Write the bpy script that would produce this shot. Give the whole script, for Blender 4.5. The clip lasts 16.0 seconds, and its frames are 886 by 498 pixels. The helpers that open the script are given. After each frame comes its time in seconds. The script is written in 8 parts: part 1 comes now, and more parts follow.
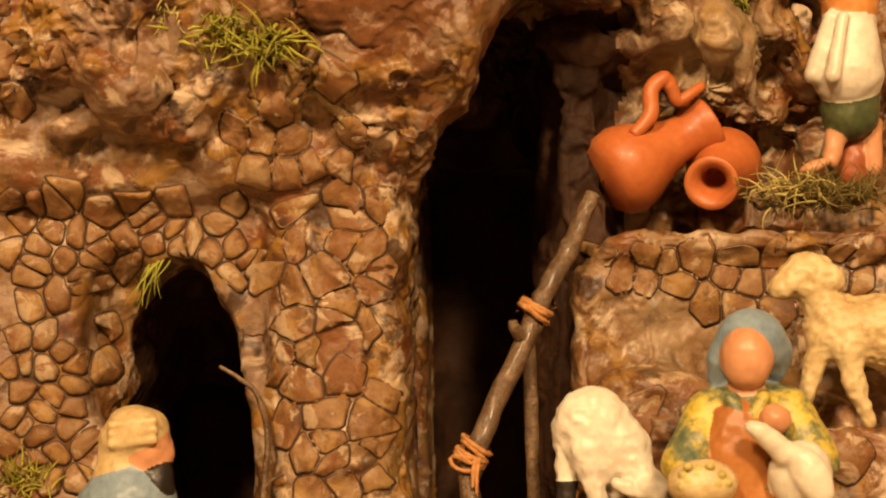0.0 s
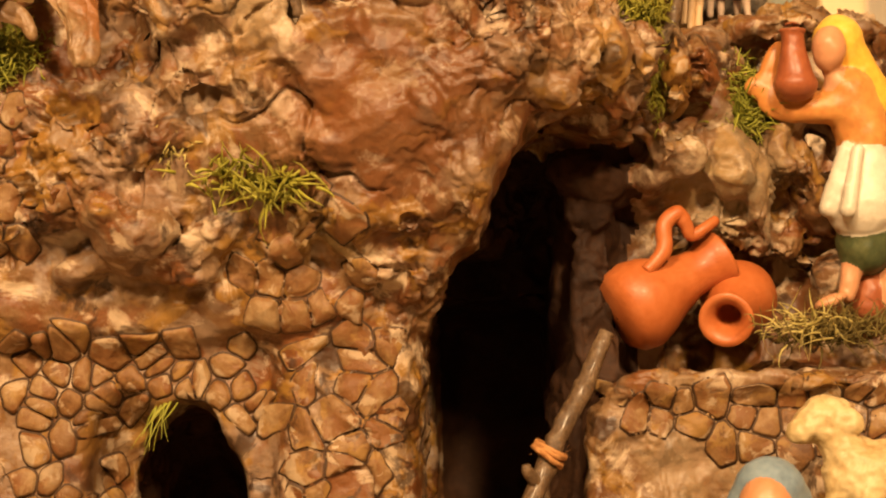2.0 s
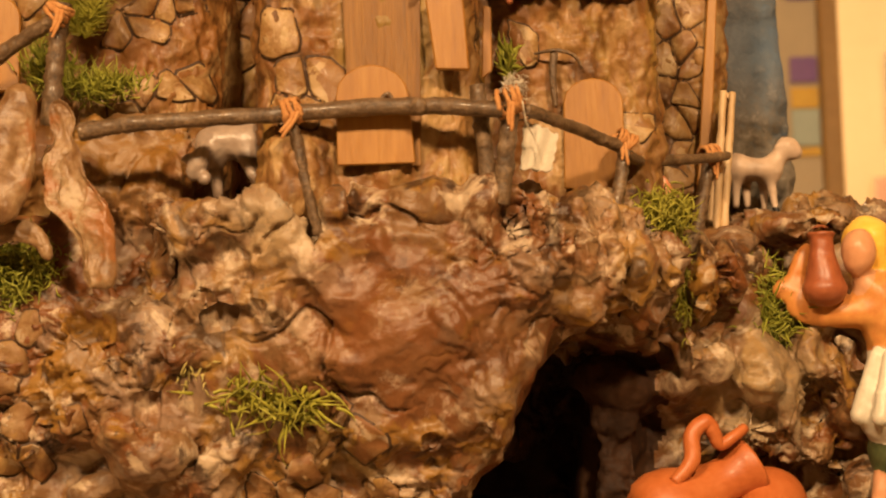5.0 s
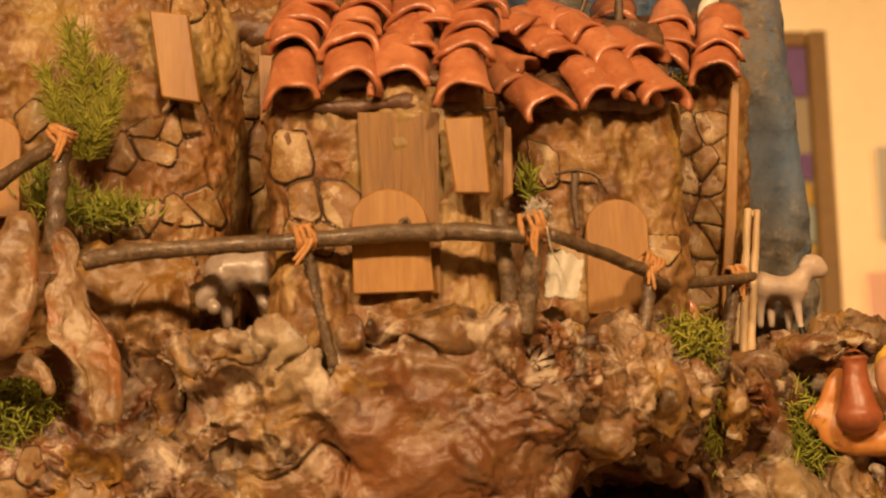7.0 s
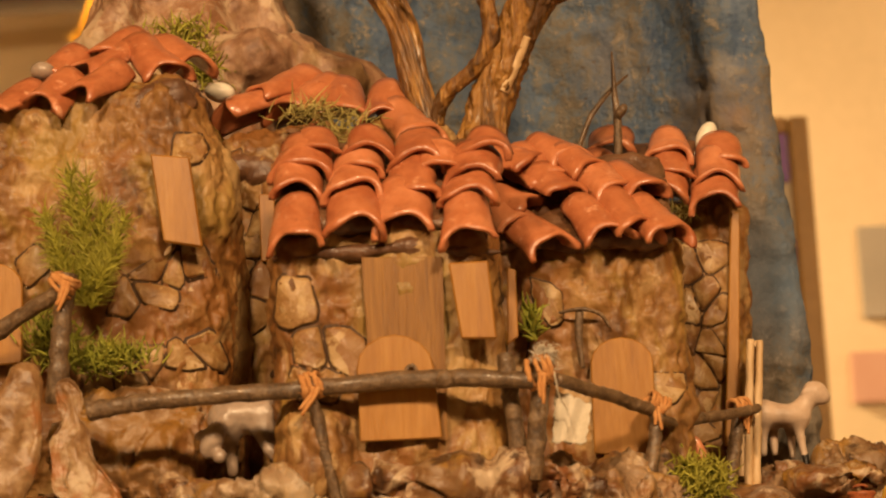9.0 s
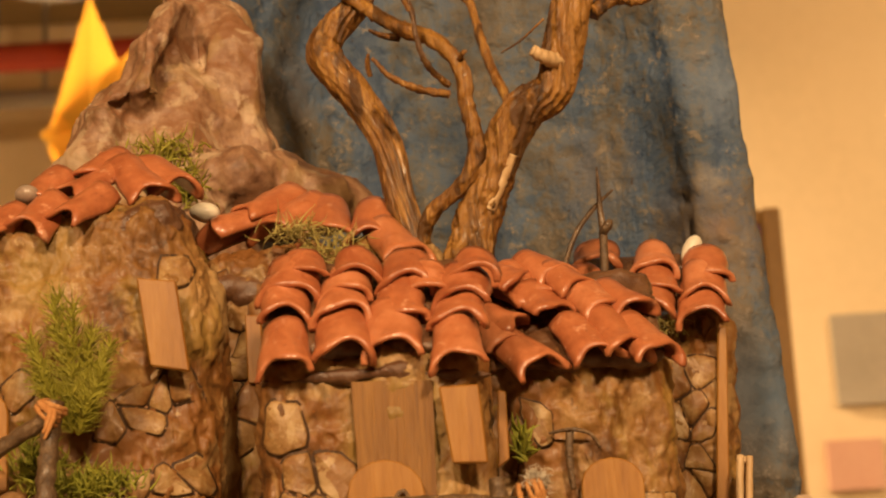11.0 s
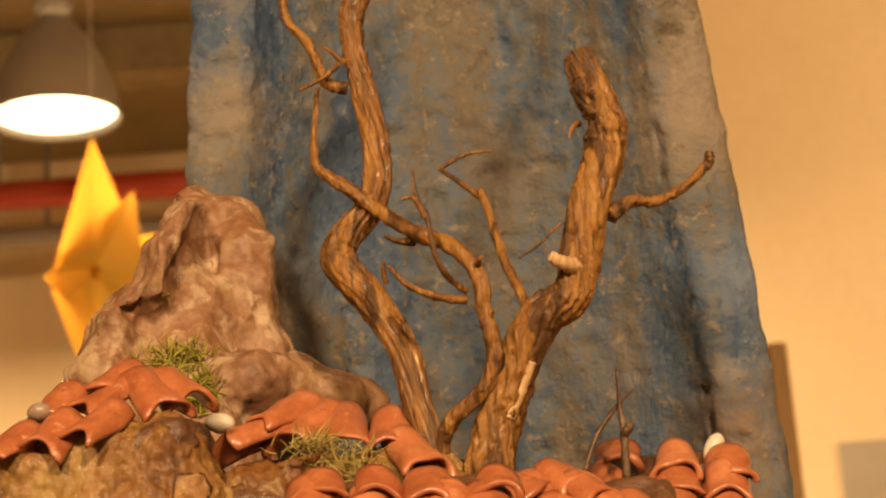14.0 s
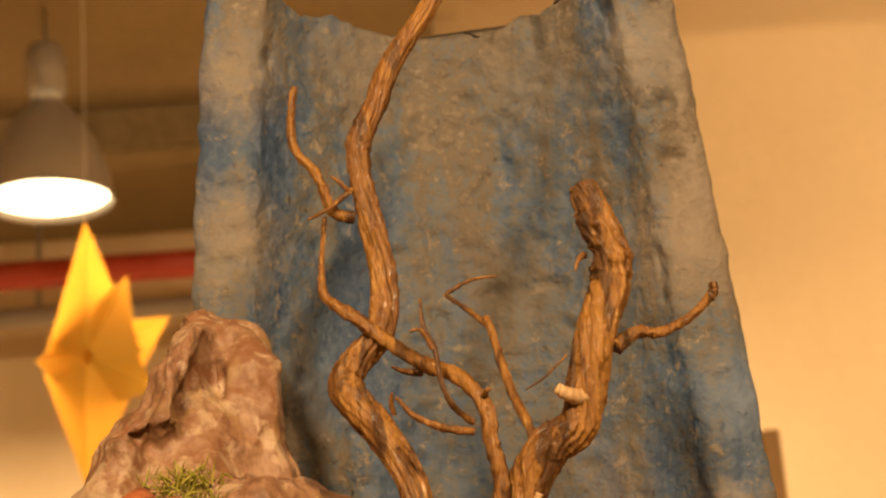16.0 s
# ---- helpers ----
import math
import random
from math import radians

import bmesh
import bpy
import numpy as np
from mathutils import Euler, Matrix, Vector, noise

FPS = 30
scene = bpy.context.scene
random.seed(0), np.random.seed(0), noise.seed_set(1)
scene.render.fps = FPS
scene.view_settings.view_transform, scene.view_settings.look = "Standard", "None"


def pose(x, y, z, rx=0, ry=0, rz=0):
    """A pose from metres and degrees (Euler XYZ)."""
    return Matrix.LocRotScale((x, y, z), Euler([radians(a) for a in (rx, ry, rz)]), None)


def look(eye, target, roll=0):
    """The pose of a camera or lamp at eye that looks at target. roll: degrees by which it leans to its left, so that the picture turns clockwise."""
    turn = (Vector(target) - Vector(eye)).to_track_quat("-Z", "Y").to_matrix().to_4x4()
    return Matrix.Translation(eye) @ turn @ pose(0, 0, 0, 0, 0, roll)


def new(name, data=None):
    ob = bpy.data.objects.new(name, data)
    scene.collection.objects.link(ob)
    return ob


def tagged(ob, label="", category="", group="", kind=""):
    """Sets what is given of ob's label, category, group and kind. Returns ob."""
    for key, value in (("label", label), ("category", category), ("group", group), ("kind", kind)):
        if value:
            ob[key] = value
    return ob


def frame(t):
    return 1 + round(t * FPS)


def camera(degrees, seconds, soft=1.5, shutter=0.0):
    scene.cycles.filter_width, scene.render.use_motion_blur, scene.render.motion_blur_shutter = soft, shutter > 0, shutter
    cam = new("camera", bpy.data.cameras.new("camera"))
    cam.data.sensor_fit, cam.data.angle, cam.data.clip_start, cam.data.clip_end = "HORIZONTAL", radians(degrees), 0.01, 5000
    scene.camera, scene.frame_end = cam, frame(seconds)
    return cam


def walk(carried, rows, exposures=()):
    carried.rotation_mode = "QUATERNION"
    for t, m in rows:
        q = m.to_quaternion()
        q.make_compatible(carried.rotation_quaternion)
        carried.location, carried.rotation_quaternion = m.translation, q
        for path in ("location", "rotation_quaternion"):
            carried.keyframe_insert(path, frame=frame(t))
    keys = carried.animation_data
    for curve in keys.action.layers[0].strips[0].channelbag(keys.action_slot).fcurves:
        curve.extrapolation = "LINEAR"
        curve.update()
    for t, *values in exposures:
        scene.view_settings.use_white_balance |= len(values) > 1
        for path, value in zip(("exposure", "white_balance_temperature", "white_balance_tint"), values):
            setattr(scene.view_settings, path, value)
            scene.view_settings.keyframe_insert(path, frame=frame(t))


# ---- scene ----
cam = camera(23.315, 16.0, soft=2.05)
PATH = [
    (0, (0.02785, -0.63008, 0.11246), (0.01829, -0.03062, 0.13615), -1.075),
    (0.5, (0.02811, -0.62944, 0.11679), (0.01706, -0.03017, 0.14437), -1.104),
    (1, (0.02609, -0.62872, 0.12339), (0.01566, -0.02960, 0.15421), -1.111),
    (1.5, (0.02624, -0.62603, 0.12903), (0.01596, -0.02717, 0.16456), -1.192),
    (2, (0.02520, -0.62246, 0.13409), (0.01590, -0.02397, 0.17566), -1.358),
    (2.5, (0.02281, -0.62002, 0.14107), (0.01433, -0.02178, 0.18622), -1.432),
    (3, (0.02151, -0.62084, 0.14727), (0.01292, -0.02303, 0.19776), -1.355),
    (3.5, (0.02047, -0.62239, 0.15062), (0.01200, -0.02523, 0.20826), -1.259),
    (4, (0.02148, -0.62371, 0.15460), (0.01178, -0.02709, 0.21745), -1.286),
    (4.2, (0.02570, -0.62325, 0.15866), (0.01200, -0.02669, 0.22129), -1.297),
    (6.3, (0.02364, -0.59434, 0.17506), (0.01185, -0.00007, 0.25696), -2.064),
    (6.5, (0.02261, -0.59301, 0.17599), (0.01089, 0.00076, 0.26137), -2.161),
    (7, (0.01677, -0.59174, 0.18211), (0.00690, 0.00120, 0.27337), -2.006),
    (7.5, (0.01562, -0.59210, 0.18619), (0.00622, -0.00007, 0.28319), -2.135),
    (8, (0.01359, -0.59271, 0.19003), (0.00489, -0.00194, 0.29450), -2.293),
    (8.2, (0.01250, -0.59285, 0.19225), (0.00505, -0.00239, 0.29860), -2.410),
    (10.3, (0.00948, -0.59181, 0.20466), (0.01185, -0.00528, 0.33102), -3.172),
    (10.5, (0.00827, -0.59256, 0.20442), (0.01272, -0.00683, 0.33439), -3.140),
    (11, (0.00678, -0.59162, 0.20922), (0.01317, -0.00710, 0.34450), -3.558),
    (11.5, (0.00624, -0.58876, 0.21690), (0.01358, -0.00532, 0.35668), -3.759),
    (12, (0.00648, -0.58919, 0.22387), (0.01284, -0.00695, 0.36863), -3.950),
    (12.5, (0.00734, -0.58806, 0.22686), (0.01385, -0.00742, 0.37788), -4.120),
    (13, (0.00737, -0.58745, 0.22998), (0.01485, -0.00840, 0.38698), -4.478),
    (13.5, (0.00648, -0.58719, 0.23338), (0.01378, -0.00939, 0.39490), -4.527),
    (14, (0.00384, -0.58940, 0.23572), (0.01211, -0.01331, 0.40322), -4.455),
    (14.5, (0.00413, -0.59090, 0.23941), (0.01433, -0.01620, 0.41151), -4.513),
    (15, (0.00309, -0.59273, 0.24289), (0.01533, -0.01959, 0.41998), -4.473),
    (15.5, (0.00119, -0.59673, 0.24678), (0.01328, -0.02495, 0.42825), -4.431),
    (16, (-0.00022, -0.59993, 0.24997), (0.01258, -0.02994, 0.43689), -4.572),
]
walk(cam, [(t, look(eye, target, roll)) for t, eye, target, roll in PATH],
     exposures=[(0, -0.14), (1.5, 0.0), (2.5, 0.06), (4, -0.08), (6.5, -0.36), (8, -0.42), (10.5, -0.50), (12, -0.47), (13, -0.44), (14, -0.38), (15, -0.33), (16, -0.28)])

# ---- lens depth: a close-up lens, sharp on the crib and soft on the room ----
cam.data.dof.use_dof = True
cam.data.dof.focus_distance = 0.615
cam.data.dof.aperture_fstop = 30.0

# ---- world and lights: evening room, one pendant lamp, added unseen front and side lights ----
world = bpy.data.worlds.new("room_dusk")
scene.world = world
world.use_nodes = True
world.node_tree.nodes["Background"].inputs[0].default_value = (1.0, 0.72, 0.42, 1)
world.node_tree.nodes["Background"].inputs[1].default_value = 0.12


def area_lamp(name, eye, target, size, watts, colour):
    d = bpy.data.lights.new(name, "AREA")
    d.shape, d.size, d.energy, d.color = "DISK", size, watts, colour
    ob = new(name, d)
    ob.matrix_world = look(eye, target)
    return ob


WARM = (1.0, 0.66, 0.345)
# added key lights in front, no fixtures; sideways angle follows the tree's shadows
area_lamp("front_key_right", (0.46, -1.65, 1.16), (0.0, 0.0, 0.22), 0.20, 50, WARM)
area_lamp("front_key_left", (-0.44, -1.52, 1.10), (0.0, 0.0, 0.22), 0.20, 41, WARM)
area_lamp("pendant_light_back", (-0.615, 2.98, 1.535), (-0.60, 2.9, -0.9), 0.20, 165, WARM)
# unseen fill added to brighten the partition wall; no lamp hangs here
area_lamp("added_fill_side", (1.9, 1.9, 1.55), (1.6, 3.4, 1.0), 0.20, 30, WARM)


# ---- helpers ----
def shade(name, cols, scale=60.0, fine=600.0, rough=0.6, bump=0.35, dist=0.0006, spec=0.4, stops=None,
          stretch=(1, 1, 1), fine_mix=0.35, coat=0.0, random=0.0, metal=0.0, dirt=None, dirt_scale=140.0, dirt_at=0.62,
          veins=None, patches=(), specks=None, crinkle=None, iso=False, warp=0.3, layers=()):
    """A procedural surface: broad patches, fine grain, relief and optional grime of its own."""
    m = bpy.data.materials.new(name)
    m.use_nodes = True
    nt = m.node_tree
    n = nt.nodes
    b = n["Principled BSDF"]
    tc = n.new("ShaderNodeTexCoord")
    mp = n.new("ShaderNodeMapping")
    mp.inputs["Scale"].default_value = stretch
    nt.links.new(tc.outputs["Object"], mp.inputs["Vector"])
    info = n.new("ShaderNodeObjectInfo")
    off = n.new("ShaderNodeVectorMath")
    off.operation = "MULTIPLY_ADD"
    off.inputs[1].default_value = (7.3, 3.1, 5.7)
    nt.links.new(info.outputs["Random"], off.inputs[0])
    nt.links.new(mp.outputs["Vector"], off.inputs[2])
    big = n.new("ShaderNodeTexNoise")
    big.inputs["Scale"].default_value = scale
    big.inputs["Detail"].default_value = 5
    big.inputs["Roughness"].default_value = 0.6
    sml = n.new("ShaderNodeTexNoise")
    sml.inputs["Scale"].default_value = fine
    sml.inputs["Detail"].default_value = 6
    sml.inputs["Roughness"].default_value = 0.65
    wide = off.outputs["Vector"]
    if iso:
        off2 = n.new("ShaderNodeVectorMath")
        off2.operation = "MULTIPLY_ADD"
        off2.inputs[1].default_value = (7.3, 3.1, 5.7)
        nt.links.new(info.outputs["Random"], off2.inputs[0])
        nt.links.new(tc.outputs["Object"], off2.inputs[2])
        off = off2
    nt.links.new(wide, big.inputs["Vector"])
    nt.links.new(off.outputs["Vector"], sml.inputs["Vector"])
    mixf = n.new("ShaderNodeMix")
    mixf.inputs["Factor"].default_value = fine_mix
    nt.links.new(big.outputs["Fac"], mixf.inputs["A"])
    nt.links.new(sml.outputs["Fac"], mixf.inputs["B"])
    src = mixf.outputs["Result"]
    if random:
        ad = n.new("ShaderNodeMath")
        ad.operation = "MULTIPLY_ADD"
        ad.inputs[1].default_value = random
        nt.links.new(info.outputs["Random"], ad.inputs[0])
        sh = n.new("ShaderNodeMath")
        sh.operation = "SUBTRACT"
        sh.inputs[1].default_value = random / 2
        nt.links.new(src, ad.inputs[2])
        nt.links.new(ad.outputs[0], sh.inputs[0])
        src = sh.outputs[0]
    ramp = n.new("ShaderNodeValToRGB")
    el = ramp.color_ramp.elements
    stops = stops or [0.32 + 0.36 * i / max(1, len(cols) - 1) for i in range(len(cols))]
    while len(el) < len(cols):
        el.new(0.5)
    for e, s, c in zip(el, stops, cols):
        e.position, e.color = s, (*c, 1)
    nt.links.new(src, ramp.inputs["Fac"])
    col = ramp.outputs["Color"]
    if dirt:
        dn = n.new("ShaderNodeTexNoise")
        dn.inputs["Scale"].default_value = dirt_scale
        dn.inputs["Detail"].default_value = 7
        dn.inputs["Roughness"].default_value = 0.7
        nt.links.new(off.outputs["Vector"], dn.inputs["Vector"])
        dr = n.new("ShaderNodeMapRange")
        dr.inputs["From Min"].default_value = dirt_at
        dr.inputs["From Max"].default_value = dirt_at + 0.08
        nt.links.new(dn.outputs["Fac"], dr.inputs["Value"])
        dm = n.new("ShaderNodeMix")
        dm.data_type = "RGBA"
        dm.inputs[7].default_value = (*dirt, 1)
        nt.links.new(dr.outputs["Result"], dm.inputs[0])
        nt.links.new(col, dm.inputs[6])
        col = dm.outputs[2]
    for k, (tint, l_scale, l_at, l_soft, amount) in enumerate(layers):
        ln = n.new("ShaderNodeTexNoise")
        ln.inputs["Scale"].default_value = l_scale
        ln.inputs["Detail"].default_value = 6
        ln.inputs["Roughness"].default_value = 0.62
        ln.inputs["Distortion"].default_value = 0.6
        lo = n.new("ShaderNodeVectorMath")
        lo.inputs[1].default_value = (1.7 * k + 0.9, 2.3 * k + 0.4, 0.7 * k)
        nt.links.new(off.outputs["Vector"], lo.inputs[0])
        nt.links.new(lo.outputs["Vector"], ln.inputs["Vector"])
        lr = n.new("ShaderNodeMapRange")
        lr.inputs["From Min"].default_value = l_at
        lr.inputs["From Max"].default_value = l_at + l_soft
        lr.inputs["To Max"].default_value = amount
        nt.links.new(ln.outputs["Fac"], lr.inputs["Value"])
        lm = n.new("ShaderNodeMix")
        lm.data_type = "RGBA"
        lm.inputs[7].default_value = (*tint, 1)
        nt.links.new(lr.outputs["Result"], lm.inputs[0])
        nt.links.new(col, lm.inputs[6])
        col = lm.outputs[2]
    if specks:
        sn = n.new("ShaderNodeTexNoise")
        sn.inputs["Scale"].default_value = specks[1]
        sn.inputs["Detail"].default_value = 6
        sn.inputs["Roughness"].default_value = 0.75
        nt.links.new(off.outputs["Vector"], sn.inputs["Vector"])
        sr = n.new("ShaderNodeMapRange")
        sr.inputs["From Min"].default_value = specks[2]
        sr.inputs["From Max"].default_value = specks[2] + 0.07
        sr.inputs["To Max"].default_value = 0.8
        nt.links.new(sn.outputs["Fac"], sr.inputs["Value"])
        sm = n.new("ShaderNodeMix")
        sm.data_type = "RGBA"
        sm.inputs[7].default_value = (*specks[0], 1)
        nt.links.new(sr.outputs["Result"], sm.inputs[0])
        nt.links.new(col, sm.inputs[6])
        col = sm.outputs[2]
    for centre, radius, tint, amount in patches:
        dv = n.new("ShaderNodeVectorMath")
        dv.operation = "DISTANCE"
        dv.inputs[1].default_value = centre
        nt.links.new(tc.outputs["Object"], dv.inputs[0])
        wob = n.new("ShaderNodeMath")
        wob.operation = "MULTIPLY_ADD"
        wob.inputs[1].default_value = -radius * 1.6
        nt.links.new(mixf.outputs["Result"], wob.inputs[0])
        nt.links.new(dv.outputs["Value"], wob.inputs[2])
        mr = n.new("ShaderNodeMapRange")
        mr.inputs["From Min"].default_value = radius * 0.2
        mr.inputs["From Max"].default_value = -radius * 0.6
        mr.inputs["To Max"].default_value = amount
        nt.links.new(wob.outputs[0], mr.inputs["Value"])
        pm = n.new("ShaderNodeMix")
        pm.data_type = "RGBA"
        pm.inputs[7].default_value = (*tint, 1)
        nt.links.new(mr.outputs["Result"], pm.inputs[0])
        nt.links.new(col, pm.inputs[6])
        col = pm.outputs[2]
    vein_out = None
    if veins:
        v_scale, v_width, v_tint, v_share = veins
        wv = n.new("ShaderNodeTexNoise")
        wv.inputs["Scale"].default_value = v_scale * 1.6
        wv.inputs["Detail"].default_value = 4
        nt.links.new(off.outputs["Vector"], wv.inputs["Vector"])
        ws = n.new("ShaderNodeVectorMath")
        ws.operation = "MULTIPLY_ADD"
        ws.inputs[1].default_value = (warp / v_scale,) * 3
        nt.links.new(wv.outputs["Color"], ws.inputs[0])
        nt.links.new(off.outputs["Vector"], ws.inputs[2])
        vo = n.new("ShaderNodeTexVoronoi")
        vo.feature = "DISTANCE_TO_EDGE"
        vo.inputs["Scale"].default_value = v_scale
        nt.links.new(ws.outputs["Vector"], vo.inputs["Vector"])
        vm = n.new("ShaderNodeMapRange")
        vm.inputs["From Min"].default_value = v_width
        vm.inputs["From Max"].default_value = v_width * 0.35
        nt.links.new(vo.outputs["Distance"], vm.inputs["Value"])
        gate = n.new("ShaderNodeTexNoise")
        gate.inputs["Scale"].default_value = v_scale * 0.45
        gate.inputs["Detail"].default_value = 3
        nt.links.new(off.outputs["Vector"], gate.inputs["Vector"])
        gm = n.new("ShaderNodeMapRange")
        gm.inputs["From Min"].default_value = 1 - v_share
        gm.inputs["From Max"].default_value = 1 - v_share + 0.06
        nt.links.new(gate.outputs["Fac"], gm.inputs["Value"])
        vx = n.new("ShaderNodeMath")
        vx.operation = "MULTIPLY"
        nt.links.new(vm.outputs["Result"], vx.inputs[0])
        nt.links.new(gm.outputs["Result"], vx.inputs[1])
        vein_out = vx.outputs[0]
        vmix = n.new("ShaderNodeMix")
        vmix.data_type = "RGBA"
        vmix.inputs[7].default_value = (*v_tint, 1)
        nt.links.new(vein_out, vmix.inputs[0])
        nt.links.new(col, vmix.inputs[6])
        col = vmix.outputs[2]
    nt.links.new(col, b.inputs["Base Color"])
    rr = n.new("ShaderNodeMapRange")
    rr.inputs["To Min"].default_value = max(0.05, rough - 0.14)
    rr.inputs["To Max"].default_value = min(1, rough + 0.14)
    nt.links.new(sml.outputs["Fac"], rr.inputs["Value"])
    nt.links.new(rr.outputs["Result"], b.inputs["Roughness"])
    b.inputs["Specular IOR Level"].default_value = spec
    b.inputs["Metallic"].default_value = metal
    b.inputs["Coat Weight"].default_value = coat
    b.inputs["Coat Roughness"].default_value = 0.17
    if bump:
        b1 = n.new("ShaderNodeBump")
        b1.inputs["Strength"].default_value = bump
        b1.inputs["Distance"].default_value = dist
        nt.links.new(sml.outputs["Fac"], b1.inputs["Height"])
        b2 = n.new("ShaderNodeBump")
        b2.inputs["Strength"].default_value = bump
        b2.inputs["Distance"].default_value = dist * 2.5
        nt.links.new(big.outputs["Fac"], b2.inputs["Height"])
        nt.links.new(b1.outputs["Normal"], b2.inputs["Normal"])
        last = b2
        if crinkle:
            cn = n.new("ShaderNodeTexNoise")
            cn.noise_type = "RIDGED_MULTIFRACTAL"
            cn.inputs["Scale"].default_value = crinkle[0]
            cn.inputs["Detail"].default_value = 5
            nt.links.new(off.outputs["Vector"], cn.inputs["Vector"])
            b3 = n.new("ShaderNodeBump")
            b3.inputs["Strength"].default_value = 0.8
            b3.inputs["Distance"].default_value = crinkle[1]
            nt.links.new(cn.outputs["Fac"], b3.inputs["Height"])
            nt.links.new(last.outputs["Normal"], b3.inputs["Normal"])
            last = b3
        if vein_out is not None:
            b4 = n.new("ShaderNodeBump")
            b4.invert = True
            b4.inputs["Strength"].default_value = 0.8
            b4.inputs["Distance"].default_value = 0.0008
            nt.links.new(vein_out, b4.inputs["Height"])
            nt.links.new(last.outputs["Normal"], b4.inputs["Normal"])
            last = b4
        nt.links.new(last.outputs["Normal"], b.inputs["Normal"])
    return m


def glow(name, colour, strength):
    m = bpy.data.materials.new(name)
    m.use_nodes = True
    b = m.node_tree.nodes["Principled BSDF"]
    b.inputs["Base Color"].default_value = (*colour, 1)
    b.inputs["Emission Color"].default_value = (*colour, 1)
    b.inputs["Emission Strength"].default_value = strength
    return m


M_ROCK = shade("varnished_rock", [(0.06, 0.024, 0.008), (0.118, 0.048, 0.015), (0.160, 0.083, 0.033), (0.21, 0.127, 0.063), (0.33, 0.235, 0.14)], 50, 320,
               stops=[0.35, 0.43, 0.51, 0.59, 0.70], rough=0.45, bump=0.45, dist=0.0010, spec=0.38, fine_mix=0.34, coat=0.03,
               layers=[((0.150, 0.046, 0.010), 42, 0.49, 0.07, 0.70), ((0.26, 0.135, 0.022), 58, 0.52, 0.06, 0.70), ((0.22, 0.148, 0.098), 66, 0.53, 0.05, 0.7), ((0.43, 0.325, 0.215), 80, 0.545, 0.07, 0.85), ((0.030, 0.012, 0.005), 75, 0.56, 0.06, 0.8)],
               veins=(62, 0.028, (0.035, 0.015, 0.006), 0.36), warp=0.6, crinkle=(200, 0.0006), specks=((0.46, 0.36, 0.26), 75, 0.61),
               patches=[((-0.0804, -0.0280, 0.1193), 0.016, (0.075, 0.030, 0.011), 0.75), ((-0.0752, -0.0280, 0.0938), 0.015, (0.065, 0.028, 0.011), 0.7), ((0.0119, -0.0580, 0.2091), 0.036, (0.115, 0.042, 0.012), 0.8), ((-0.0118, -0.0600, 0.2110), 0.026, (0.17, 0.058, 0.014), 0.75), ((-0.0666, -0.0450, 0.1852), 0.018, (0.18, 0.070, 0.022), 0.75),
                        ((-0.0406, -0.0650, 0.2275), 0.030, (0.27, 0.185, 0.11), 0.3), ((0.0112, -0.0300, 0.0876), 0.02, (0.27, 0.155, 0.035), 0.6), ((-0.0191, -0.0500, 0.1791), 0.018, (0.26, 0.16, 0.04), 0.5),
                        ((0.0474, -0.0450, 0.2356), 0.022, (0.36, 0.235, 0.12), 0.6), ((0.1001, 0.0000, 0.1957), 0.026, (0.30, 0.225, 0.13), 0.7), ((0.0913, -0.0300, 0.1160), 0.03, (0.30, 0.205, 0.105), 0.6), ((-0.0890, -0.0700, 0.2522), 0.020, (0.34, 0.20, 0.10), 0.6), ((-0.0690, -0.0480, 0.2570), 0.024, (0.155, 0.068, 0.013), 0.6), ((-0.0296, -0.0700, 0.2397), 0.016, (0.40, 0.31, 0.20), 0.5)])
M_STONE = shade("painted_stone", [(0.09, 0.038, 0.012), (0.165, 0.078, 0.026), (0.215, 0.118, 0.047), (0.30, 0.20, 0.10)], 70, 420, stops=[0.36, 0.45, 0.54, 0.66],
                rough=0.55, bump=0.45, dist=0.0008, spec=0.32, random=0.07,
                layers=[((0.15, 0.055, 0.014), 60, 0.51, 0.06, 0.7), ((0.30, 0.175, 0.045), 80, 0.54, 0.06, 0.5), ((0.37, 0.28, 0.18), 110, 0.56, 0.05, 0.7)],
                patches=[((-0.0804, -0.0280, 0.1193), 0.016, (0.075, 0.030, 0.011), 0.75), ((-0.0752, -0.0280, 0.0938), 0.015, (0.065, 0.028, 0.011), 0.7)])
M_WALLSTONE = shade("pale_cork_stone", [(0.12, 0.052, 0.014), (0.20, 0.100, 0.030), (0.27, 0.155, 0.056), (0.36, 0.24, 0.11)], 70, 420, stops=[0.36, 0.45, 0.54, 0.66], rough=0.48, bump=0.45, dist=0.0008, spec=0.4,
                    random=0.08, coat=0.04, layers=[((0.17, 0.062, 0.012), 60, 0.52, 0.06, 0.6), ((0.40, 0.28, 0.14), 110, 0.55, 0.05, 0.7)])
M_MORTAR = shade("dark_crack_wash", [(0.028, 0.012, 0.005), (0.056, 0.027, 0.011), (0.10, 0.054, 0.024)], 160, 900, rough=0.65, bump=0.4)
M_GLUE = shade("brown_glue_bed", [(0.05, 0.02, 0.009), (0.10, 0.045, 0.02), (0.16, 0.08, 0.04)], 160, 700, rough=0.35, bump=0.6, spec=0.5, crinkle=(200, 0.0007))
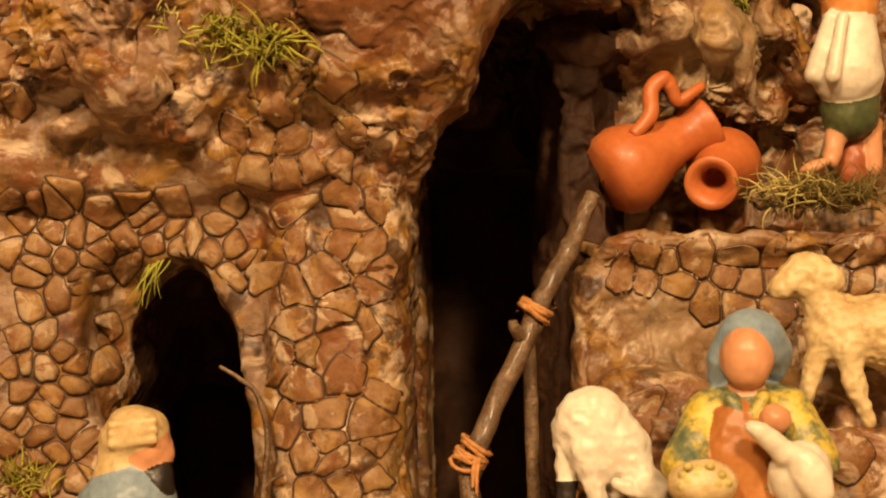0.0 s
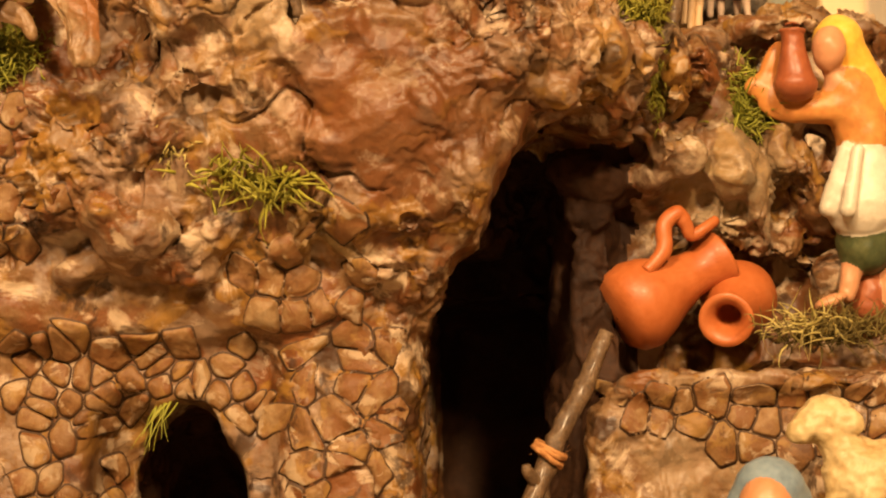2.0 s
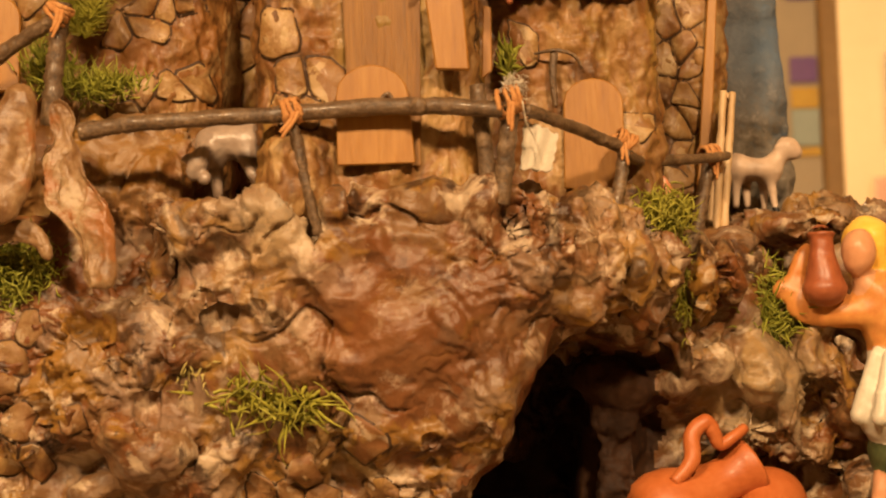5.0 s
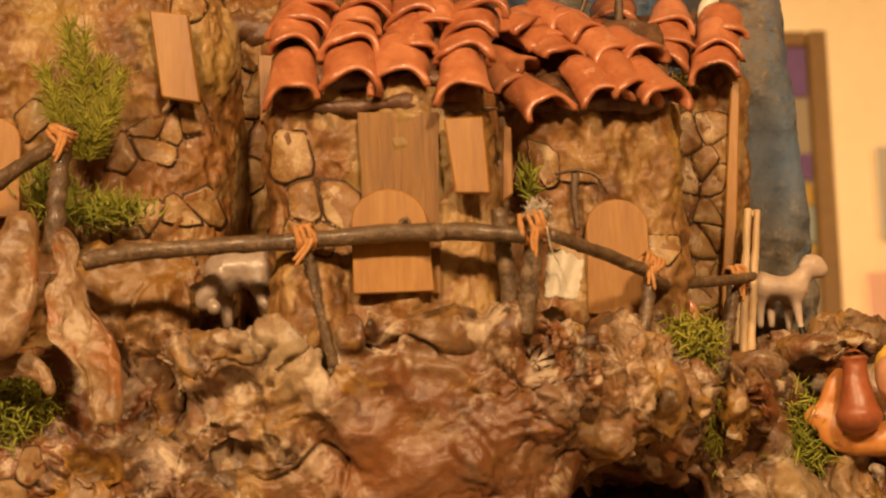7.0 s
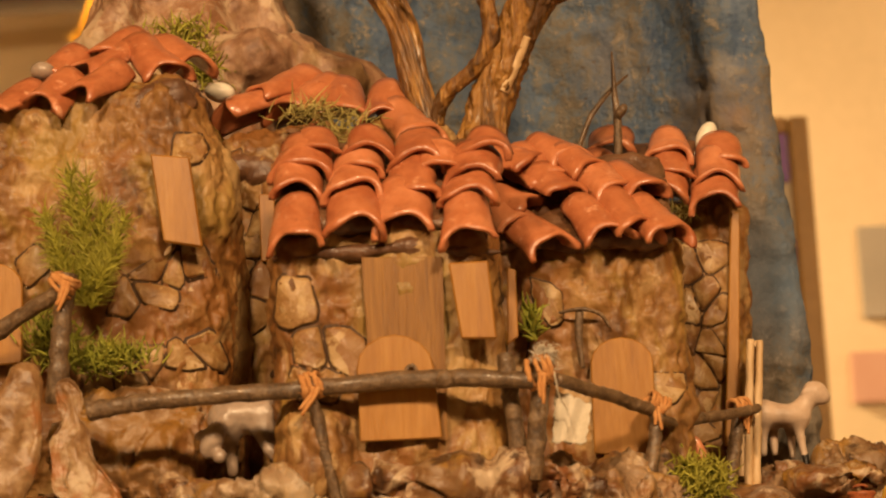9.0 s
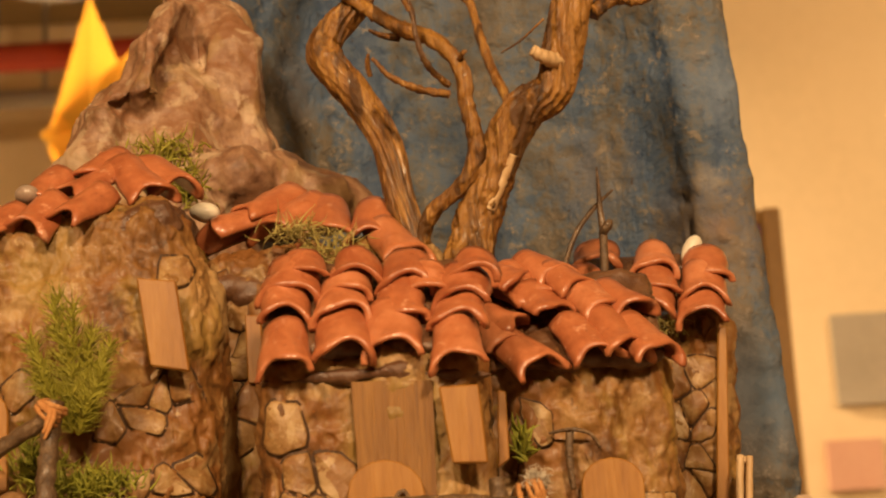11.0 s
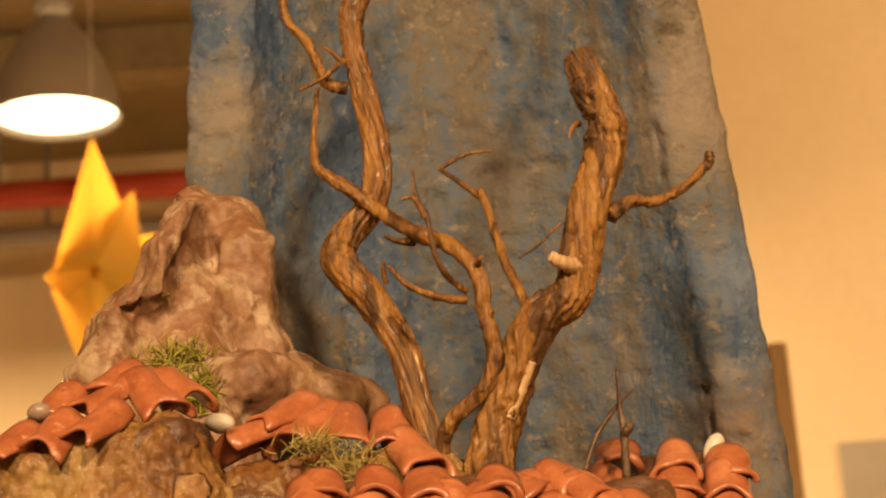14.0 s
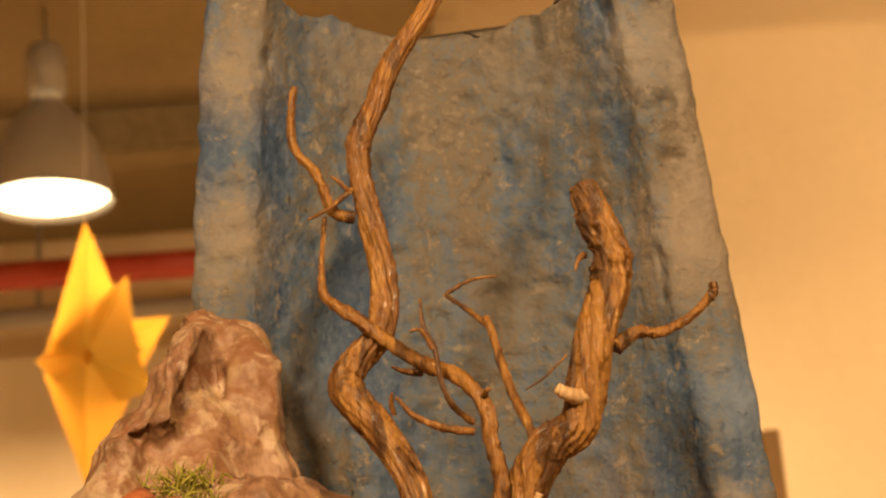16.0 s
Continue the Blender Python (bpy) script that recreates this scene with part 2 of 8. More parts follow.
M_CORK = shade("tan_cork", [(0.085, 0.037, 0.013), (0.155, 0.078, 0.029), (0.225, 0.130, 0.058), (0.32, 0.225, 0.125)], 55, 380, stops=[0.37, 0.45, 0.53, 0.63],
               rough=0.45, bump=0.35, dist=0.0006, spec=0.5, dirt=(0.24, 0.095, 0.028), dirt_scale=60, dirt_at=0.51, crinkle=(150, 0.0004))
# dark brown rock, deepened so the colour carries the shade inside the caves
M_CAVE = shade("shaded_cave_rock", [(0.013, 0.005, 0.0025), (0.032, 0.0135, 0.006), (0.060, 0.026, 0.011)], 60, 500, spec=0.2, rough=0.7, bump=0.5, crinkle=(150, 0.0006))
M_GREYROCK = shade("smooth_grey_rock", [(0.10, 0.042, 0.020), (0.205, 0.105, 0.056), (0.30, 0.182, 0.106), (0.52, 0.40, 0.28)], 60, 380, stops=[0.34, 0.45, 0.56, 0.70],
                   rough=0.55, bump=0.4, dist=0.0008, spec=0.45, dirt=(0.12, 0.062, 0.02), dirt_scale=55, dirt_at=0.6, stretch=(1, 1, 0.5), iso=True, crinkle=(150, 0.0011), veins=(50, 0.03, (0.07, 0.028, 0.012), 0.4),
                   layers=[((0.185, 0.080, 0.034), 45, 0.48, 0.07, 0.8), ((0.44, 0.33, 0.22), 70, 0.54, 0.07, 0.65), ((0.26, 0.16, 0.06), 40, 0.55, 0.06, 0.5)])
M_TILE = shade("terracotta_clay", [(0.26, 0.072, 0.027), (0.37, 0.122, 0.048), (0.48, 0.185, 0.085)], 80, 500, rough=0.38, bump=0.25,
               dist=0.0006, spec=0.5, random=0.16, coat=0.32, crinkle=(110, 0.0007), dirt=(0.19, 0.05, 0.02), dirt_scale=230, dirt_at=0.63, specks=((0.56, 0.27, 0.155), 150, 0.60))
M_JUG = shade("fired_clay", [(0.32, 0.078, 0.018), (0.40, 0.110, 0.028), (0.46, 0.145, 0.045)], 60, 500, rough=0.46, bump=0.2, dist=0.0006, spec=0.42, coat=0.05, crinkle=(90, 0.0003))
M_COPPO = shade("blue_washed_clay", [(0.032, 0.058, 0.115), (0.062, 0.092, 0.145), (0.092, 0.098, 0.103), (0.105, 0.085, 0.062), (0.175, 0.145, 0.110)], 26, 300, stops=[0.38, 0.445, 0.495, 0.545, 0.625], rough=0.6, bump=0.8,
                dist=0.0011, spec=0.35, stretch=(1, 1, 0.28), iso=True, fine_mix=0.30, dirt=(0.040, 0.030, 0.022), dirt_scale=260, dirt_at=0.60, specks=((0.22, 0.19, 0.155), 150, 0.575), crinkle=(330, 0.0005), veins=(38, 0.010, (0.04, 0.032, 0.026), 0.25), warp=0.6,
                patches=[((-0.0567, 0.0920, 0.4876), 0.030, (0.20, 0.165, 0.122), 0.75), ((-0.0533, 0.0920, 0.5468), 0.030, (0.20, 0.165, 0.122), 0.75), ((0.1002, 0.0950, 0.4746), 0.03, (0.23, 0.19, 0.15), 0.6), ((0.0851, 0.0900, 0.5460), 0.028, (0.22, 0.20, 0.18), 0.6), ((0.1034, 0.1000, 0.4216), 0.007, (0.24, 0.125, 0.065), 0.8), ((0.1030, 0.0900, 0.3864), 0.008, (0.26, 0.25, 0.24), 0.8), ((0.1019, 0.1000, 0.4515), 0.006, (0.22, 0.14, 0.09), 0.7), ((0.1047, 0.0900, 0.3695), 0.007, (0.25, 0.13, 0.07), 0.7), ((-0.0163, 0.1200, 0.5603), 0.026, (0.155, 0.140, 0.122), 0.6), ((0.0509, 0.1200, 0.5507), 0.030, (0.135, 0.120, 0.102), 0.65), ((0.0394, 0.1300, 0.4723), 0.026, (0.118, 0.104, 0.086), 0.6), ((0.0715, 0.1250, 0.3965), 0.026, (0.125, 0.100, 0.076), 0.6), ((0.1131, 0.0900, 0.4176), 0.022, (0.13, 0.17, 0.24), 0.7), ((-0.0034, 0.1500, 0.4588), 0.02, (0.16, 0.145, 0.125), 0.6), ((0.1009, 0.0950, 0.3668), 0.03, (0.20, 0.14, 0.095), 0.5), ((0.0285, 0.1500, 0.4843), 0.03, (0.085, 0.064, 0.044), 0.6), ((-0.0324, 0.1300, 0.4387), 0.024, (0.055, 0.10, 0.19), 0.7), ((0.0632, 0.1400, 0.5306), 0.02, (0.06, 0.10, 0.18), 0.6), ((0.1181, 0.0950, 0.3132), 0.028, (0.09, 0.13, 0.19), 0.7), ((0.0037, 0.1500, 0.5624), 0.02, (0.06, 0.085, 0.13), 0.6)])
M_WOOD = shade("split_wood", [(0.19, 0.073, 0.009), (0.265, 0.114, 0.015), (0.34, 0.163, 0.029)], 120, 900, rough=0.40, bump=0.3, dist=0.0004,
               stretch=(1, 1, 0.12), spec=0.45, random=0.10, fine_mix=0.3, coat=0.1, dirt=(0.20, 0.08, 0.018), dirt_scale=45, dirt_at=0.58)
M_BOARD = shade("weathered_board", [(0.12, 0.048, 0.008), (0.205, 0.093, 0.017), (0.30, 0.155, 0.038)], 150, 900, rough=0.5, bump=0.6, dist=0.0007,
                stretch=(1, 1, 0.05), fine_mix=0.5, dirt=(0.07, 0.03, 0.01), dirt_scale=160, dirt_at=0.6)
M_BARKWALL = shade("cork_bark", [(0.065, 0.026, 0.006), (0.150, 0.065, 0.016), (0.22, 0.110, 0.030), (0.32, 0.185, 0.066)], 62, 420, stops=[0.36, 0.45, 0.54, 0.65], rough=0.58, bump=0.45,
                   dist=0.0008, stretch=(1, 1, 0.6), fine_mix=0.28, dirt=(0.065, 0.030, 0.010), dirt_scale=110, dirt_at=0.62, veins=(48, 0.03, (0.03, 0.014, 0.006), 0.42), warp=0.7, crinkle=(150, 0.0005), coat=0.04, specks=((0.42, 0.30, 0.15), 90, 0.62),
                   layers=[((0.18, 0.066, 0.012), 48, 0.50, 0.07, 0.65), ((0.36, 0.235, 0.10), 60, 0.53, 0.08, 0.7), ((0.25, 0.16, 0.03), 36, 0.54, 0.06, 0.5)])
M_TREE = shade("twisted_vine_wood", [(0.038, 0.014, 0.003), (0.145, 0.058, 0.010), (0.255, 0.116, 0.022), (0.46, 0.265, 0.075)], 190, 1100, dirt=(0.035, 0.014, 0.004), dirt_scale=60, dirt_at=0.575, stops=[0.33, 0.43, 0.55, 0.67], rough=0.42, bump=0.7,
               dist=0.0014, stretch=(1, 1, 0.17), fine_mix=0.5, crinkle=(170, 0.0016), coat=0.08, layers=[((0.34, 0.165, 0.030), 70, 0.50, 0.08, 0.6), ((0.045, 0.017, 0.004), 80, 0.53, 0.05, 0.8)])
M_STRAWWOOD = shade("peeled_wood", [(0.30, 0.18, 0.08), (0.46, 0.31, 0.16), (0.58, 0.43, 0.26)], 160, 800, rough=0.5, bump=0.4, stretch=(1, 1, 0.2))
M_TWIG = shade("grey_twig_bark", [(0.028, 0.016, 0.009), (0.105, 0.062, 0.031), (0.24, 0.158, 0.088)], 200, 1200, coat=0.15, rough=0.42, bump=0.6, crinkle=(260, 0.0005), fine_mix=0.5)
M_TWINE = shade("orange_twine", [(0.28, 0.105, 0.026), (0.40, 0.18, 0.055), (0.50, 0.27, 0.11)], 400, 2500, rough=0.8, bump=0.5, dist=0.0003)
M_MOSS = shade("dry_moss", [(0.16, 0.15, 0.014), (0.28, 0.26, 0.026), (0.42, 0.385, 0.07)], 90, 900, rough=0.6, bump=0.0)
M_MOSSDARK = shade("green_moss", [(0.13, 0.145, 0.014), (0.23, 0.235, 0.024), (0.36, 0.345, 0.05)], 90, 900, rough=0.6, bump=0.0)
M_MOSSBROWN = shade("brown_olive_moss", [(0.06, 0.045, 0.010), (0.13, 0.095, 0.02), (0.22, 0.165, 0.04)], 90, 900, rough=0.7, bump=0.0)
M_STRAW = shade("pale_straw_moss", [(0.25, 0.2, 0.05), (0.40, 0.33, 0.10), (0.52, 0.44, 0.18)], 90, 900, rough=0.7, bump=0.0)
M_WHITE = shade("ivory_paint", [(0.45, 0.40, 0.31), (0.58, 0.53, 0.43), (0.66, 0.61, 0.51)], 60, 600, rough=0.4, bump=0.15, dist=0.0004, spec=0.4)
M_CREAM = shade("cream_wool_paint", [(0.34, 0.22, 0.08), (0.50, 0.38, 0.19), (0.60, 0.49, 0.28)], 90, 500, rough=0.45, bump=0.3, dist=0.0006)
M_GREY = shade("grey_paint", [(0.19, 0.135, 0.100), (0.27, 0.200, 0.152), (0.36, 0.28, 0.22)], 60, 500, rough=0.35, bump=0.1, spec=0.5)
M_PINKGREY = shade("pale_kid_paint", [(0.36, 0.25, 0.175), (0.46, 0.34, 0.25), (0.54, 0.42, 0.32)], 60, 500, rough=0.45, bump=0.1)
M_SKIN = shade("flesh_paint", [(0.42, 0.19, 0.09), (0.50, 0.24, 0.12), (0.55, 0.29, 0.16)], 60, 500, rough=0.4, bump=0.05)
M_BLUE = shade("blue_paint", [(0.10, 0.14, 0.19), (0.17, 0.235, 0.29), (0.25, 0.31, 0.35)], 80, 500, rough=0.4, bump=0.1)
M_ORANGE = shade("orange_paint", [(0.36, 0.12, 0.03), (0.46, 0.18, 0.045), (0.53, 0.26, 0.065)], 60, 500, rough=0.4, bump=0.08)
M_RUST = shade("orange_apron_paint", [(0.24, 0.085, 0.020), (0.33, 0.125, 0.032), (0.40, 0.17, 0.05)], 60, 500, rough=0.4, bump=0.08)
M_YELLOW = shade("yellow_paint", [(0.55, 0.26, 0.03), (0.72, 0.40, 0.05), (0.76, 0.5, 0.1)], 40, 500, rough=0.4, bump=0.08)
M_RED = shade("brick_red_paint", [(0.17, 0.045, 0.018), (0.26, 0.072, 0.027), (0.34, 0.11, 0.04)], 40, 500, rough=0.4, bump=0.08)
M_GREENCLOTH = shade("green_paint", [(0.03, 0.04, 0.016), (0.06, 0.075, 0.03), (0.12, 0.125, 0.045)], 70, 500, rough=0.45, bump=0.08)
M_OLIVE = shade("mottled_green_yellow_paint", [(0.06, 0.085, 0.045), (0.15, 0.16, 0.07), (0.42, 0.32, 0.05), (0.55, 0.4, 0.06)], 95, 500, rough=0.45, bump=0.08,
                stops=[0.38, 0.47, 0.54, 0.6])
M_BLACK = shade("black_paint", [(0.01, 0.008, 0.007), (0.025, 0.02, 0.016)], 60, 500, rough=0.4, bump=0.05)
M_CLOTH = shade("white_rag", [(0.36, 0.30, 0.22), (0.48, 0.42, 0.33), (0.56, 0.50, 0.41)], 90, 1600, rough=0.85, bump=0.4, dist=0.0003)
M_WALL = shade("warm_plaster", [(0.66, 0.53, 0.33), (0.72, 0.58, 0.37), (0.75, 0.61, 0.40)], 1.2, 40, rough=0.85, bump=0.1, dist=0.003, spec=0.2)
M_CEIL = shade("brown_ceiling_boards", [(0.140, 0.105, 0.0560), (0.224, 0.168, 0.0910), (0.280, 0.210, 0.1190)], 1.5, 40, rough=0.8, bump=0.15, dist=0.004, spec=0.2)
M_FLOOR = shade("grey_floor", [(0.2, 0.17, 0.13), (0.27, 0.23, 0.18), (0.32, 0.28, 0.22)], 2, 60, rough=0.6, bump=0.1, dist=0.002)
# unseen tabletop, kept pale to reflect light up under the rock overhang
M_TABLE = shade("pale_bounce_top", [(0.46, 0.38, 0.27), (0.55, 0.46, 0.34), (0.62, 0.53, 0.40)], 30, 800, rough=0.85, bump=0.3)
M_LAMP = shade("grey_enamel", [(0.20, 0.17, 0.14), (0.26, 0.225, 0.185), (0.30, 0.26, 0.215)], 8, 200, rough=0.4, bump=0.03, spec=0.5)
M_PIPE = shade("red_pipe_paint", [(0.28, 0.03, 0.015), (0.40, 0.05, 0.025), (0.45, 0.07, 0.03)], 6, 90, rough=0.4, bump=0.05)
M_STAR = shade("yellow_paper", [(0.78, 0.46, 0.05), (0.84, 0.56, 0.08), (0.86, 0.62, 0.12)], 6, 90, rough=0.6, bump=0.05, dist=0.002)
star_nodes = M_STAR.node_tree
thin = star_nodes.nodes.new("ShaderNodeBsdfTranslucent")
thin.inputs["Color"].default_value = (0.90, 0.70, 0.26, 1)
blend = star_nodes.nodes.new("ShaderNodeMixShader")
blend.inputs[0].default_value = 0.36
star_nodes.links.new(star_nodes.nodes["Principled BSDF"].outputs[0], blend.inputs[1])
star_nodes.links.new(thin.outputs[0], blend.inputs[2])
star_nodes.links.new(blend.outputs[0], star_nodes.nodes["Material Output"].inputs["Surface"])
M_FRAMEWOOD = shade("brown_frame_wood", [(0.22, 0.115, 0.035), (0.33, 0.19, 0.06), (0.40, 0.24, 0.09)], 8, 100, rough=0.5, bump=0.1)
M_PAPER = shade("poster_paper", [(0.50, 0.42, 0.3), (0.56, 0.47, 0.34), (0.6, 0.5, 0.37)], 2, 60, rough=0.8, bump=0.03)
M_PURPLE = shade("violet_print", [(0.16, 0.07, 0.27), (0.21, 0.10, 0.34), (0.25, 0.13, 0.37)], 10, 80, rough=0.5, bump=0.0)
M_PALEBLUE = shade("pale_blue_print", [(0.34, 0.44, 0.42), (0.42, 0.5, 0.46), (0.47, 0.54, 0.5)], 10, 80, rough=0.5, bump=0.0)
M_GOLD = shade("golden_print", [(0.6, 0.33, 0.02), (0.68, 0.41, 0.04), (0.72, 0.47, 0.06)], 10, 80, rough=0.5, bump=0.0)
M_PINK = shade("faded_pink_print", [(0.55, 0.3, 0.22), (0.6, 0.35, 0.26), (0.63, 0.39, 0.29)], 6, 80, rough=0.7, bump=0.0)
M_GREYPRINT = shade("grey_print", [(0.30, 0.27, 0.22), (0.36, 0.32, 0.26), (0.4, 0.36, 0.3)], 6, 80, rough=0.7, bump=0.0)
M_BULB = glow("lamp_glow", (1.0, 0.80, 0.48), 9.0)

RNG = np.random.default_rng(5)
LATTICE = RNG.random((32, 32, 32)).astype(np.float32)


def lattice_noise(p, freq, seed=0):
    """Smooth value noise, -1..1, at an (n, 3) array of places."""
    q = np.asarray(p, np.float32) * freq + np.float32(seed * 7.31 + 100)
    i = np.floor(q).astype(np.int32)
    f = q - i
    f = f * f * (3 - 2 * f)
    i0, i1 = i & 31, (i + 1) & 31
    out = 0
    for a in (0, 1):
        wx = f[:, 0] if a else 1 - f[:, 0]
        for b in (0, 1):
            wy = f[:, 1] if b else 1 - f[:, 1]
            for c in (0, 1):
                wz = f[:, 2] if c else 1 - f[:, 2]
                out = out + wx * wy * wz * LATTICE[(i1 if a else i0)[:, 0], (i1 if b else i0)[:, 1], (i1 if c else i0)[:, 2]]
    return out * 2 - 1


def fbm(p, freq, octaves=3, seed=0, gain=0.5):
    out, amp = 0, 1.0
    for k in range(octaves):
        out = out + amp * lattice_noise(p, freq * 2 ** k, seed + k)
        amp *= gain
    return out


def np_mesh(name, verts, faces, mats, index=None, smooth=True):
    me = bpy.data.meshes.new(name)
    if isinstance(faces, np.ndarray):
        n, k = faces.shape
        me.vertices.add(len(verts))
        me.vertices.foreach_set("co", np.asarray(verts, np.float32).ravel())
        me.loops.add(n * k)
        me.loops.foreach_set("vertex_index", np.asarray(faces, np.int32).ravel())
        me.polygons.add(n)
        me.polygons.foreach_set("loop_start", np.arange(0, n * k, k, dtype=np.int32))
        me.update(calc_edges=True)
    else:
        me.from_pydata(np.asarray(verts).tolist(), [], faces)
    for m in mats:
        me.materials.append(m)
    if index is not None:
        me.polygons.foreach_set("material_index", np.asarray(index, np.int32))
    if smooth:
        me.polygons.foreach_set("use_smooth", np.ones(len(me.polygons), bool))
    me.update()
    return me


def rot3(rx, ry, rz):
    return np.array(Euler([radians(a) for a in (rx, ry, rz)]).to_matrix(), np.float32)


def gather(values, where, n):
    """Sums of values by vertex number."""
    return np.stack([np.bincount(where, values[:, k], n) for k in range(values.shape[1])], 1).astype(np.float32)


def skin_normals(v, f):
    fn = np.cross(v[f[:, 2]] - v[f[:, 0]], v[f[:, 3]] - v[f[:, 1]])
    out = sum(gather(fn, f[:, k], len(v)) for k in range(4))
    return out / np.maximum(np.linalg.norm(out, axis=1), 1e-20)[:, None]


def divide(v, f):
    """Each four-sided face becomes four, and the skin is smoothed a little."""
    n = len(v)
    e = np.sort(np.concatenate([f[:, (k, (k + 1) % 4)] for k in range(4)]), axis=1)
    key, inv = np.unique(e[:, 0].astype(np.int64) * n + e[:, 1], return_inverse=True)
    inv = inv.reshape(4, -1)
    mid = (v[key // n] + v[key % n]) / 2
    cen = v[f].mean(1)
    m, c = n + inv, n + len(key) + np.arange(len(f))
    out = np.concatenate([np.stack([f[:, k], m[k], c, m[(k + 3) % 4]], 1) for k in range(4)])
    v2 = np.concatenate([v, mid, cen]).astype(np.float32)
    cnt = np.maximum(sum(np.bincount(out[:, k], minlength=len(v2)) for k in range(4)), 1)[:, None]
    for _ in range(2):
        fc = v2[out].mean(1)
        v2 = (0.45 * v2 + 0.55 * sum(gather(fc, out[:, k], len(v2)) for k in range(4)) / cnt).astype(np.float32)
    return v2, out


def flakes(p, freq, height, seed, steps=3.5):
    """Overlapping plates with sharp, ragged edges."""
    s = (fbm(p, freq, 3, seed) + 0.12 * fbm(p, freq * 5, 2, seed + 5)) * steps
    whole = np.floor(s)
    part_ = s - whole
    return height * (whole + np.clip((part_ - 0.86) / 0.14, 0, 1) + 0.35 * part_) / steps


def rock_crust(p):
    """Glue-smoothed cork: soft folds, thin flaking sheets in places, and a few pits."""
    w = p + 0.004 * np.stack([fbm(p, 90, 2, 50 + k) for k in range(3)], 1)
    zone = np.clip(0.55 + 1.8 * fbm(p, 30, 2, 71), 0, 1)
    # the built-up walls below are plainer than the torn crust above them
    x, z = p[:, 0], p[:, 2]
    low = np.where(x < 0.055, np.clip((z - 0.150) / 0.03, 0, 1), np.clip((z - 0.138) / 0.01, 0, 1))
    bare = np.clip(1.25 - (((x - 0.012) / 0.030) ** 2 + ((z - 0.203) / 0.024) ** 2), 0, 1)
    torn = (0.30 + 0.70 * low) * (1 - 0.60 * bare)
    q = w * np.array((1, 1, 1.3), np.float32)
    ridge = 0.0036 * (0.25 - np.abs(fbm(q, 48, 1, 61))) + 0.0013 * (0.25 - np.abs(fbm(w, 105, 1, 62))) + 0.0003 * (0.25 - np.abs(fbm(w, 230, 1, 63)))
    crease = -0.0040 * np.clip(1 - np.abs(fbm(q, 34, 2, 65)) / 0.06, 0, 1) * np.clip(0.3 + 2 * fbm(p, 26, 2, 172), 0, 1)
    crack = -0.0018 * np.clip(1 - np.abs(fbm(w, 75, 2, 66)) / 0.07, 0, 1) * zone
    pits = -0.0012 * np.clip((fbm(p, 230, 2, 81) - 0.42) / 0.12, 0, 1) * zone * low
    return torn * (ridge + crease + crack + flakes(w, 44, 0.0070, 41, 3.0) * zone + flakes(w, 112, 0.0028, 141) * zone + 0.5 * flakes(w, 260, 0.0007, 241)) + pits + 0.00026 * fbm(w, 260, 2, 91)


def bark_crust(p):
    q = p * np.array((1, 1, 0.45), np.float32)
    w = q + 0.002 * np.stack([fbm(p, 120, 2, 50 + k) for k in range(3)], 1)
    return flakes(w, 85, 0.0020, 43) + 0.0005 * (0.4 - np.abs(fbm(w, 240, 2, 63))) + 0.0003 * fbm(p, 600, 2, 93)


def fold_crust(p):
    q = p * np.array((1, 1, 0.6), np.float32)
    w = q + 0.003 * np.stack([fbm(p, 80, 2, 150 + k) for k in range(3)], 1)
    return 0.0052 * (0.25 - np.abs(fbm(w, 55, 1, 164))) + 0.0007 * (0.25 - np.abs(fbm(w, 170, 2, 165))) + flakes(w, 80, 0.0007, 143) + 0.00010 * fbm(p, 500, 2, 194)


def peak_crust(p):
    q = p * np.array((1, 1, 0.5), np.float32)
    return 0.0085 * (0.25 - np.abs(fbm(q, 40, 1, 64))) + 0.0022 * (0.25 - np.abs(fbm(q, 85, 1, 66))) + 0.0020 * (0.3 - np.abs(fbm(q, 130, 2, 65))) + 0.0002 * fbm(p, 400, 2, 94)


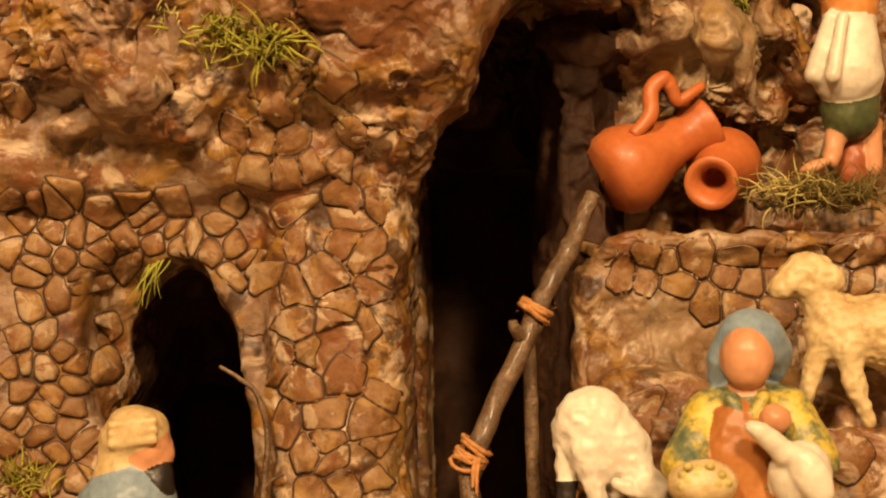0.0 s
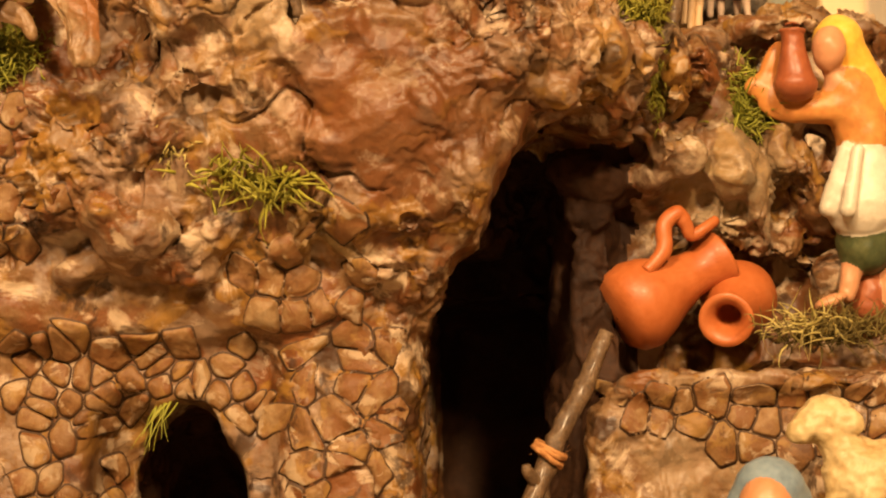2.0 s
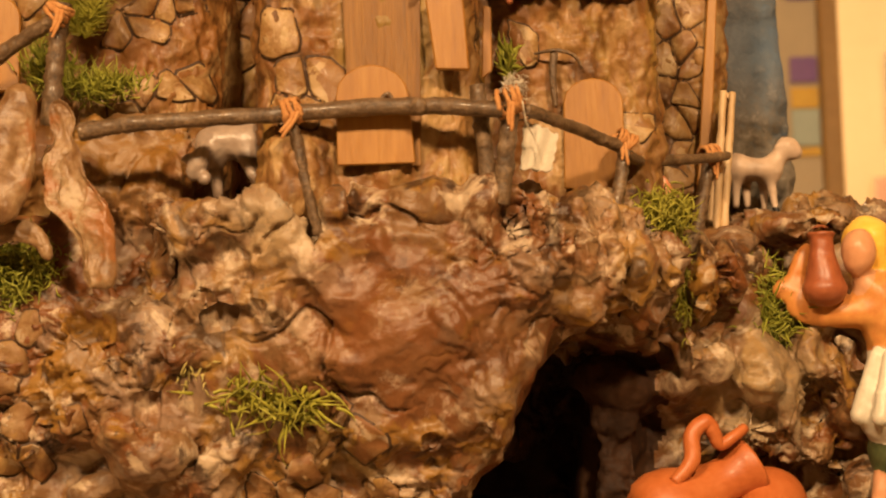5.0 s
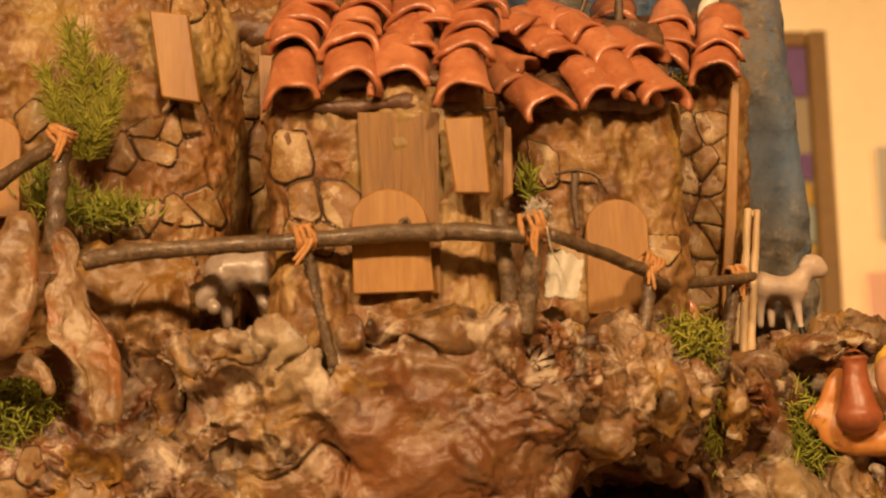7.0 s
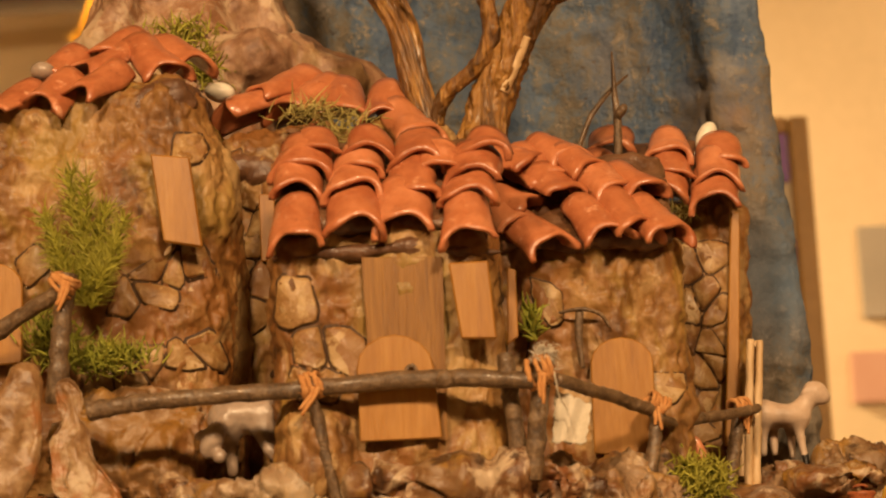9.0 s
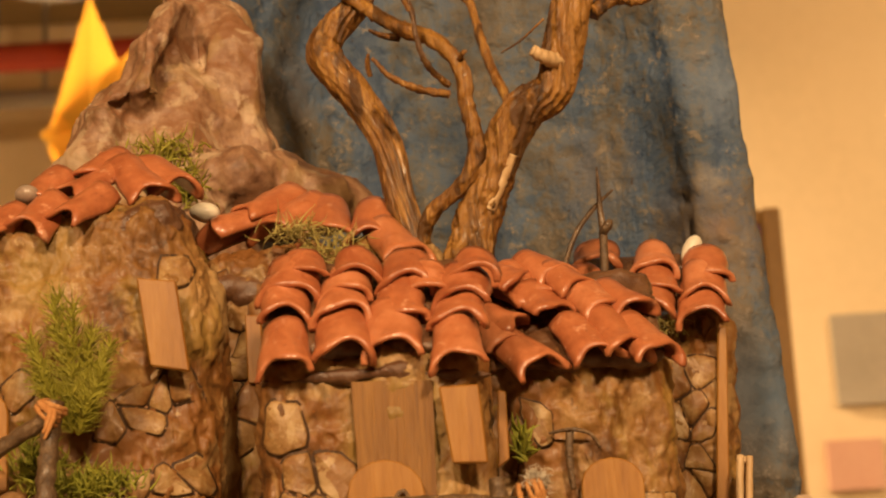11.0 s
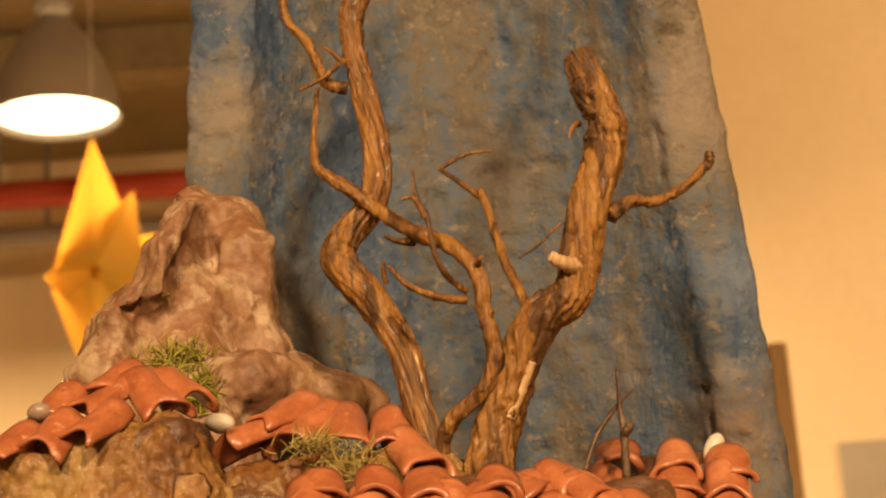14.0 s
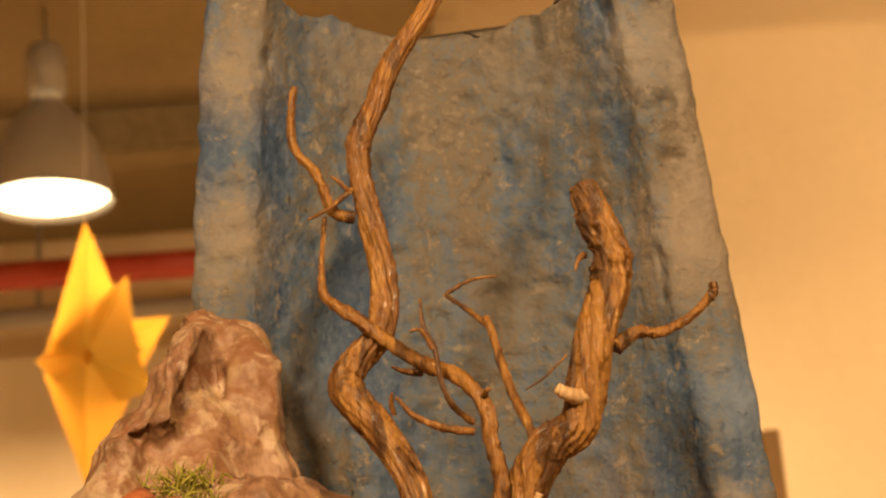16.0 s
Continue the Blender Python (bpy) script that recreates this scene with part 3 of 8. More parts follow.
class Clay:
    """A body modelled from smoothly joined round forms, turned into one skin."""

    def __init__(self, low, high, h):
        self.low, self.h = np.array(low, np.float32), h
        n = np.ceil((np.array(high) - self.low) / h).astype(int) + 1
        self.n = n
        self.ax = [self.low[k] + h * np.arange(n[k], dtype=np.float32) for k in range(3)]
        self.d = np.full(n, 0.03, np.float32)
        self.prims = []

    def _box(self, lo, hi, pad):
        s = []
        for k in range(3):
            a = int(max(0, (lo[k] - pad - self.low[k]) // self.h))
            b = int(min(self.n[k], (hi[k] + pad - self.low[k]) // self.h + 2))
            s.append(slice(a, max(a, b)))
        g = np.meshgrid(*[self.ax[k][s[k]] for k in range(3)], indexing="ij")
        return tuple(s), np.stack(g, -1)

    def _join(self, s, e, k, cut):
        d = self.d[s]
        if cut:
            e = -e
            h = np.clip(0.5 - 0.5 * (d - e) / k, 0, 1)
            self.d[s] = d + (e - d) * h + k * h * (1 - h)
        else:
            h = np.clip(0.5 + 0.5 * (d - e) / k, 0, 1)
            self.d[s] = d + (e - d) * h - k * h * (1 - h)

    def ball(self, c, r, turn=(0, 0, 0), k=0.004, mat=0, cut=False):
        r = np.array([r] * 3 if np.isscalar(r) else r, np.float32)
        c = np.array(c, np.float32)
        m = rot3(*turn)
        ext = np.abs(m) @ r
        s, g = self._box(c - ext, c + ext, 2.5 * k + 0.004)
        if g.size:
            p = (g - c) @ m
            k0 = np.linalg.norm(p / r, axis=-1)
            k1 = np.linalg.norm(p / (r * r), axis=-1)
            self._join(s, k0 * (k0 - 1) / np.maximum(k1, 1e-6), k, cut)
        self.prims.append((mat, lambda q: (lambda p: (lambda a: a * (a - 1) / np.maximum(np.linalg.norm(p / (r * r), axis=-1), 1e-6))(np.linalg.norm(p / r, axis=-1)))((q - c) @ m), cut))
        return self

    def rod(self, a, b, ra, rb=None, k=0.003, mat=0, cut=False):
        a, b = np.array(a, np.float32), np.array(b, np.float32)
        rb = ra if rb is None else rb
        rm = max(ra, rb)

        def f(q):
            ab = b - a
            t = np.clip(((q - a) @ ab) / (ab @ ab), 0, 1)
            return np.linalg.norm(q - a - t[..., None] * ab, axis=-1) - (ra + (rb - ra) * t)

        s, g = self._box(np.minimum(a, b) - rm, np.maximum(a, b) + rm, 2.5 * k + 0.004)
        if g.size:
            self._join(s, f(g), k, cut)
        self.prims.append((mat, f, cut))
        return self

    def block(self, lo, hi, r=0.006, turn=(0, 0, 0), k=0.006, mat=0, cut=False):
        lo, hi = np.array(lo, np.float32), np.array(hi, np.float32)
        c, half = (lo + hi) / 2, (hi - lo) / 2
        m = rot3(*turn)

        def f(q):
            p = np.abs((q - c) @ m) - (half - r)
            return np.linalg.norm(np.maximum(p, 0), axis=-1) + np.minimum(p.max(-1), 0) - r

        ext = np.abs(m) @ half
        s, g = self._box(c - ext, c + ext, 2.5 * k + 0.004)
        if g.size:
            self._join(s, f(g), k, cut)
        self.prims.append((mat, f, cut))
        return self

    def skin(self):
        d, h = self.d, self.h
        neg = d < 0
        nx, ny, nz = d.shape
        cnt = np.zeros((nx - 1, ny - 1, nz - 1), np.int8)
        for i in (0, 1):
            for j in (0, 1):
                for l in (0, 1):
                    cnt += neg[i:nx - 1 + i, j:ny - 1 + j, l:nz - 1 + l]
        act = np.argwhere((cnt > 0) & (cnt < 8))
        ids = np.full(cnt.shape, -1, np.int32)
        ids[tuple(act.T)] = np.arange(len(act))
        cor = [(i, j, l) for i in (0, 1) for j in (0, 1) for l in (0, 1)]
        val = [d[act[:, 0] + i, act[:, 1] + j, act[:, 2] + l] for i, j, l in cor]
        acc, num = np.zeros((len(act), 3), np.float32), np.zeros(len(act), np.float32)
        for a in range(8):
            for b in range(a + 1, 8):
                if sum(abs(x - y) for x, y in zip(cor[a], cor[b])) != 1:
                    continue
                cross = (val[a] < 0) != (val[b] < 0)
                t = np.where(cross, val[a] / np.where(cross, val[a] - val[b], 1), 0)
                p = np.array(cor[a], np.float32) + t[:, None] * (np.array(cor[b], np.float32) - np.array(cor[a], np.float32))
                acc += p * cross[:, None]
                num += cross
        verts = self.low + h * (act + acc / num[:, None])
        faces = []
        for axis in range(3):
            u, v = [k for k in range(3) if k != axis]
            lo = [slice(1, -1)] * 3
            lo[axis] = slice(0, -1)
            hi = list(lo)
            hi[axis] = slice(1, None)
            a, b = neg[tuple(lo)], neg[tuple(hi)]
            for flip, mask in ((False, a & ~b), (True, ~a & b)):
                e = np.argwhere(mask)
                off = np.ones(3, int)
                off[axis] = 0
                e = e + off
                q = []
                for du, dv in ((0, 0), (1, 0), (1, 1), (0, 1)):
                    w = e.copy()
                    w[:, u] -= du
                    w[:, v] -= dv
                    q.append(ids[tuple(w.T)])
                q = np.stack(q, 1)
                if flip == (axis != 1):
                    q = q[:, ::-1]
                faces.append(q)
        return verts, np.concatenate(faces)

    def mesh(self, name, mats, rough=(), post=None, crust=None):
        """rough: (amplitude, frequency, octaves, seed) rows that push the skin in and out. crust: a function of places that
        raises the skin, once more finely divided."""
        v, f = self.skin()
        if len(rough):
            nr = skin_normals(v, f)
            push = np.zeros(len(v), np.float32)
            for amp, freq, octv, seed in rough:
                if amp < 0:
                    push += -amp * (0.35 - np.abs(fbm(v, freq, octv, seed)))
                else:
                    push += amp * fbm(v, freq, octv, seed)
            v = v + nr * push[:, None]
        idx = None
        if len({p[0] for p in self.prims}) > 1:
            c = v[f].mean(1)
            dist = np.stack([np.abs(p[1](c)) if p[2] else p[1](c) for p in self.prims], 1)
            idx = np.array([p[0] for p in self.prims])[dist.argmin(1)]
        if post:
            idx = post(v, f, idx)
        if crust is not None:
            c = v[f].mean(1)
            seen = (c[:, 1] < 0.078) & (c[:, 2] > 0.045)
            plain, rest = f[~seen], v
            v, f = divide(v, f[seen])
            v[:len(rest)][np.unique(plain)] = rest[np.unique(plain)]
            used = np.unique(f)
            v[used] += skin_normals(v, f)[used] * crust(v[used])[:, None]
            if idx is not None:
                idx = np.concatenate([np.tile(idx[seen], 4), idx[~seen]])
            f = np.concatenate([f, plain])
        return np_mesh(name, v, f, mats, idx)


def part(name, bm, material, parent, label=""):
    """One bmesh, or mesh, as one mesh object under a thing or a part."""
    if isinstance(bm, bmesh.types.BMesh):
        me = bpy.data.meshes.new(name)
        bm.to_mesh(me)
        bm.free()
    else:
        me = bm
    if material is not None and not len(me.materials):
        me.materials.append(material)
    ob = new(name, me)
    ob.parent = parent
    if label:
        ob["label"] = label
    return ob


def thing(name, place, label, category, group="", kind=""):
    ob = new(name)
    ob.location = place
    ob.empty_display_size = 0.01
    bpy.context.view_layer.update()
    return tagged(ob, label, category, group, kind)


def box_bm(lo, hi, bevel=0.0, seg=1):
    bm = bmesh.new()
    lo, hi = Vector(lo), Vector(hi)
    bmesh.ops.create_cube(bm, size=1, matrix=Matrix.LocRotScale((lo + hi) / 2, None, hi - lo))
    if bevel:
        bmesh.ops.bevel(bm, geom=bm.edges[:], offset=bevel, segments=seg, affect="EDGES")
    return bm


def smooth_path(pts, n):
    """n places along a smooth line through pts."""
    pts = [np.array(p, float) for p in pts]
    m = len(pts) - 1
    out = []
    for i in range(n):
        t = i / (n - 1) * m
        k = min(int(t), m - 1)
        u = t - k
        p0, p1, p2, p3 = pts[max(k - 1, 0)], pts[k], pts[k + 1], pts[min(k + 2, m)]
        out.append(0.5 * ((2 * p1) + (p2 - p0) * u + (2 * p0 - 5 * p1 + 4 * p2 - p3) * u * u + (3 * p1 - p0 - 3 * p2 + p3) * u ** 3))
    return np.array(out)


def stick(name, pts, radii, mat, n=None, sides=10, knob=0.12, ridge=0.0, twist=0.0, seed=1, wander=0.0):
    """A round, uneven stick along pts; ridge and twist give it grooved, turning grain."""
    n = n or max(6, 5 * len(pts))
    line = smooth_path(pts, n)
    rad = np.interp(np.linspace(0, 1, n), np.linspace(0, 1, len(radii)), radii)
    if wander:
        line[:, :] += wander * np.stack([lattice_noise(line + 3 * k, 60, seed + k) for k in range(3)], 1)
    verts, faces = [], []
    side = np.array((0.31, 0.9, 0.3))
    for i in range(n):
        d = line[min(i + 1, n - 1)] - line[max(i - 1, 0)]
        d /= np.linalg.norm(d) + 1e-12
        side = side - d * (side @ d)
        side /= np.linalg.norm(side) + 1e-12
        up = np.cross(d, side)
        ang = np.arange(sides) * 2 * np.pi / sides
        ring = np.cos(ang)[:, None] * side + np.sin(ang)[:, None] * up
        r = np.full(sides, rad[i])
        if ridge:
            q = np.stack([np.cos(ang + twist * i) * 2.2, np.sin(ang + twist * i) * 2.2, np.full(sides, i * 11.0 / n)], 1)
            r = r * (1 + ridge * (0.45 - np.abs(fbm(q, 1.25, 3, seed))))
        p = line[i] + ring * r[:, None]
        r2 = 1 + knob * fbm(p, 0.6 / max(rad[i], 1e-4), 2, seed)
        verts.append(line[i] + ring * (r * r2)[:, None])
    verts = np.concatenate(verts)
    for i in range(n - 1):
        for j in range(sides):
            a, b = i * sides + j, i * sides + (j + 1) % sides
            faces.append((a, b, b + sides, a + sides))
    faces.append(tuple(range(sides))[::-1])
    faces.append(tuple((n - 1) * sides + j for j in range(sides)))
    return np_mesh(name, verts, faces, [mat])


def strands(name, mat, seeds, length, thick, lean, rng, droop=0.4, curl=0.5, seg=4):
    """Many thin bent threads of moss, joined. seeds: (place, direction) pairs."""
    verts, faces = [], []
    for p, d in seeds:
        p, d = np.array(p, float), np.array(d, float)
        d = d / np.linalg.norm(d) + rng.normal(0, lean, 3)
        d /= np.linalg.norm(d)
        L = length * rng.uniform(0.5, 1.15)
        bend = rng.normal(0, curl, 3)
        bend[2] -= droop
        side = np.cross(d, rng.normal(0, 1, 3))
        side /= np.linalg.norm(side) + 1e-9
        up = np.cross(d, side)
        base = len(verts)
        for i in range(seg + 1):
            t = i / seg
            w = thick * (1 - 0.85 * t) * (1.0 if i else 0.8)
            for a in (0, 2.1, 4.2):
                verts.append(p + w * (np.cos(a) * side + np.sin(a) * up))
            p = p + d * L / seg
            d = d + bend * 0.9 / seg
            d /= np.linalg.norm(d)
        for i in range(seg):
            for j in range(3):
                a, b = base + 3 * i + j, base + 3 * i + (j + 1) % 3
                faces.append((a, b, b + 3, a + 3))
    return np_mesh(name, verts, faces, [mat])


def lathe(name, profile, mat, sides=28, wob=0.0, seed=3):
    """A turned shape: profile rows of (radius, height)."""
    verts, faces = [], []
    for r, z in profile:
        for j in range(sides):
            a = 2 * math.pi * j / sides
            verts.append((r * math.cos(a), r * math.sin(a), z))
    v = np.array(verts)
    if wob:
        v[:, :2] *= (1 + wob * fbm(v, 90, 2, seed))[:, None]
    n = len(profile)
    for i in range(n - 1):
        for j in range(sides):
            a, b = i * sides + j, i * sides + (j + 1) % sides
            faces.append((a, b, b + sides, a + sides))
    return np_mesh(name, v, faces, [mat])


def world_of(ob):
    if ob.parent is None:
        return ob.matrix_basis.copy()
    return world_of(ob.parent) @ ob.matrix_parent_inverse @ ob.matrix_basis


def wpart(name, data, material, parent, label=""):
    """A part whose mesh is drawn in the place's own coordinates."""
    ob = part(name, data, material, parent, label)
    ob.matrix_parent_inverse = world_of(parent).inverted()
    return ob


def bvh_of(me):
    from mathutils.bvhtree import BVHTree
    co = np.zeros(len(me.vertices) * 3, np.float32)
    me.vertices.foreach_get("co", co)
    li = np.zeros(len(me.loops), np.int32)
    me.loops.foreach_get("vertex_index", li)
    return BVHTree.FromPolygons(co.reshape(-1, 3).tolist(), li.reshape(-1, 4).tolist())


# ---- the room ----
def room_box(name, lo, hi, mat, label):
    return tagged(part(name, box_bm(lo, hi), mat, None), label, name.split("_")[0], kind="structure")


room_box("floor", (-3.2, -3.2, -1.0), (3.2, 4.4, -0.9), M_FLOOR, "grey floor of the exhibition room")
room_box("ceiling", (-3.2, -3.2, 1.95), (0.10, 4.4, 2.05), M_CEIL, "dark brown boarded ceiling with beams")
room_box("ceiling_high", (0.10, -3.2, 2.16), (3.2, 4.4, 2.26), M_WALL, "raised beige plaster ceiling bay")
room_box("ceiling_step", (0.10, -3.1, 2.05), (0.16, 3.4, 2.16), M_WALL, "plaster edge between the two ceiling heights")
room_box("wall_north", (-3.2, 4.3, -0.9), (3.2, 4.4, 2.16), M_WALL, "warm beige plaster wall behind the crib")
room_box("wall_south", (-3.2, -3.2, -0.9), (3.2, -3.1, 2.16), M_WALL, "warm beige plaster wall")
room_box("wall_west", (-3.2, -3.1, -0.9), (-3.1, 4.3, 2.16), M_WALL, "warm beige plaster wall")
room_box("wall_east", (3.1, -3.1, -0.9), (3.2, 4.3, 2.16), M_WALL, "warm beige plaster wall")
room_box("wall_partition", (0.10, 3.40, -0.9), (3.1, 3.50, 2.16), M_WALL, "warm beige plaster partition wall behind the crib")
table = thing("display_table", (0.02, 0.05, -0.9), "unseen display table under the crib, its top pale to bounce light", "table")
wpart("tabletop", box_bm((-0.5, -0.28, -0.04), (0.55, 0.45, -0.004), 0.006, 2), M_TABLE, table)
for tx in (-0.45, 0.5):
    for ty in (-0.23, 0.4):
        wpart("leg", box_bm((tx - 0.025, ty - 0.025, -0.9), (tx + 0.025, ty + 0.025, -0.04), 0.003), M_FRAMEWOOD, table)

# ---- the grotto ----
ROCK = Clay((-0.185, -0.11, -0.006), (0.215, 0.165, 0.285), 0.00135)
R = ROCK
R.block((-0.18, 0.075, -0.004), (0.21, 0.16, 0.235), 0.01, mat=0)
# left wall, pillar and the ground in front
R.block((-0.18, -0.027, -0.004), (-0.03, 0.09, 0.20), 0.012, mat=0)
R.block((-0.032, -0.037, -0.004), (0.0085, 0.05, 0.19), 0.014, mat=0)
R.block((-0.120, -0.039, 0.152), (-0.012, 0.05, 0.200), 0.010, k=0.008, mat=0)
R.block((-0.18, -0.106, -0.004), (0.20, 0.05, 0.012), 0.008, mat=0)
# terrace slab
R.block((-0.18, -0.052, 0.178), (0.046, 0.15, 0.244), 0.016, mat=0)
R.block((0.0, -0.040, 0.206), (0.074, 0.15, 0.243), 0.014, mat=0)
R.block((0.04, 0.000, 0.186), (0.105, 0.15, 0.244), 0.014, mat=0)
R.block((0.07, 0.060, 0.10), (0.20, 0.15, 0.245), 0.016, mat=0)
# right: back rock, ledge wall, tiers
R.block((0.058, 0.020, 0.02), (0.20, 0.15, 0.20), 0.012, mat=0)
R.block((0.054, -0.022, 0.01), (0.20, 0.06, 0.1385), 0.007, mat=0)
R.block((0.057, -0.0265, 0.1325), (0.20, 0.03, 0.1405), 0.0035, k=0.003, mat=0)
R.block((0.054, -0.040, 0.01), (0.20, 0.03, 0.094), 0.006, turn=(0, 7, 0), mat=0)
R.block((0.088, -0.065, 0.0), (0.20, 0.0, 0.0855), 0.006, mat=0)
R.block((0.040, -0.068, -0.004), (0.20, 0.03, 0.064), 0.006, mat=0)
# overhang forms
R.ball((-0.002, -0.032, 0.205), (0.044, 0.030, 0.036), (0, 20, 0), k=0.016)
R.ball((0.0185, -0.026, 0.1905), (0.0135, 0.018, 0.0150), (0, 30, 0), k=0.008)
R.ball((0.006, -0.022, 0.172), (0.012, 0.012, 0.012), k=0.008)
R.ball((-0.055, -0.042, 0.215), (0.040, 0.022, 0.028), (0, -10, 0), k=0.014)
R.ball((-0.015, -0.048, 0.229), (0.036, 0.022, 0.018), k=0.016)
R.ball((0.028, -0.050, 0.230), (0.018, 0.020, 0.020), (0, 25, 0), k=0.010)
R.ball((0.052, -0.030, 0.228), (0.016, 0.018, 0.020), (0, 10, 0), k=0.006)
# terrace lip: pale lumps and upright folds
R.ball((-0.0602, -0.0540, 0.2385), (0.0104, 0.0120, 0.0082), (0, 10, 0), k=0.0016)
R.ball((-0.0460, -0.0580, 0.2391), (0.0163, 0.0120, 0.0074), (0, -4, 0), k=0.0016)
R.ball((-0.0553, -0.0570, 0.2296), (0.0118, 0.0100, 0.0059), (0, 0, 0), k=0.0016)
R.ball((-0.0338, -0.0600, 0.2400), (0.0088, 0.0100, 0.0059), (0, 0, 0), k=0.0016)
R.ball((-0.0142, -0.0610, 0.2424), (0.0081, 0.0100, 0.0071), (0, 0, 0), k=0.0016)
R.ball((0.0037, -0.0590, 0.2430), (0.0184, 0.0120, 0.0074), (0, 3, 0), k=0.0016)
R.ball((-0.0010, -0.0590, 0.2341), (0.0177, 0.0100, 0.0059), (0, 5, 0), k=0.0016)
R.ball((-0.0190, -0.0590, 0.2345), (0.0074, 0.0080, 0.0074), (0, 0, 0), k=0.0016)
R.ball((0.0239, -0.0580, 0.2412), (0.0089, 0.0140, 0.0111), (0, -12, 0), k=0.0016)
R.ball((0.0351, -0.0600, 0.2383), (0.0041, 0.0100, 0.0125), (0, -22, 0), k=0.0016)
R.ball((0.0418, -0.0560, 0.2335), (0.0042, 0.0100, 0.0148), (0, -14, 0), k=0.0016)
R.ball((0.0487, -0.0520, 0.2308), (0.0045, 0.0100, 0.0142), (0, -8, 0), k=0.0016)
R.ball((0.0556, -0.0480, 0.2282), (0.0039, 0.0100, 0.0135), (0, 4, 0), k=0.0016)
R.ball((0.0628, -0.0420, 0.2272), (0.0049, 0.0100, 0.0144), (0, 8, 0), k=0.0016)
R.ball((0.0712, -0.0340, 0.2265), (0.0043, 0.0100, 0.0123), (0, -6, 0), k=0.0016)
R.ball((0.0471, -0.0440, 0.2166), (0.0106, 0.0140, 0.0091), (0, 25, 0), k=0.0016)
# crusted middle
R.ball((-0.0103, -0.0560, 0.2226), (0.0148, 0.0120, 0.0062), (0, 6, 0), k=0.0016)
R.ball((-0.0298, -0.0570, 0.2260), (0.0133, 0.0100, 0.0056), (0, -5, 0), k=0.0016)
R.ball((-0.0468, -0.0540, 0.2191), (0.0112, 0.0100, 0.0054), (0, 8, 0), k=0.0016)
R.ball((-0.0608, -0.0510, 0.2229), (0.0090, 0.0100, 0.0054), (0, -8, 0), k=0.0016)
R.ball((-0.0318, -0.0540, 0.2105), (0.0122, 0.0100, 0.0071), (0, 0, 0), k=0.0016)
R.ball((-0.0523, -0.0530, 0.2095), (0.0107, 0.0100, 0.0060), (0, 6, 0), k=0.0016)
R.ball((-0.0608, -0.0520, 0.2045), (0.0045, 0.0100, 0.0054), (0, 0, 0), k=0.0016)
R.ball((-0.0768, -0.0460, 0.2193), (0.0143, 0.0140, 0.0094), (0, 10, 0), k=0.0016)
R.ball((-0.0876, -0.0500, 0.2168), (0.0042, 0.0100, 0.0093), (0, -6, 0), k=0.0016)
R.ball((-0.1020, -0.0360, 0.2132), (0.0092, 0.0140, 0.0092), (0, 0, 0), k=0.0016)
# smooth rust-brown brow over the cave
R.ball((0.0087, -0.0480, 0.2078), (0.0248, 0.0200, 0.0181), (0, 0, 0), k=0.006)
R.ball((0.0221, -0.0440, 0.1941), (0.0136, 0.0200, 0.0151), (0, 20, 0), k=0.006)
R.ball((0.0249, -0.0460, 0.1848), (0.0068, 0.0120, 0.0068), (0, 0, 0), k=0.006)
R.ball((0.0139, -0.0360, 0.1763), (0.0092, 0.0140, 0.0077), (0, 30, 0), k=0.006)
R.ball((0.0091, -0.0350, 0.1672), (0.0038, 0.0100, 0.0046), (0, 0, 0), k=0.006)
R.ball((-0.0127, -0.0480, 0.2007), (0.0165, 0.0140, 0.0090), (0, 0, 0), k=0.006)
# bulges and drapes over the stone walls
R.ball((-0.0678, -0.0490, 0.1825), (0.0122, 0.0160, 0.0109), (0, 8, 0), k=0.003)
R.ball((-0.0678, -0.0440, 0.1977), (0.0070, 0.0120, 0.0052), (0, 0, 0), k=0.0018)
R.ball((-0.0597, -0.0400, 0.1748), (0.0168, 0.0120, 0.0064), (0, -8, 0), k=0.0018)
R.ball((-0.0421, -0.0460, 0.1810), (0.0069, 0.0100, 0.0054), (0, -25, 0), k=0.0018)
R.ball((-0.0495, -0.0420, 0.1752), (0.0076, 0.0120, 0.0091), (0, 15, 0), k=0.0018)
R.ball((-0.0816, -0.0380, 0.1722), (0.0107, 0.0100, 0.0055), (0, -15, 0), k=0.0018)
R.ball((-0.1018, -0.0300, 0.1714), (0.0109, 0.0120, 0.0062), (0, -10, 0), k=0.0018)
R.ball((-0.1007, -0.0280, 0.1644), (0.0093, 0.0100, 0.0047), (0, -10, 0), k=0.003)
R.ball((-0.0848, -0.0290, 0.1620), (0.0090, 0.0100, 0.0044), (0, 10, 0), k=0.003)
R.ball((-0.0695, -0.0320, 0.1636), (0.0077, 0.0100, 0.0046), (0, -15, 0), k=0.003)
R.ball((-0.0549, -0.0310, 0.1613), (0.0090, 0.0100, 0.0043), (0, 10, 0), k=0.003)
R.ball((-0.0421, -0.0340, 0.1641), (0.0077, 0.0100, 0.0052), (0, -10, 0), k=0.003)
R.ball((-0.1009, -0.0340, 0.1915), (0.0108, 0.0120, 0.0092), (0, 0, 0), k=0.0018)
R.ball((-0.0293, -0.0360, 0.1773), (0.0215, 0.0140, 0.0077), (0, -6, 0), k=0.0018)
R.ball((-0.0104, -0.0400, 0.1828), (0.0092, 0.0120, 0.0061), (0, 10, 0), k=0.0018)
R.ball((-0.0238, -0.0300, 0.1619), (0.0186, 0.0140, 0.0109), (0, 0, 0), k=0.0018)
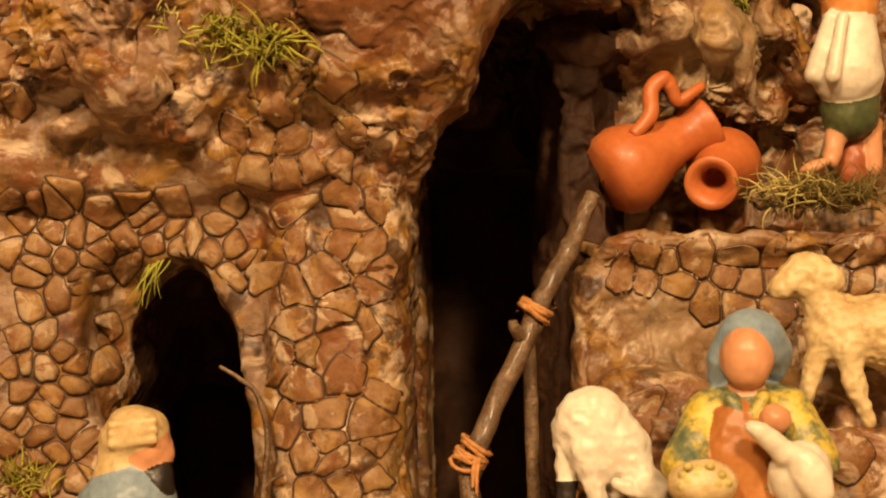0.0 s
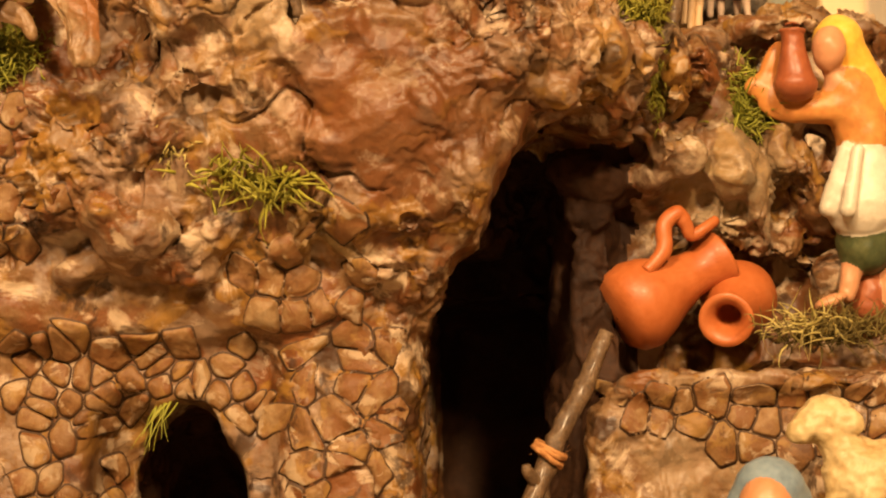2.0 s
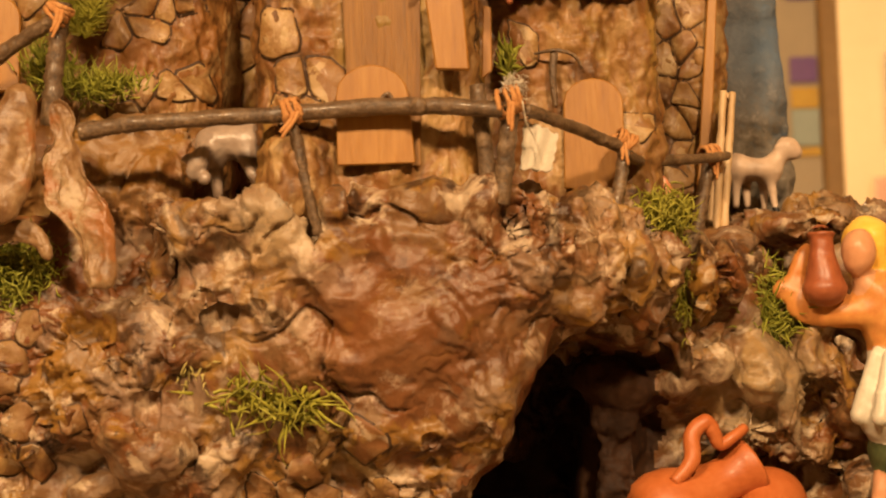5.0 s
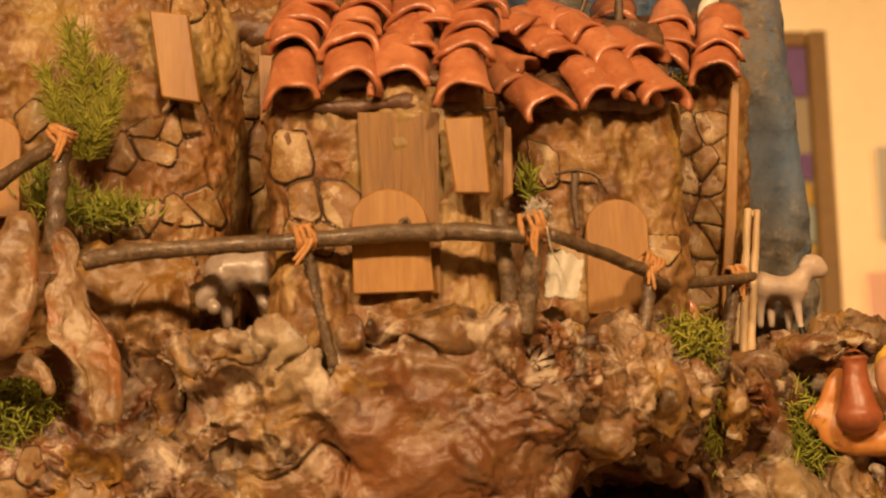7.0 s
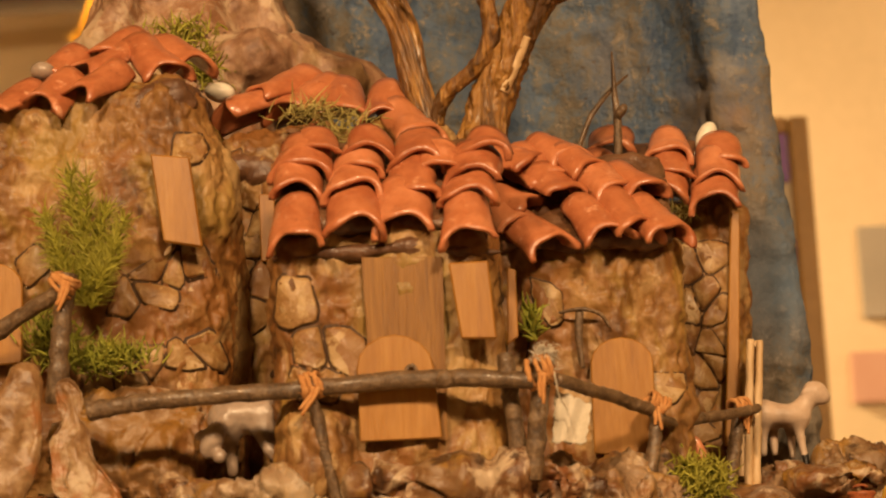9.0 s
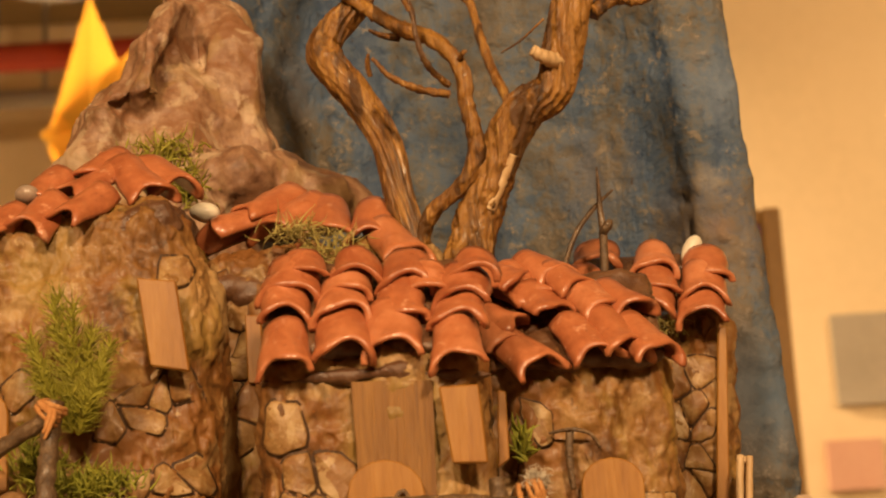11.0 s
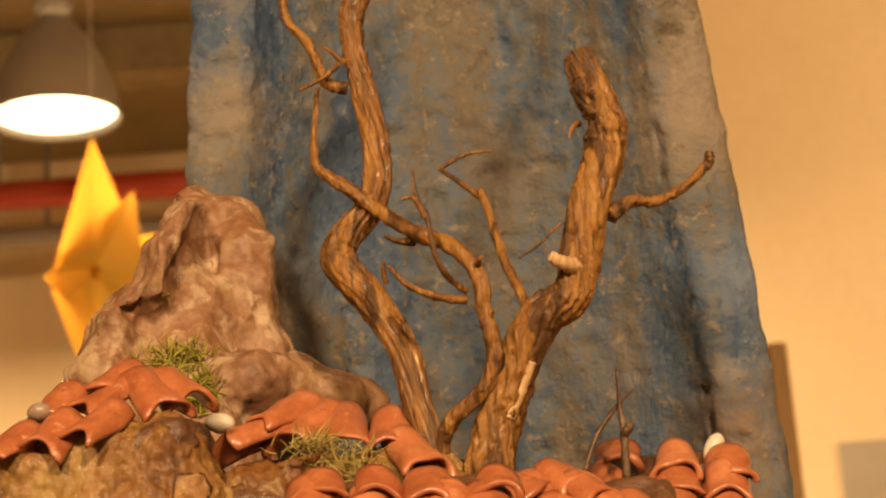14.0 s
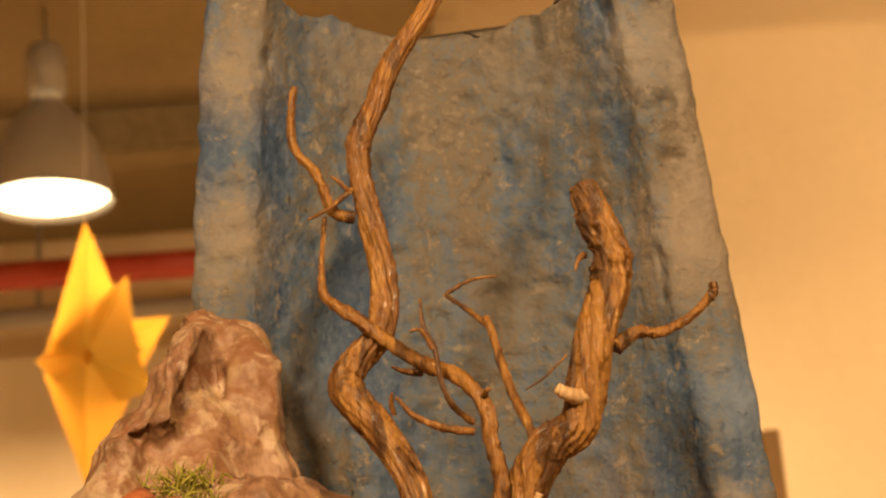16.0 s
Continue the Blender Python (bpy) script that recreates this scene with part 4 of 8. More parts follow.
R.ball((-0.0030, -0.0380, 0.1736), (0.0107, 0.0120, 0.0092), (0, 20, 0), k=0.0018)
R.ball((0.0059, -0.0500, 0.1801), (0.0051, 0.0080, 0.0045), (0, 0, 0), k=0.0018)
# waxy folds beside the jugs
R.ball((0.0711, -0.0100, 0.2126), (0.0099, 0.0120, 0.0039), (0, -60, 0), k=0.0016)
R.ball((0.0775, -0.0100, 0.2100), (0.0055, 0.0120, 0.0128), (0, -10, 0), k=0.0016)
R.ball((0.0862, -0.0020, 0.2040), (0.0065, 0.0120, 0.0098), (0, 15, 0), k=0.0016)
R.ball((0.0828, -0.0180, 0.2251), (0.0057, 0.0120, 0.0142), (0, 0, 0), k=0.0016)
R.ball((0.0904, -0.0080, 0.2279), (0.0045, 0.0120, 0.0097), (0, -10, 0), k=0.0016)
R.ball((0.0765, 0.0020, 0.1980), (0.0074, 0.0120, 0.0082), (0, 20, 0), k=0.0016)
R.ball((0.0984, 0.0060, 0.1994), (0.0091, 0.0160, 0.0123), (0, -15, 0), k=0.0016)
R.ball((0.1068, 0.0100, 0.1895), (0.0075, 0.0140, 0.0182), (0, -10, 0), k=0.0016)
R.ball((0.0952, 0.0120, 0.1833), (0.0100, 0.0120, 0.0083), (0, 0, 0), k=0.0016)
R.ball((0.1179, 0.0140, 0.2030), (0.0083, 0.0140, 0.0133), (0, -25, 0), k=0.0016)
R.ball((0.1264, 0.0180, 0.1896), (0.0067, 0.0140, 0.0117), (0, -20, 0), k=0.0016)
R.ball((0.1141, 0.0180, 0.1764), (0.0101, 0.0120, 0.0101), (0, 0, 0), k=0.0016)
R.ball((0.1367, 0.0140, 0.2127), (0.0100, 0.0140, 0.0133), (0, -20, 0), k=0.0016)
R.ball((0.1218, 0.0140, 0.2164), (0.0100, 0.0140, 0.0083), (0, 0, 0), k=0.0016)
R.ball((0.1308, 0.0200, 0.1660), (0.0084, 0.0120, 0.0101), (0, 0, 0), k=0.0016)
R.ball((0.1190, 0.0340, 0.2448), (0.0155, 0.0140, 0.0052), (0, 0, 0), k=0.0016)
# hanging cork brackets
R.ball((-0.0914, -0.0660, 0.2364), (0.022, 0.016, 0.024), k=0.004, cut=True)
# cork sheet behind the fence
R.ball((-0.0745, -0.0400, 0.2585), (0.0170, 0.0075, 0.0150), (0, 4, 0), k=0.004)
R.ball((-0.0655, -0.0410, 0.2520), (0.0120, 0.0075, 0.0120), (0, -10, 0), k=0.004)
R.ball((-0.0845, -0.0430, 0.2520), (0.0100, 0.0080, 0.0150), (0, 0, 0), k=0.004)
R.ball((-0.0745, -0.0440, 0.2455), (0.0130, 0.0080, 0.0080), (0, 0, 0), k=0.004)
# low rocks behind the terrace edge
R.ball((0.1305, 0.0700, 0.2507), (0.0101, 0.0115, 0.0072), (0, 0, 0), k=0.004)
R.ball((0.1496, 0.0750, 0.2490), (0.0144, 0.0115, 0.0086), (0, 0, 0), k=0.004)
R.ball((0.1078, 0.0500, 0.2432), (0.0130, 0.0130, 0.0079), (0, 0, 0), k=0.004)
# openings
R.ball((0.050, -0.02, 0.170), (0.024, 0.088, 0.040), k=0.005, cut=True)
R.block((0.0105, -0.09, 0.014), (0.053, 0.118, 0.164), 0.013, k=0.004, cut=True)
R.ball((0.032, -0.03, 0.158), (0.0205, 0.09, 0.0165), k=0.003, cut=True)
R.ball((-0.0720, -0.0340, 0.1112), (0.0125, 0.026, 0.029), (0, -6, 0), k=0.005, cut=True)
R.block((-0.072, 0.0, 0.013), (-0.040, 0.088, 0.095), 0.008, k=0.004, cut=True)
R.ball((-0.0565, -0.02, 0.088), (0.0185, 0.08, 0.046), k=0.004, cut=True)
R.block((-0.0745, -0.05, 0.013), (-0.037, 0.05, 0.100), 0.008, k=0.004, cut=True)
R.ball((-0.0463, -0.0500, 0.2520), (0.011, 0.03, 0.010), k=0.002, cut=True)
R.ball((0.0347, -0.0100, 0.1983), (0.004, 0.02, 0.02), (0, 30, 0), k=0.003, cut=True)

R.ball((-0.0469, -0.0660, 0.2136), (0.0038, 0.0060, 0.0019), (0, 0, 0), k=0.0015, cut=True)
R.ball((-0.0472, -0.0600, 0.1841), (0.0029, 0.0080, 0.0022), (0, 0, 0), k=0.0015, cut=True)
R.ball((-0.0214, -0.0700, 0.2359), (0.0009, 0.0060, 0.0061), (0, -14, 0), k=0.0015, cut=True)
R.ball((0.0307, -0.0740, 0.2384), (0.0013, 0.0080, 0.0075), (0, -32, 0), k=0.0015, cut=True)
R.ball((0.0860, -0.0300, 0.2149), (0.0031, 0.0100, 0.0047), (0, 0, 0), k=0.0015, cut=True)
R.ball((0.0080, -0.0600, 0.1802), (0.0019, 0.0060, 0.0018), (0, 0, 0), k=0.0015, cut=True)
R.ball((0.0157, -0.0740, 0.2366), (0.0007, 0.0040, 0.0043), (0, 20, 0), k=0.0015, cut=True)
R.ball((-0.0057, -0.0720, 0.2271), (0.0072, 0.0030, 0.0007), (0, 10, 0), k=0.0015, cut=True)
R.ball((-0.0369, -0.0740, 0.2290), (0.0072, 0.0040, 0.0007), (0, -14, 0), k=0.0015, cut=True)
R.ball((0.0924, -0.0120, 0.2054), (0.0019, 0.0080, 0.0064), (0, -10, 0), k=0.0015, cut=True)
R.ball((0.0995, -0.0040, 0.1742), (0.0016, 0.0060, 0.0081), (0, 12, 0), k=0.0015, cut=True)
# dark side of the great cave
R.block((0.0455, 0.012, 0.03), (0.082, 0.075, 0.204), 0.008, (0, 2, 0), k=0.004)
R.ball((0.060, 0.004, 0.197), (0.013, 0.012, 0.009), (0, 20, 0), k=0.004)
R.block((0.0475, 0.006, 0.040), (0.0560, 0.03, 0.150), 0.002, (0, 3, 12), k=0.002)
R.block((0.0545, -0.004, 0.130), (0.0680, 0.03, 0.197), 0.003, (0, -4, -8), k=0.002)
R.block((0.0500, 0.014, 0.150), (0.0580, 0.03, 0.188), 0.002, (0, 6, 10), k=0.002)


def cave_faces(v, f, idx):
    """The inside of the two caves takes a dark colour that stands in for shade."""
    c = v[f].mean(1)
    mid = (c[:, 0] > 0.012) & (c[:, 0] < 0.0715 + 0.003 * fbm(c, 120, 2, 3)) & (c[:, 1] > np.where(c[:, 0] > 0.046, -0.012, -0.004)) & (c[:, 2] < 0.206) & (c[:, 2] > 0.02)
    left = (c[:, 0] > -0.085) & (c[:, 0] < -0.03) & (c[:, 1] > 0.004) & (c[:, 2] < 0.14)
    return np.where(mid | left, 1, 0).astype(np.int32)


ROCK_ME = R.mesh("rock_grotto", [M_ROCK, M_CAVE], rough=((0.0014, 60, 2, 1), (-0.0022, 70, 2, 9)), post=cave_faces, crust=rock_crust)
grotto = tagged(part("rock_grotto", ROCK_ME, None, None), "varnished brown cork and plaster rock with two caves and a terrace", "rock")
ROCK_BVH = bvh_of(ROCK_ME)


# ---- cork slabs hung on the rock ----
def cork_slab(beads, seed, holes=(), deep=0.0030):
    """A hanging slab of cork, pulled long and smooth, from beads (centre, half width, half height, lean)."""
    cs = np.array([q[0] for q in beads])
    big = max(max(q[1], q[2]) for q in beads) + 0.004
    k = Clay(cs.min(0) - big, cs.max(0) + big, 0.0006)
    for q, rx, rz, lean in beads:
        k.ball(q, (rx, deep, rz), (0, lean, 0), k=0.0026)
    for q, hr in holes:
        k.ball(q, hr, k=0.0012, cut=True)
    off = np.array((seed * 0.37, seed * 0.11, seed * 0.23))
    return wpart("cork_slab", k.mesh("cork_slab", [M_CORK], rough=((0.0008, 120, 2, seed),), crust=lambda p: 1.05 * fold_crust(p + off)), None, grotto, "tan gnarled hanging cork slab")


cork_slab([((-0.0946, -0.0720, 0.2691), 0.0036, 0.0055, -10), ((-0.0959, -0.0730, 0.2599), 0.0062, 0.0110, -8), ((-0.0984, -0.0730, 0.2503), 0.0066, 0.0100, 14), ((-0.1016, -0.0720, 0.2445), 0.0050, 0.0050, 20)], 3, [((-0.0949, -0.0780, 0.2575), (0.0030, 0.0032, 0.0072)), ((-0.0979, -0.0775, 0.2465), (0.0030, 0.0020, 0.0050))])
cork_slab([((-0.0852, -0.0700, 0.2655), 0.0052, 0.0080, -6), ((-0.0843, -0.0720, 0.2546), 0.0070, 0.0090, 6), ((-0.0830, -0.0730, 0.2469), 0.0080, 0.0085, -20), ((-0.0778, -0.0730, 0.2401), 0.0078, 0.0095, -38), ((-0.0761, -0.0720, 0.2305), 0.0064, 0.0090, -8), ((-0.0775, -0.0710, 0.2248), 0.0044, 0.0046, 10)], 5, [((-0.0819, -0.0770, 0.2506), (0.0024, 0.0024, 0.0080)), ((-0.0766, -0.0775, 0.2372), (0.0030, 0.0022, 0.0070)), ((-0.0754, -0.0765, 0.2277), (0.0030, 0.0020, 0.0060))])
cork_slab([((-0.1067, -0.0660, 0.2381), 0.0080, 0.0050, 0), ((-0.0963, -0.0660, 0.2386), 0.0070, 0.0046, 8), ((-0.0910, -0.0660, 0.2347), 0.0028, 0.0046, -20)], 7)


# ---- the great clay tile behind the crib ----
def coppo_mesh():
    """A half-round clay tile on end: hollow to the front, with two flat cut edges."""
    nz, na, ne = 300, 76, 10
    t = np.linspace(0, 1, nz + 1)[:, None]
    c = 0.0205 + 0.0005 * (1 - t)
    w = 0.0812 + 0.040 * (1 - t) ** 0.85
    a = np.linspace(np.pi, 0, na // 2 + 1)[None]
    back = np.stack([c + w * np.cos(a), 0.096 + 0.079 * np.sin(a) + 0 * t, 0.582 * t - 0.009 * t * np.sin(a)], -1)
    a = np.linspace(0, np.pi, na + 1)[None]
    hollow = np.stack([c + (w - 0.0215) * np.cos(a) * (1 - 0.06 * np.sin(a)), 0.0945 + 0.0385 * np.abs(np.sin(a)) ** 1.5 + 0 * t, 0.582 * t - 0.009 * t * np.sin(a)], -1)
    e = np.linspace(0.02, 0.98, ne)[None, :, None]
    sag = np.array((0, 1, 0)) * 0.0022 * (2 * np.abs(e - 0.5)) ** 8
    right = back[:, -1:] * (1 - e) + hollow[:, :1] * e + sag - np.array((0, 0.002, 0))
    left = hollow[:, -1:] * (1 - e) + back[:, :1] * e + sag - np.array((0, 0.002, 0))
    ring = np.concatenate([back, right, hollow, left], 1)
    m = ring.shape[1]
    v = ring.reshape(-1, 3)
    # chipped edges, sandy skin and pits
    v[:, 1] += 0.0014 * fbm(v, 45, 3, 21) + 0.0008 * fbm(v, 190, 3, 33)
    v[:, 0] += 0.0008 * fbm(v, 120, 3, 31)
    front = v[:, 1] < 0.140
    v[:, 1] += front * (0.0011 * np.clip((fbm(v, 260, 2, 83) - 0.34) / 0.15, 0, 1) + 0.0030 * np.clip((fbm(v, 120, 2, 85) - 0.62) / 0.08, 0, 1))
    top = np.clip((v[:, 2] - 0.556) / 0.021, 0, 1)
    v[:, 2] += top * (0.0035 * fbm(v * (1, 1, 0), 60, 3, 41) + 0.0012 * fbm(v * (1, 1, 0), 240, 2, 43))
    i, j = np.meshgrid(np.arange(nz), np.arange(m), indexing="ij")
    p, q = (i * m + j).ravel(), (i * m + (j + 1) % m).ravel()
    faces = np.stack([p, q, q + m, p + m], 1).tolist()
    faces.append(tuple(range(m))[::-1])
    faces.append(tuple(nz * m + k for k in range(m)))
    return np_mesh("roof_tile_backdrop", v, faces, [M_COPPO])


coppo = tagged(part("great_roof_tile", coppo_mesh(), None, None), "large upright clay roof tile washed in blue and grey, standing behind the crib", "roof tile")


# ---- stones set in the rock ----
def clip_cell(poly, p, q):
    """The part of a convex outline that lies nearer to p than to q."""
    mid, d = (p + q) / 2, q - p
    out = []
    for i in range(len(poly)):
        a, b = poly[i], poly[(i + 1) % len(poly)]
        fa, fb = (a - mid) @ d, (b - mid) @ d
        if fa <= 0:
            out.append(a)
        if fa * fb < 0:
            out.append(a + (b - a) * fa / (fa - fb))
    return out


def inside(p, poly):
    hit = False
    for i in range(len(poly)):
        (x0, z0), (x1, z1) = poly[i], poly[i - 1]
        if (z0 > p[1]) != (z1 > p[1]) and p[0] < (x1 - x0) * (p[1] - z0) / (z1 - z0) + x0:
            hit = not hit
    return hit


def cobbles(parent, bvh, mat, regions, size, keep=1.0, gap=0.0007, rise=0.0012, aspect=1.0, seed=1, name="stone", jitter=0.38, round_=1, step=0.006, row=False, cut_at=0.9, flat=0.86):
    """Flat stones fitted to each other, laid on the face of a wall, with dark joints between them."""
    rng = np.random.default_rng(seed)
    for region in regions:
        region = [(p[0], p[2]) for p in region]
        xs, zs = [p[0] for p in region], [p[1] for p in region]
        sx, sz = size * aspect, size
        seeds = {}
        i0, i1 = int(min(xs) / sx) - 3, int(max(xs) / sx) + 3
        j0, j1 = int(min(zs) / sz) - 3, int(max(zs) / sz) + 3
        for i in range(i0, i1):
            for j in range(j0, j1):
                sh = 0.5 * (j % 2)
                seeds[i, j] = np.array(((i + sh + rng.uniform(-jitter, jitter)) * sx, (j + rng.uniform(-jitter, jitter) * (0.4 if row else 1)) * sz))
        for (i, j), p in seeds.items():
            ok = rng.random() < keep
            if not ok or not inside(p, region):
                continue
            w = 1.3 * max(sx, sz)
            poly = [p + np.array(c) for c in ((-w, -w), (w, -w), (w, w), (-w, w))]
            for di in range(-2, 3):
                for dj in range(-2, 3):
                    q = seeds.get((i + di, j + dj))
                    if q is not None and (di or dj) and len(poly) > 2:
                        poly = clip_cell(poly, p, q)
            if len(poly) < 3:
                continue
            c = sum(poly) / len(poly)
            rad = np.mean([np.linalg.norm(v - c) for v in poly])
            small = [c + (v - c) * max(0.3, 1 - gap / max(rad, 1e-5)) for v in poly]
            for _ in range(round_):
                small = [x for a, b in zip(small, small[1:] + small[:1]) for x in (a * cut_at + b * (1 - cut_at), a * (1 - cut_at) + b * cut_at)]
            if round_ == 1:
                small = [x for a, b in zip(small, small[1:] + small[:1]) for x in (a, (a + b) / 2)]
            at = np.array([(v[0], 0.0, v[1]) for v in small])
            bent = np.stack([lattice_noise(at, 150, 3), lattice_noise(at, 150, 8)], 1) + 0.5 * np.stack([lattice_noise(at, 380, 4), lattice_noise(at, 380, 9)], 1)
            small = [v + 0.10 * size * w for v, w in zip(small, bent)]
            hits = [bvh.ray_cast(Vector((v[0], -0.3, v[1])), Vector((0, 1, 0))) for v in small]
            hc = bvh.ray_cast(Vector((c[0], -0.3, c[1])), Vector((0, 1, 0)))
            if hc[0] is None or any(h[0] is None for h in hits) or max(abs(h[0].y - hc[0].y) for h in hits) > step:
                continue
            nrm = (hc[1] + Vector((0, -0.6, 0))).normalized()
            lift = rise * rng.uniform(0.6, 1.4)
            n = len(small)
            tilt = Vector(rng.normal(0, 0.07, 3))
            wide = [c + (v - c) * (1 + 1.1 * gap / max(rad, 1e-5)) for v in small]
            far = [bvh.ray_cast(Vector((v[0], -0.3, v[1])), Vector((0, 1, 0))) for v in wide]
            skirt = [(w[0] if w[0] is not None and abs(w[0].y - hc[0].y) < 1.5 * step else h[0]) for w, h in zip(far, hits)]
            out = [p - nrm * 0.0009 for p in skirt]
            joint = [p + nrm * 0.00022 for p in skirt]
            base = [h[0] + nrm * 0.00008 for h in hits]
            mid = [h[0] + nrm * lift * 0.6 for h in hits]
            topc = hc[0] + nrm * lift
            top = [hc[0].lerp(h[0], flat) + nrm * (lift + tilt.dot(h[0] - hc[0])) for h in hits]
            verts = [tuple(v) for v in out + joint + base + mid + top] + [tuple(topc + nrm * lift * 0.12)]
            faces, slots = [], []
            for a in range(n):
                b = (a + 1) % n
                for r in range(4):
                    faces.append((r * n + a, r * n + b, r * n + n + b, r * n + n + a))
                    slots.append(1 if r < 2 else 0)
                faces.append((4 * n + a, 4 * n + b, 5 * n))
                slots.append(0)
            me2 = np_mesh(name, verts, faces, [mat, M_MORTAR], slots)
            bm = bmesh.new()
            bm.from_mesh(me2)
            bmesh.ops.recalc_face_normals(bm, faces=bm.faces[:])
            bm.to_mesh(me2)
            bm.free()
            wpart(name, me2, None, parent)


# ---- houses ----
def tile_mesh(k):
    rng = np.random.default_rng(90 + k)
    L, na, nl, th = 0.0185, 18, 8, 0.0019
    outer, inner = [], []
    for i in range(nl + 1):
        t = i / nl
        r = 0.0074 - 0.0011 * t + rng.normal(0, 0.00012)
        for j in range(na + 1):
            a = math.pi * (-0.04 + 1.08 * j / na)
            # the corners of the lip reach a little beyond its crown
            wav = (0.0014 * math.sin(a) ** 2 + 0.0007 * math.sin(j * 0.7 + k * 2.1)) * max(0, 1 - 1.6 * t)
            rr = r * (1 + 0.05 * math.sin(2 * a + k))
            squash = 0.74 + 0.08 * math.sin(k * 1.7) + 0.18 * t
            y = L * t + wav
            flare = 1 + 0.10 * max(0, 1 - 2.5 * t) * abs(math.cos(a)) ** 4
            edge = 0.8 if i == 0 else 1.0
            outer.append((rr * math.cos(a) * flare, y, rr * math.sin(a) * squash))
            inner.append(((rr - th * edge) * math.cos(a) * flare, y + 0.0001, (rr - th * edge) * math.sin(a) * squash))
    verts = np.array(outer + inner)
    n_half = len(outer)
    bend = (rng.uniform(-0.5, 0.5), rng.uniform(-0.25, 0.25))
    t = verts[:, 1] / L
    ca, sa = np.cos(bend[0] * (t - 0.5)), np.sin(bend[0] * (t - 0.5))
    verts[:, 0], verts[:, 2] = verts[:, 0] * ca - verts[:, 2] * sa + 0.003 * bend[1] * (t - 0.5) ** 2, verts[:, 0] * sa + verts[:, 2] * ca
    drift = np.stack([fbm(np.concatenate([verts[:n_half]] * 2) + 0.05 * k, 85, 2, 60 + k + s) for s in range(3)], 1)
    verts += 0.0011 * drift
    n, m, faces = len(outer), na + 1, []
    for i in range(nl):
        for j in range(na):
            a = i * m + j
            faces.append((a, a + m, a + m + 1, a + 1))
            faces.append((n + a, n + a + 1, n + a + m + 1, n + a + m))
    for j in range(na):
        faces.append((j, j + 1, n + j + 1, n + j))
        a = nl * m + j
        faces.append((a + 1, a, n + a, n + a + 1))
    for i in range(nl):
        a = i * m
        faces.append((a + m, a, n + a, n + a + m))
        b = i * m + na
        faces.append((b, b + m, n + b + m, n + b))
    return np_mesh("roof_tile", verts, faces, [M_TILE])


TILES = [tile_mesh(k) for k in range(9)]


def lay_tile(parent, lip, tail, k, width=1.0, roll=0.0):
    lip, tail = Vector(lip), Vector(tail)
    y = (tail - lip).normalized()
    x = y.cross(Vector((0, 0, 1))).normalized()
    z = x.cross(y)
    m = Matrix((x, y, z)).transposed().to_4x4()
    ob = new("roof_tile", TILES[k % len(TILES)])
    ob.parent = parent
    long = (tail - lip).length / 0.0185
    ob.matrix_basis = Matrix.Translation(lip) @ m @ pose(0, 0, 0, 0, roll, 0) @ Matrix.Diagonal((width, long, width, 1))
    ob.matrix_parent_inverse = world_of(parent).inverted()
    return ob


def plank(parent, name, mat, pts, thick, label="", arched=False):
    """A thin board: four corners on the wall (lower left, lower right, upper right, upper left), rising towards the viewer."""
    p = [Vector(q) for q in pts]
    if arched:
        a, b, c, d = p
        out = [a, b]
        for i in range(9):
            t = math.pi * i / 8
            u = 0.5 + 0.5 * math.cos(t)
            base = d.lerp(c, u)
            out.append(base + (d - a).normalized() * math.sin(t) * (b - a).length * 0.42)
        p = out
    nrm = Vector((0, -1, 0))
    bm = bmesh.new()
    back = [bm.verts.new(q) for q in p]
    fr = [bm.verts.new(q + nrm * thick) for q in p]
    bm.faces.new(back)
    bm.faces.new(fr[::-1])
    for i in range(len(p)):
        j = (i + 1) % len(p)
        bm.faces.new((back[j], back[i], fr[i], fr[j]))
    bmesh.ops.recalc_face_normals(bm, faces=bm.faces[:])
    bmesh.ops.bevel(bm, geom=bm.edges[:], offset=thick * 0.18, segments=1, affect="EDGES")
    return wpart(name, bm, mat, parent, label)


def house(label, base, walls, low, high, seed, rough=((0.0016, 110, 2, 2), (-0.0012, 220, 2, 6))):
    h = thing("cork_house", base, label, "model house", "cork houses")
    c = Clay(low, high, 0.0012)
    for lo, hi, r, turn in walls:
        c.block(lo, hi, r, turn, k=0.003)
    me = c.mesh("wall", [M_BARKWALL, M_MORTAR], rough=tuple((a, f, o, s + seed) for a, f, o, s in rough), crust=bark_crust)
    return h, wpart("wall", me, None, h), me


# front house
hA, hA_wall, hA_me = house("small cork-bark house with wooden door, shutter and clay tile roof", (-0.007, -0.035, 0.243),
                           [((-0.0365, -0.063, 0.236), (0.0215, 0.02, 0.3085), 0.008, (0, 0, 0)),
                            ((-0.034, -0.068, 0.238), (-0.016, -0.05, 0.262), 0.006, (0, 0, 0))], (-0.05, -0.085, 0.225), (0.035, 0.035, 0.32), 1)
plank(hA, "board", M_BOARD, ((-0.0112, -0.0635, 0.2529), (0.0070, -0.0635, 0.2522), (0.0079, -0.0635, 0.2981), (-0.0124, -0.0635, 0.2989)), 0.0006, "wide split-wood facing board")
doorA = plank(hA, "door", M_WOOD, ((-0.0144, -0.0660, 0.2524), (0.0057, -0.0660, 0.2524), (0.0045, -0.0660, 0.2697), (-0.0145, -0.0660, 0.2704)), 0.0016, "arched pale wooden door", True)
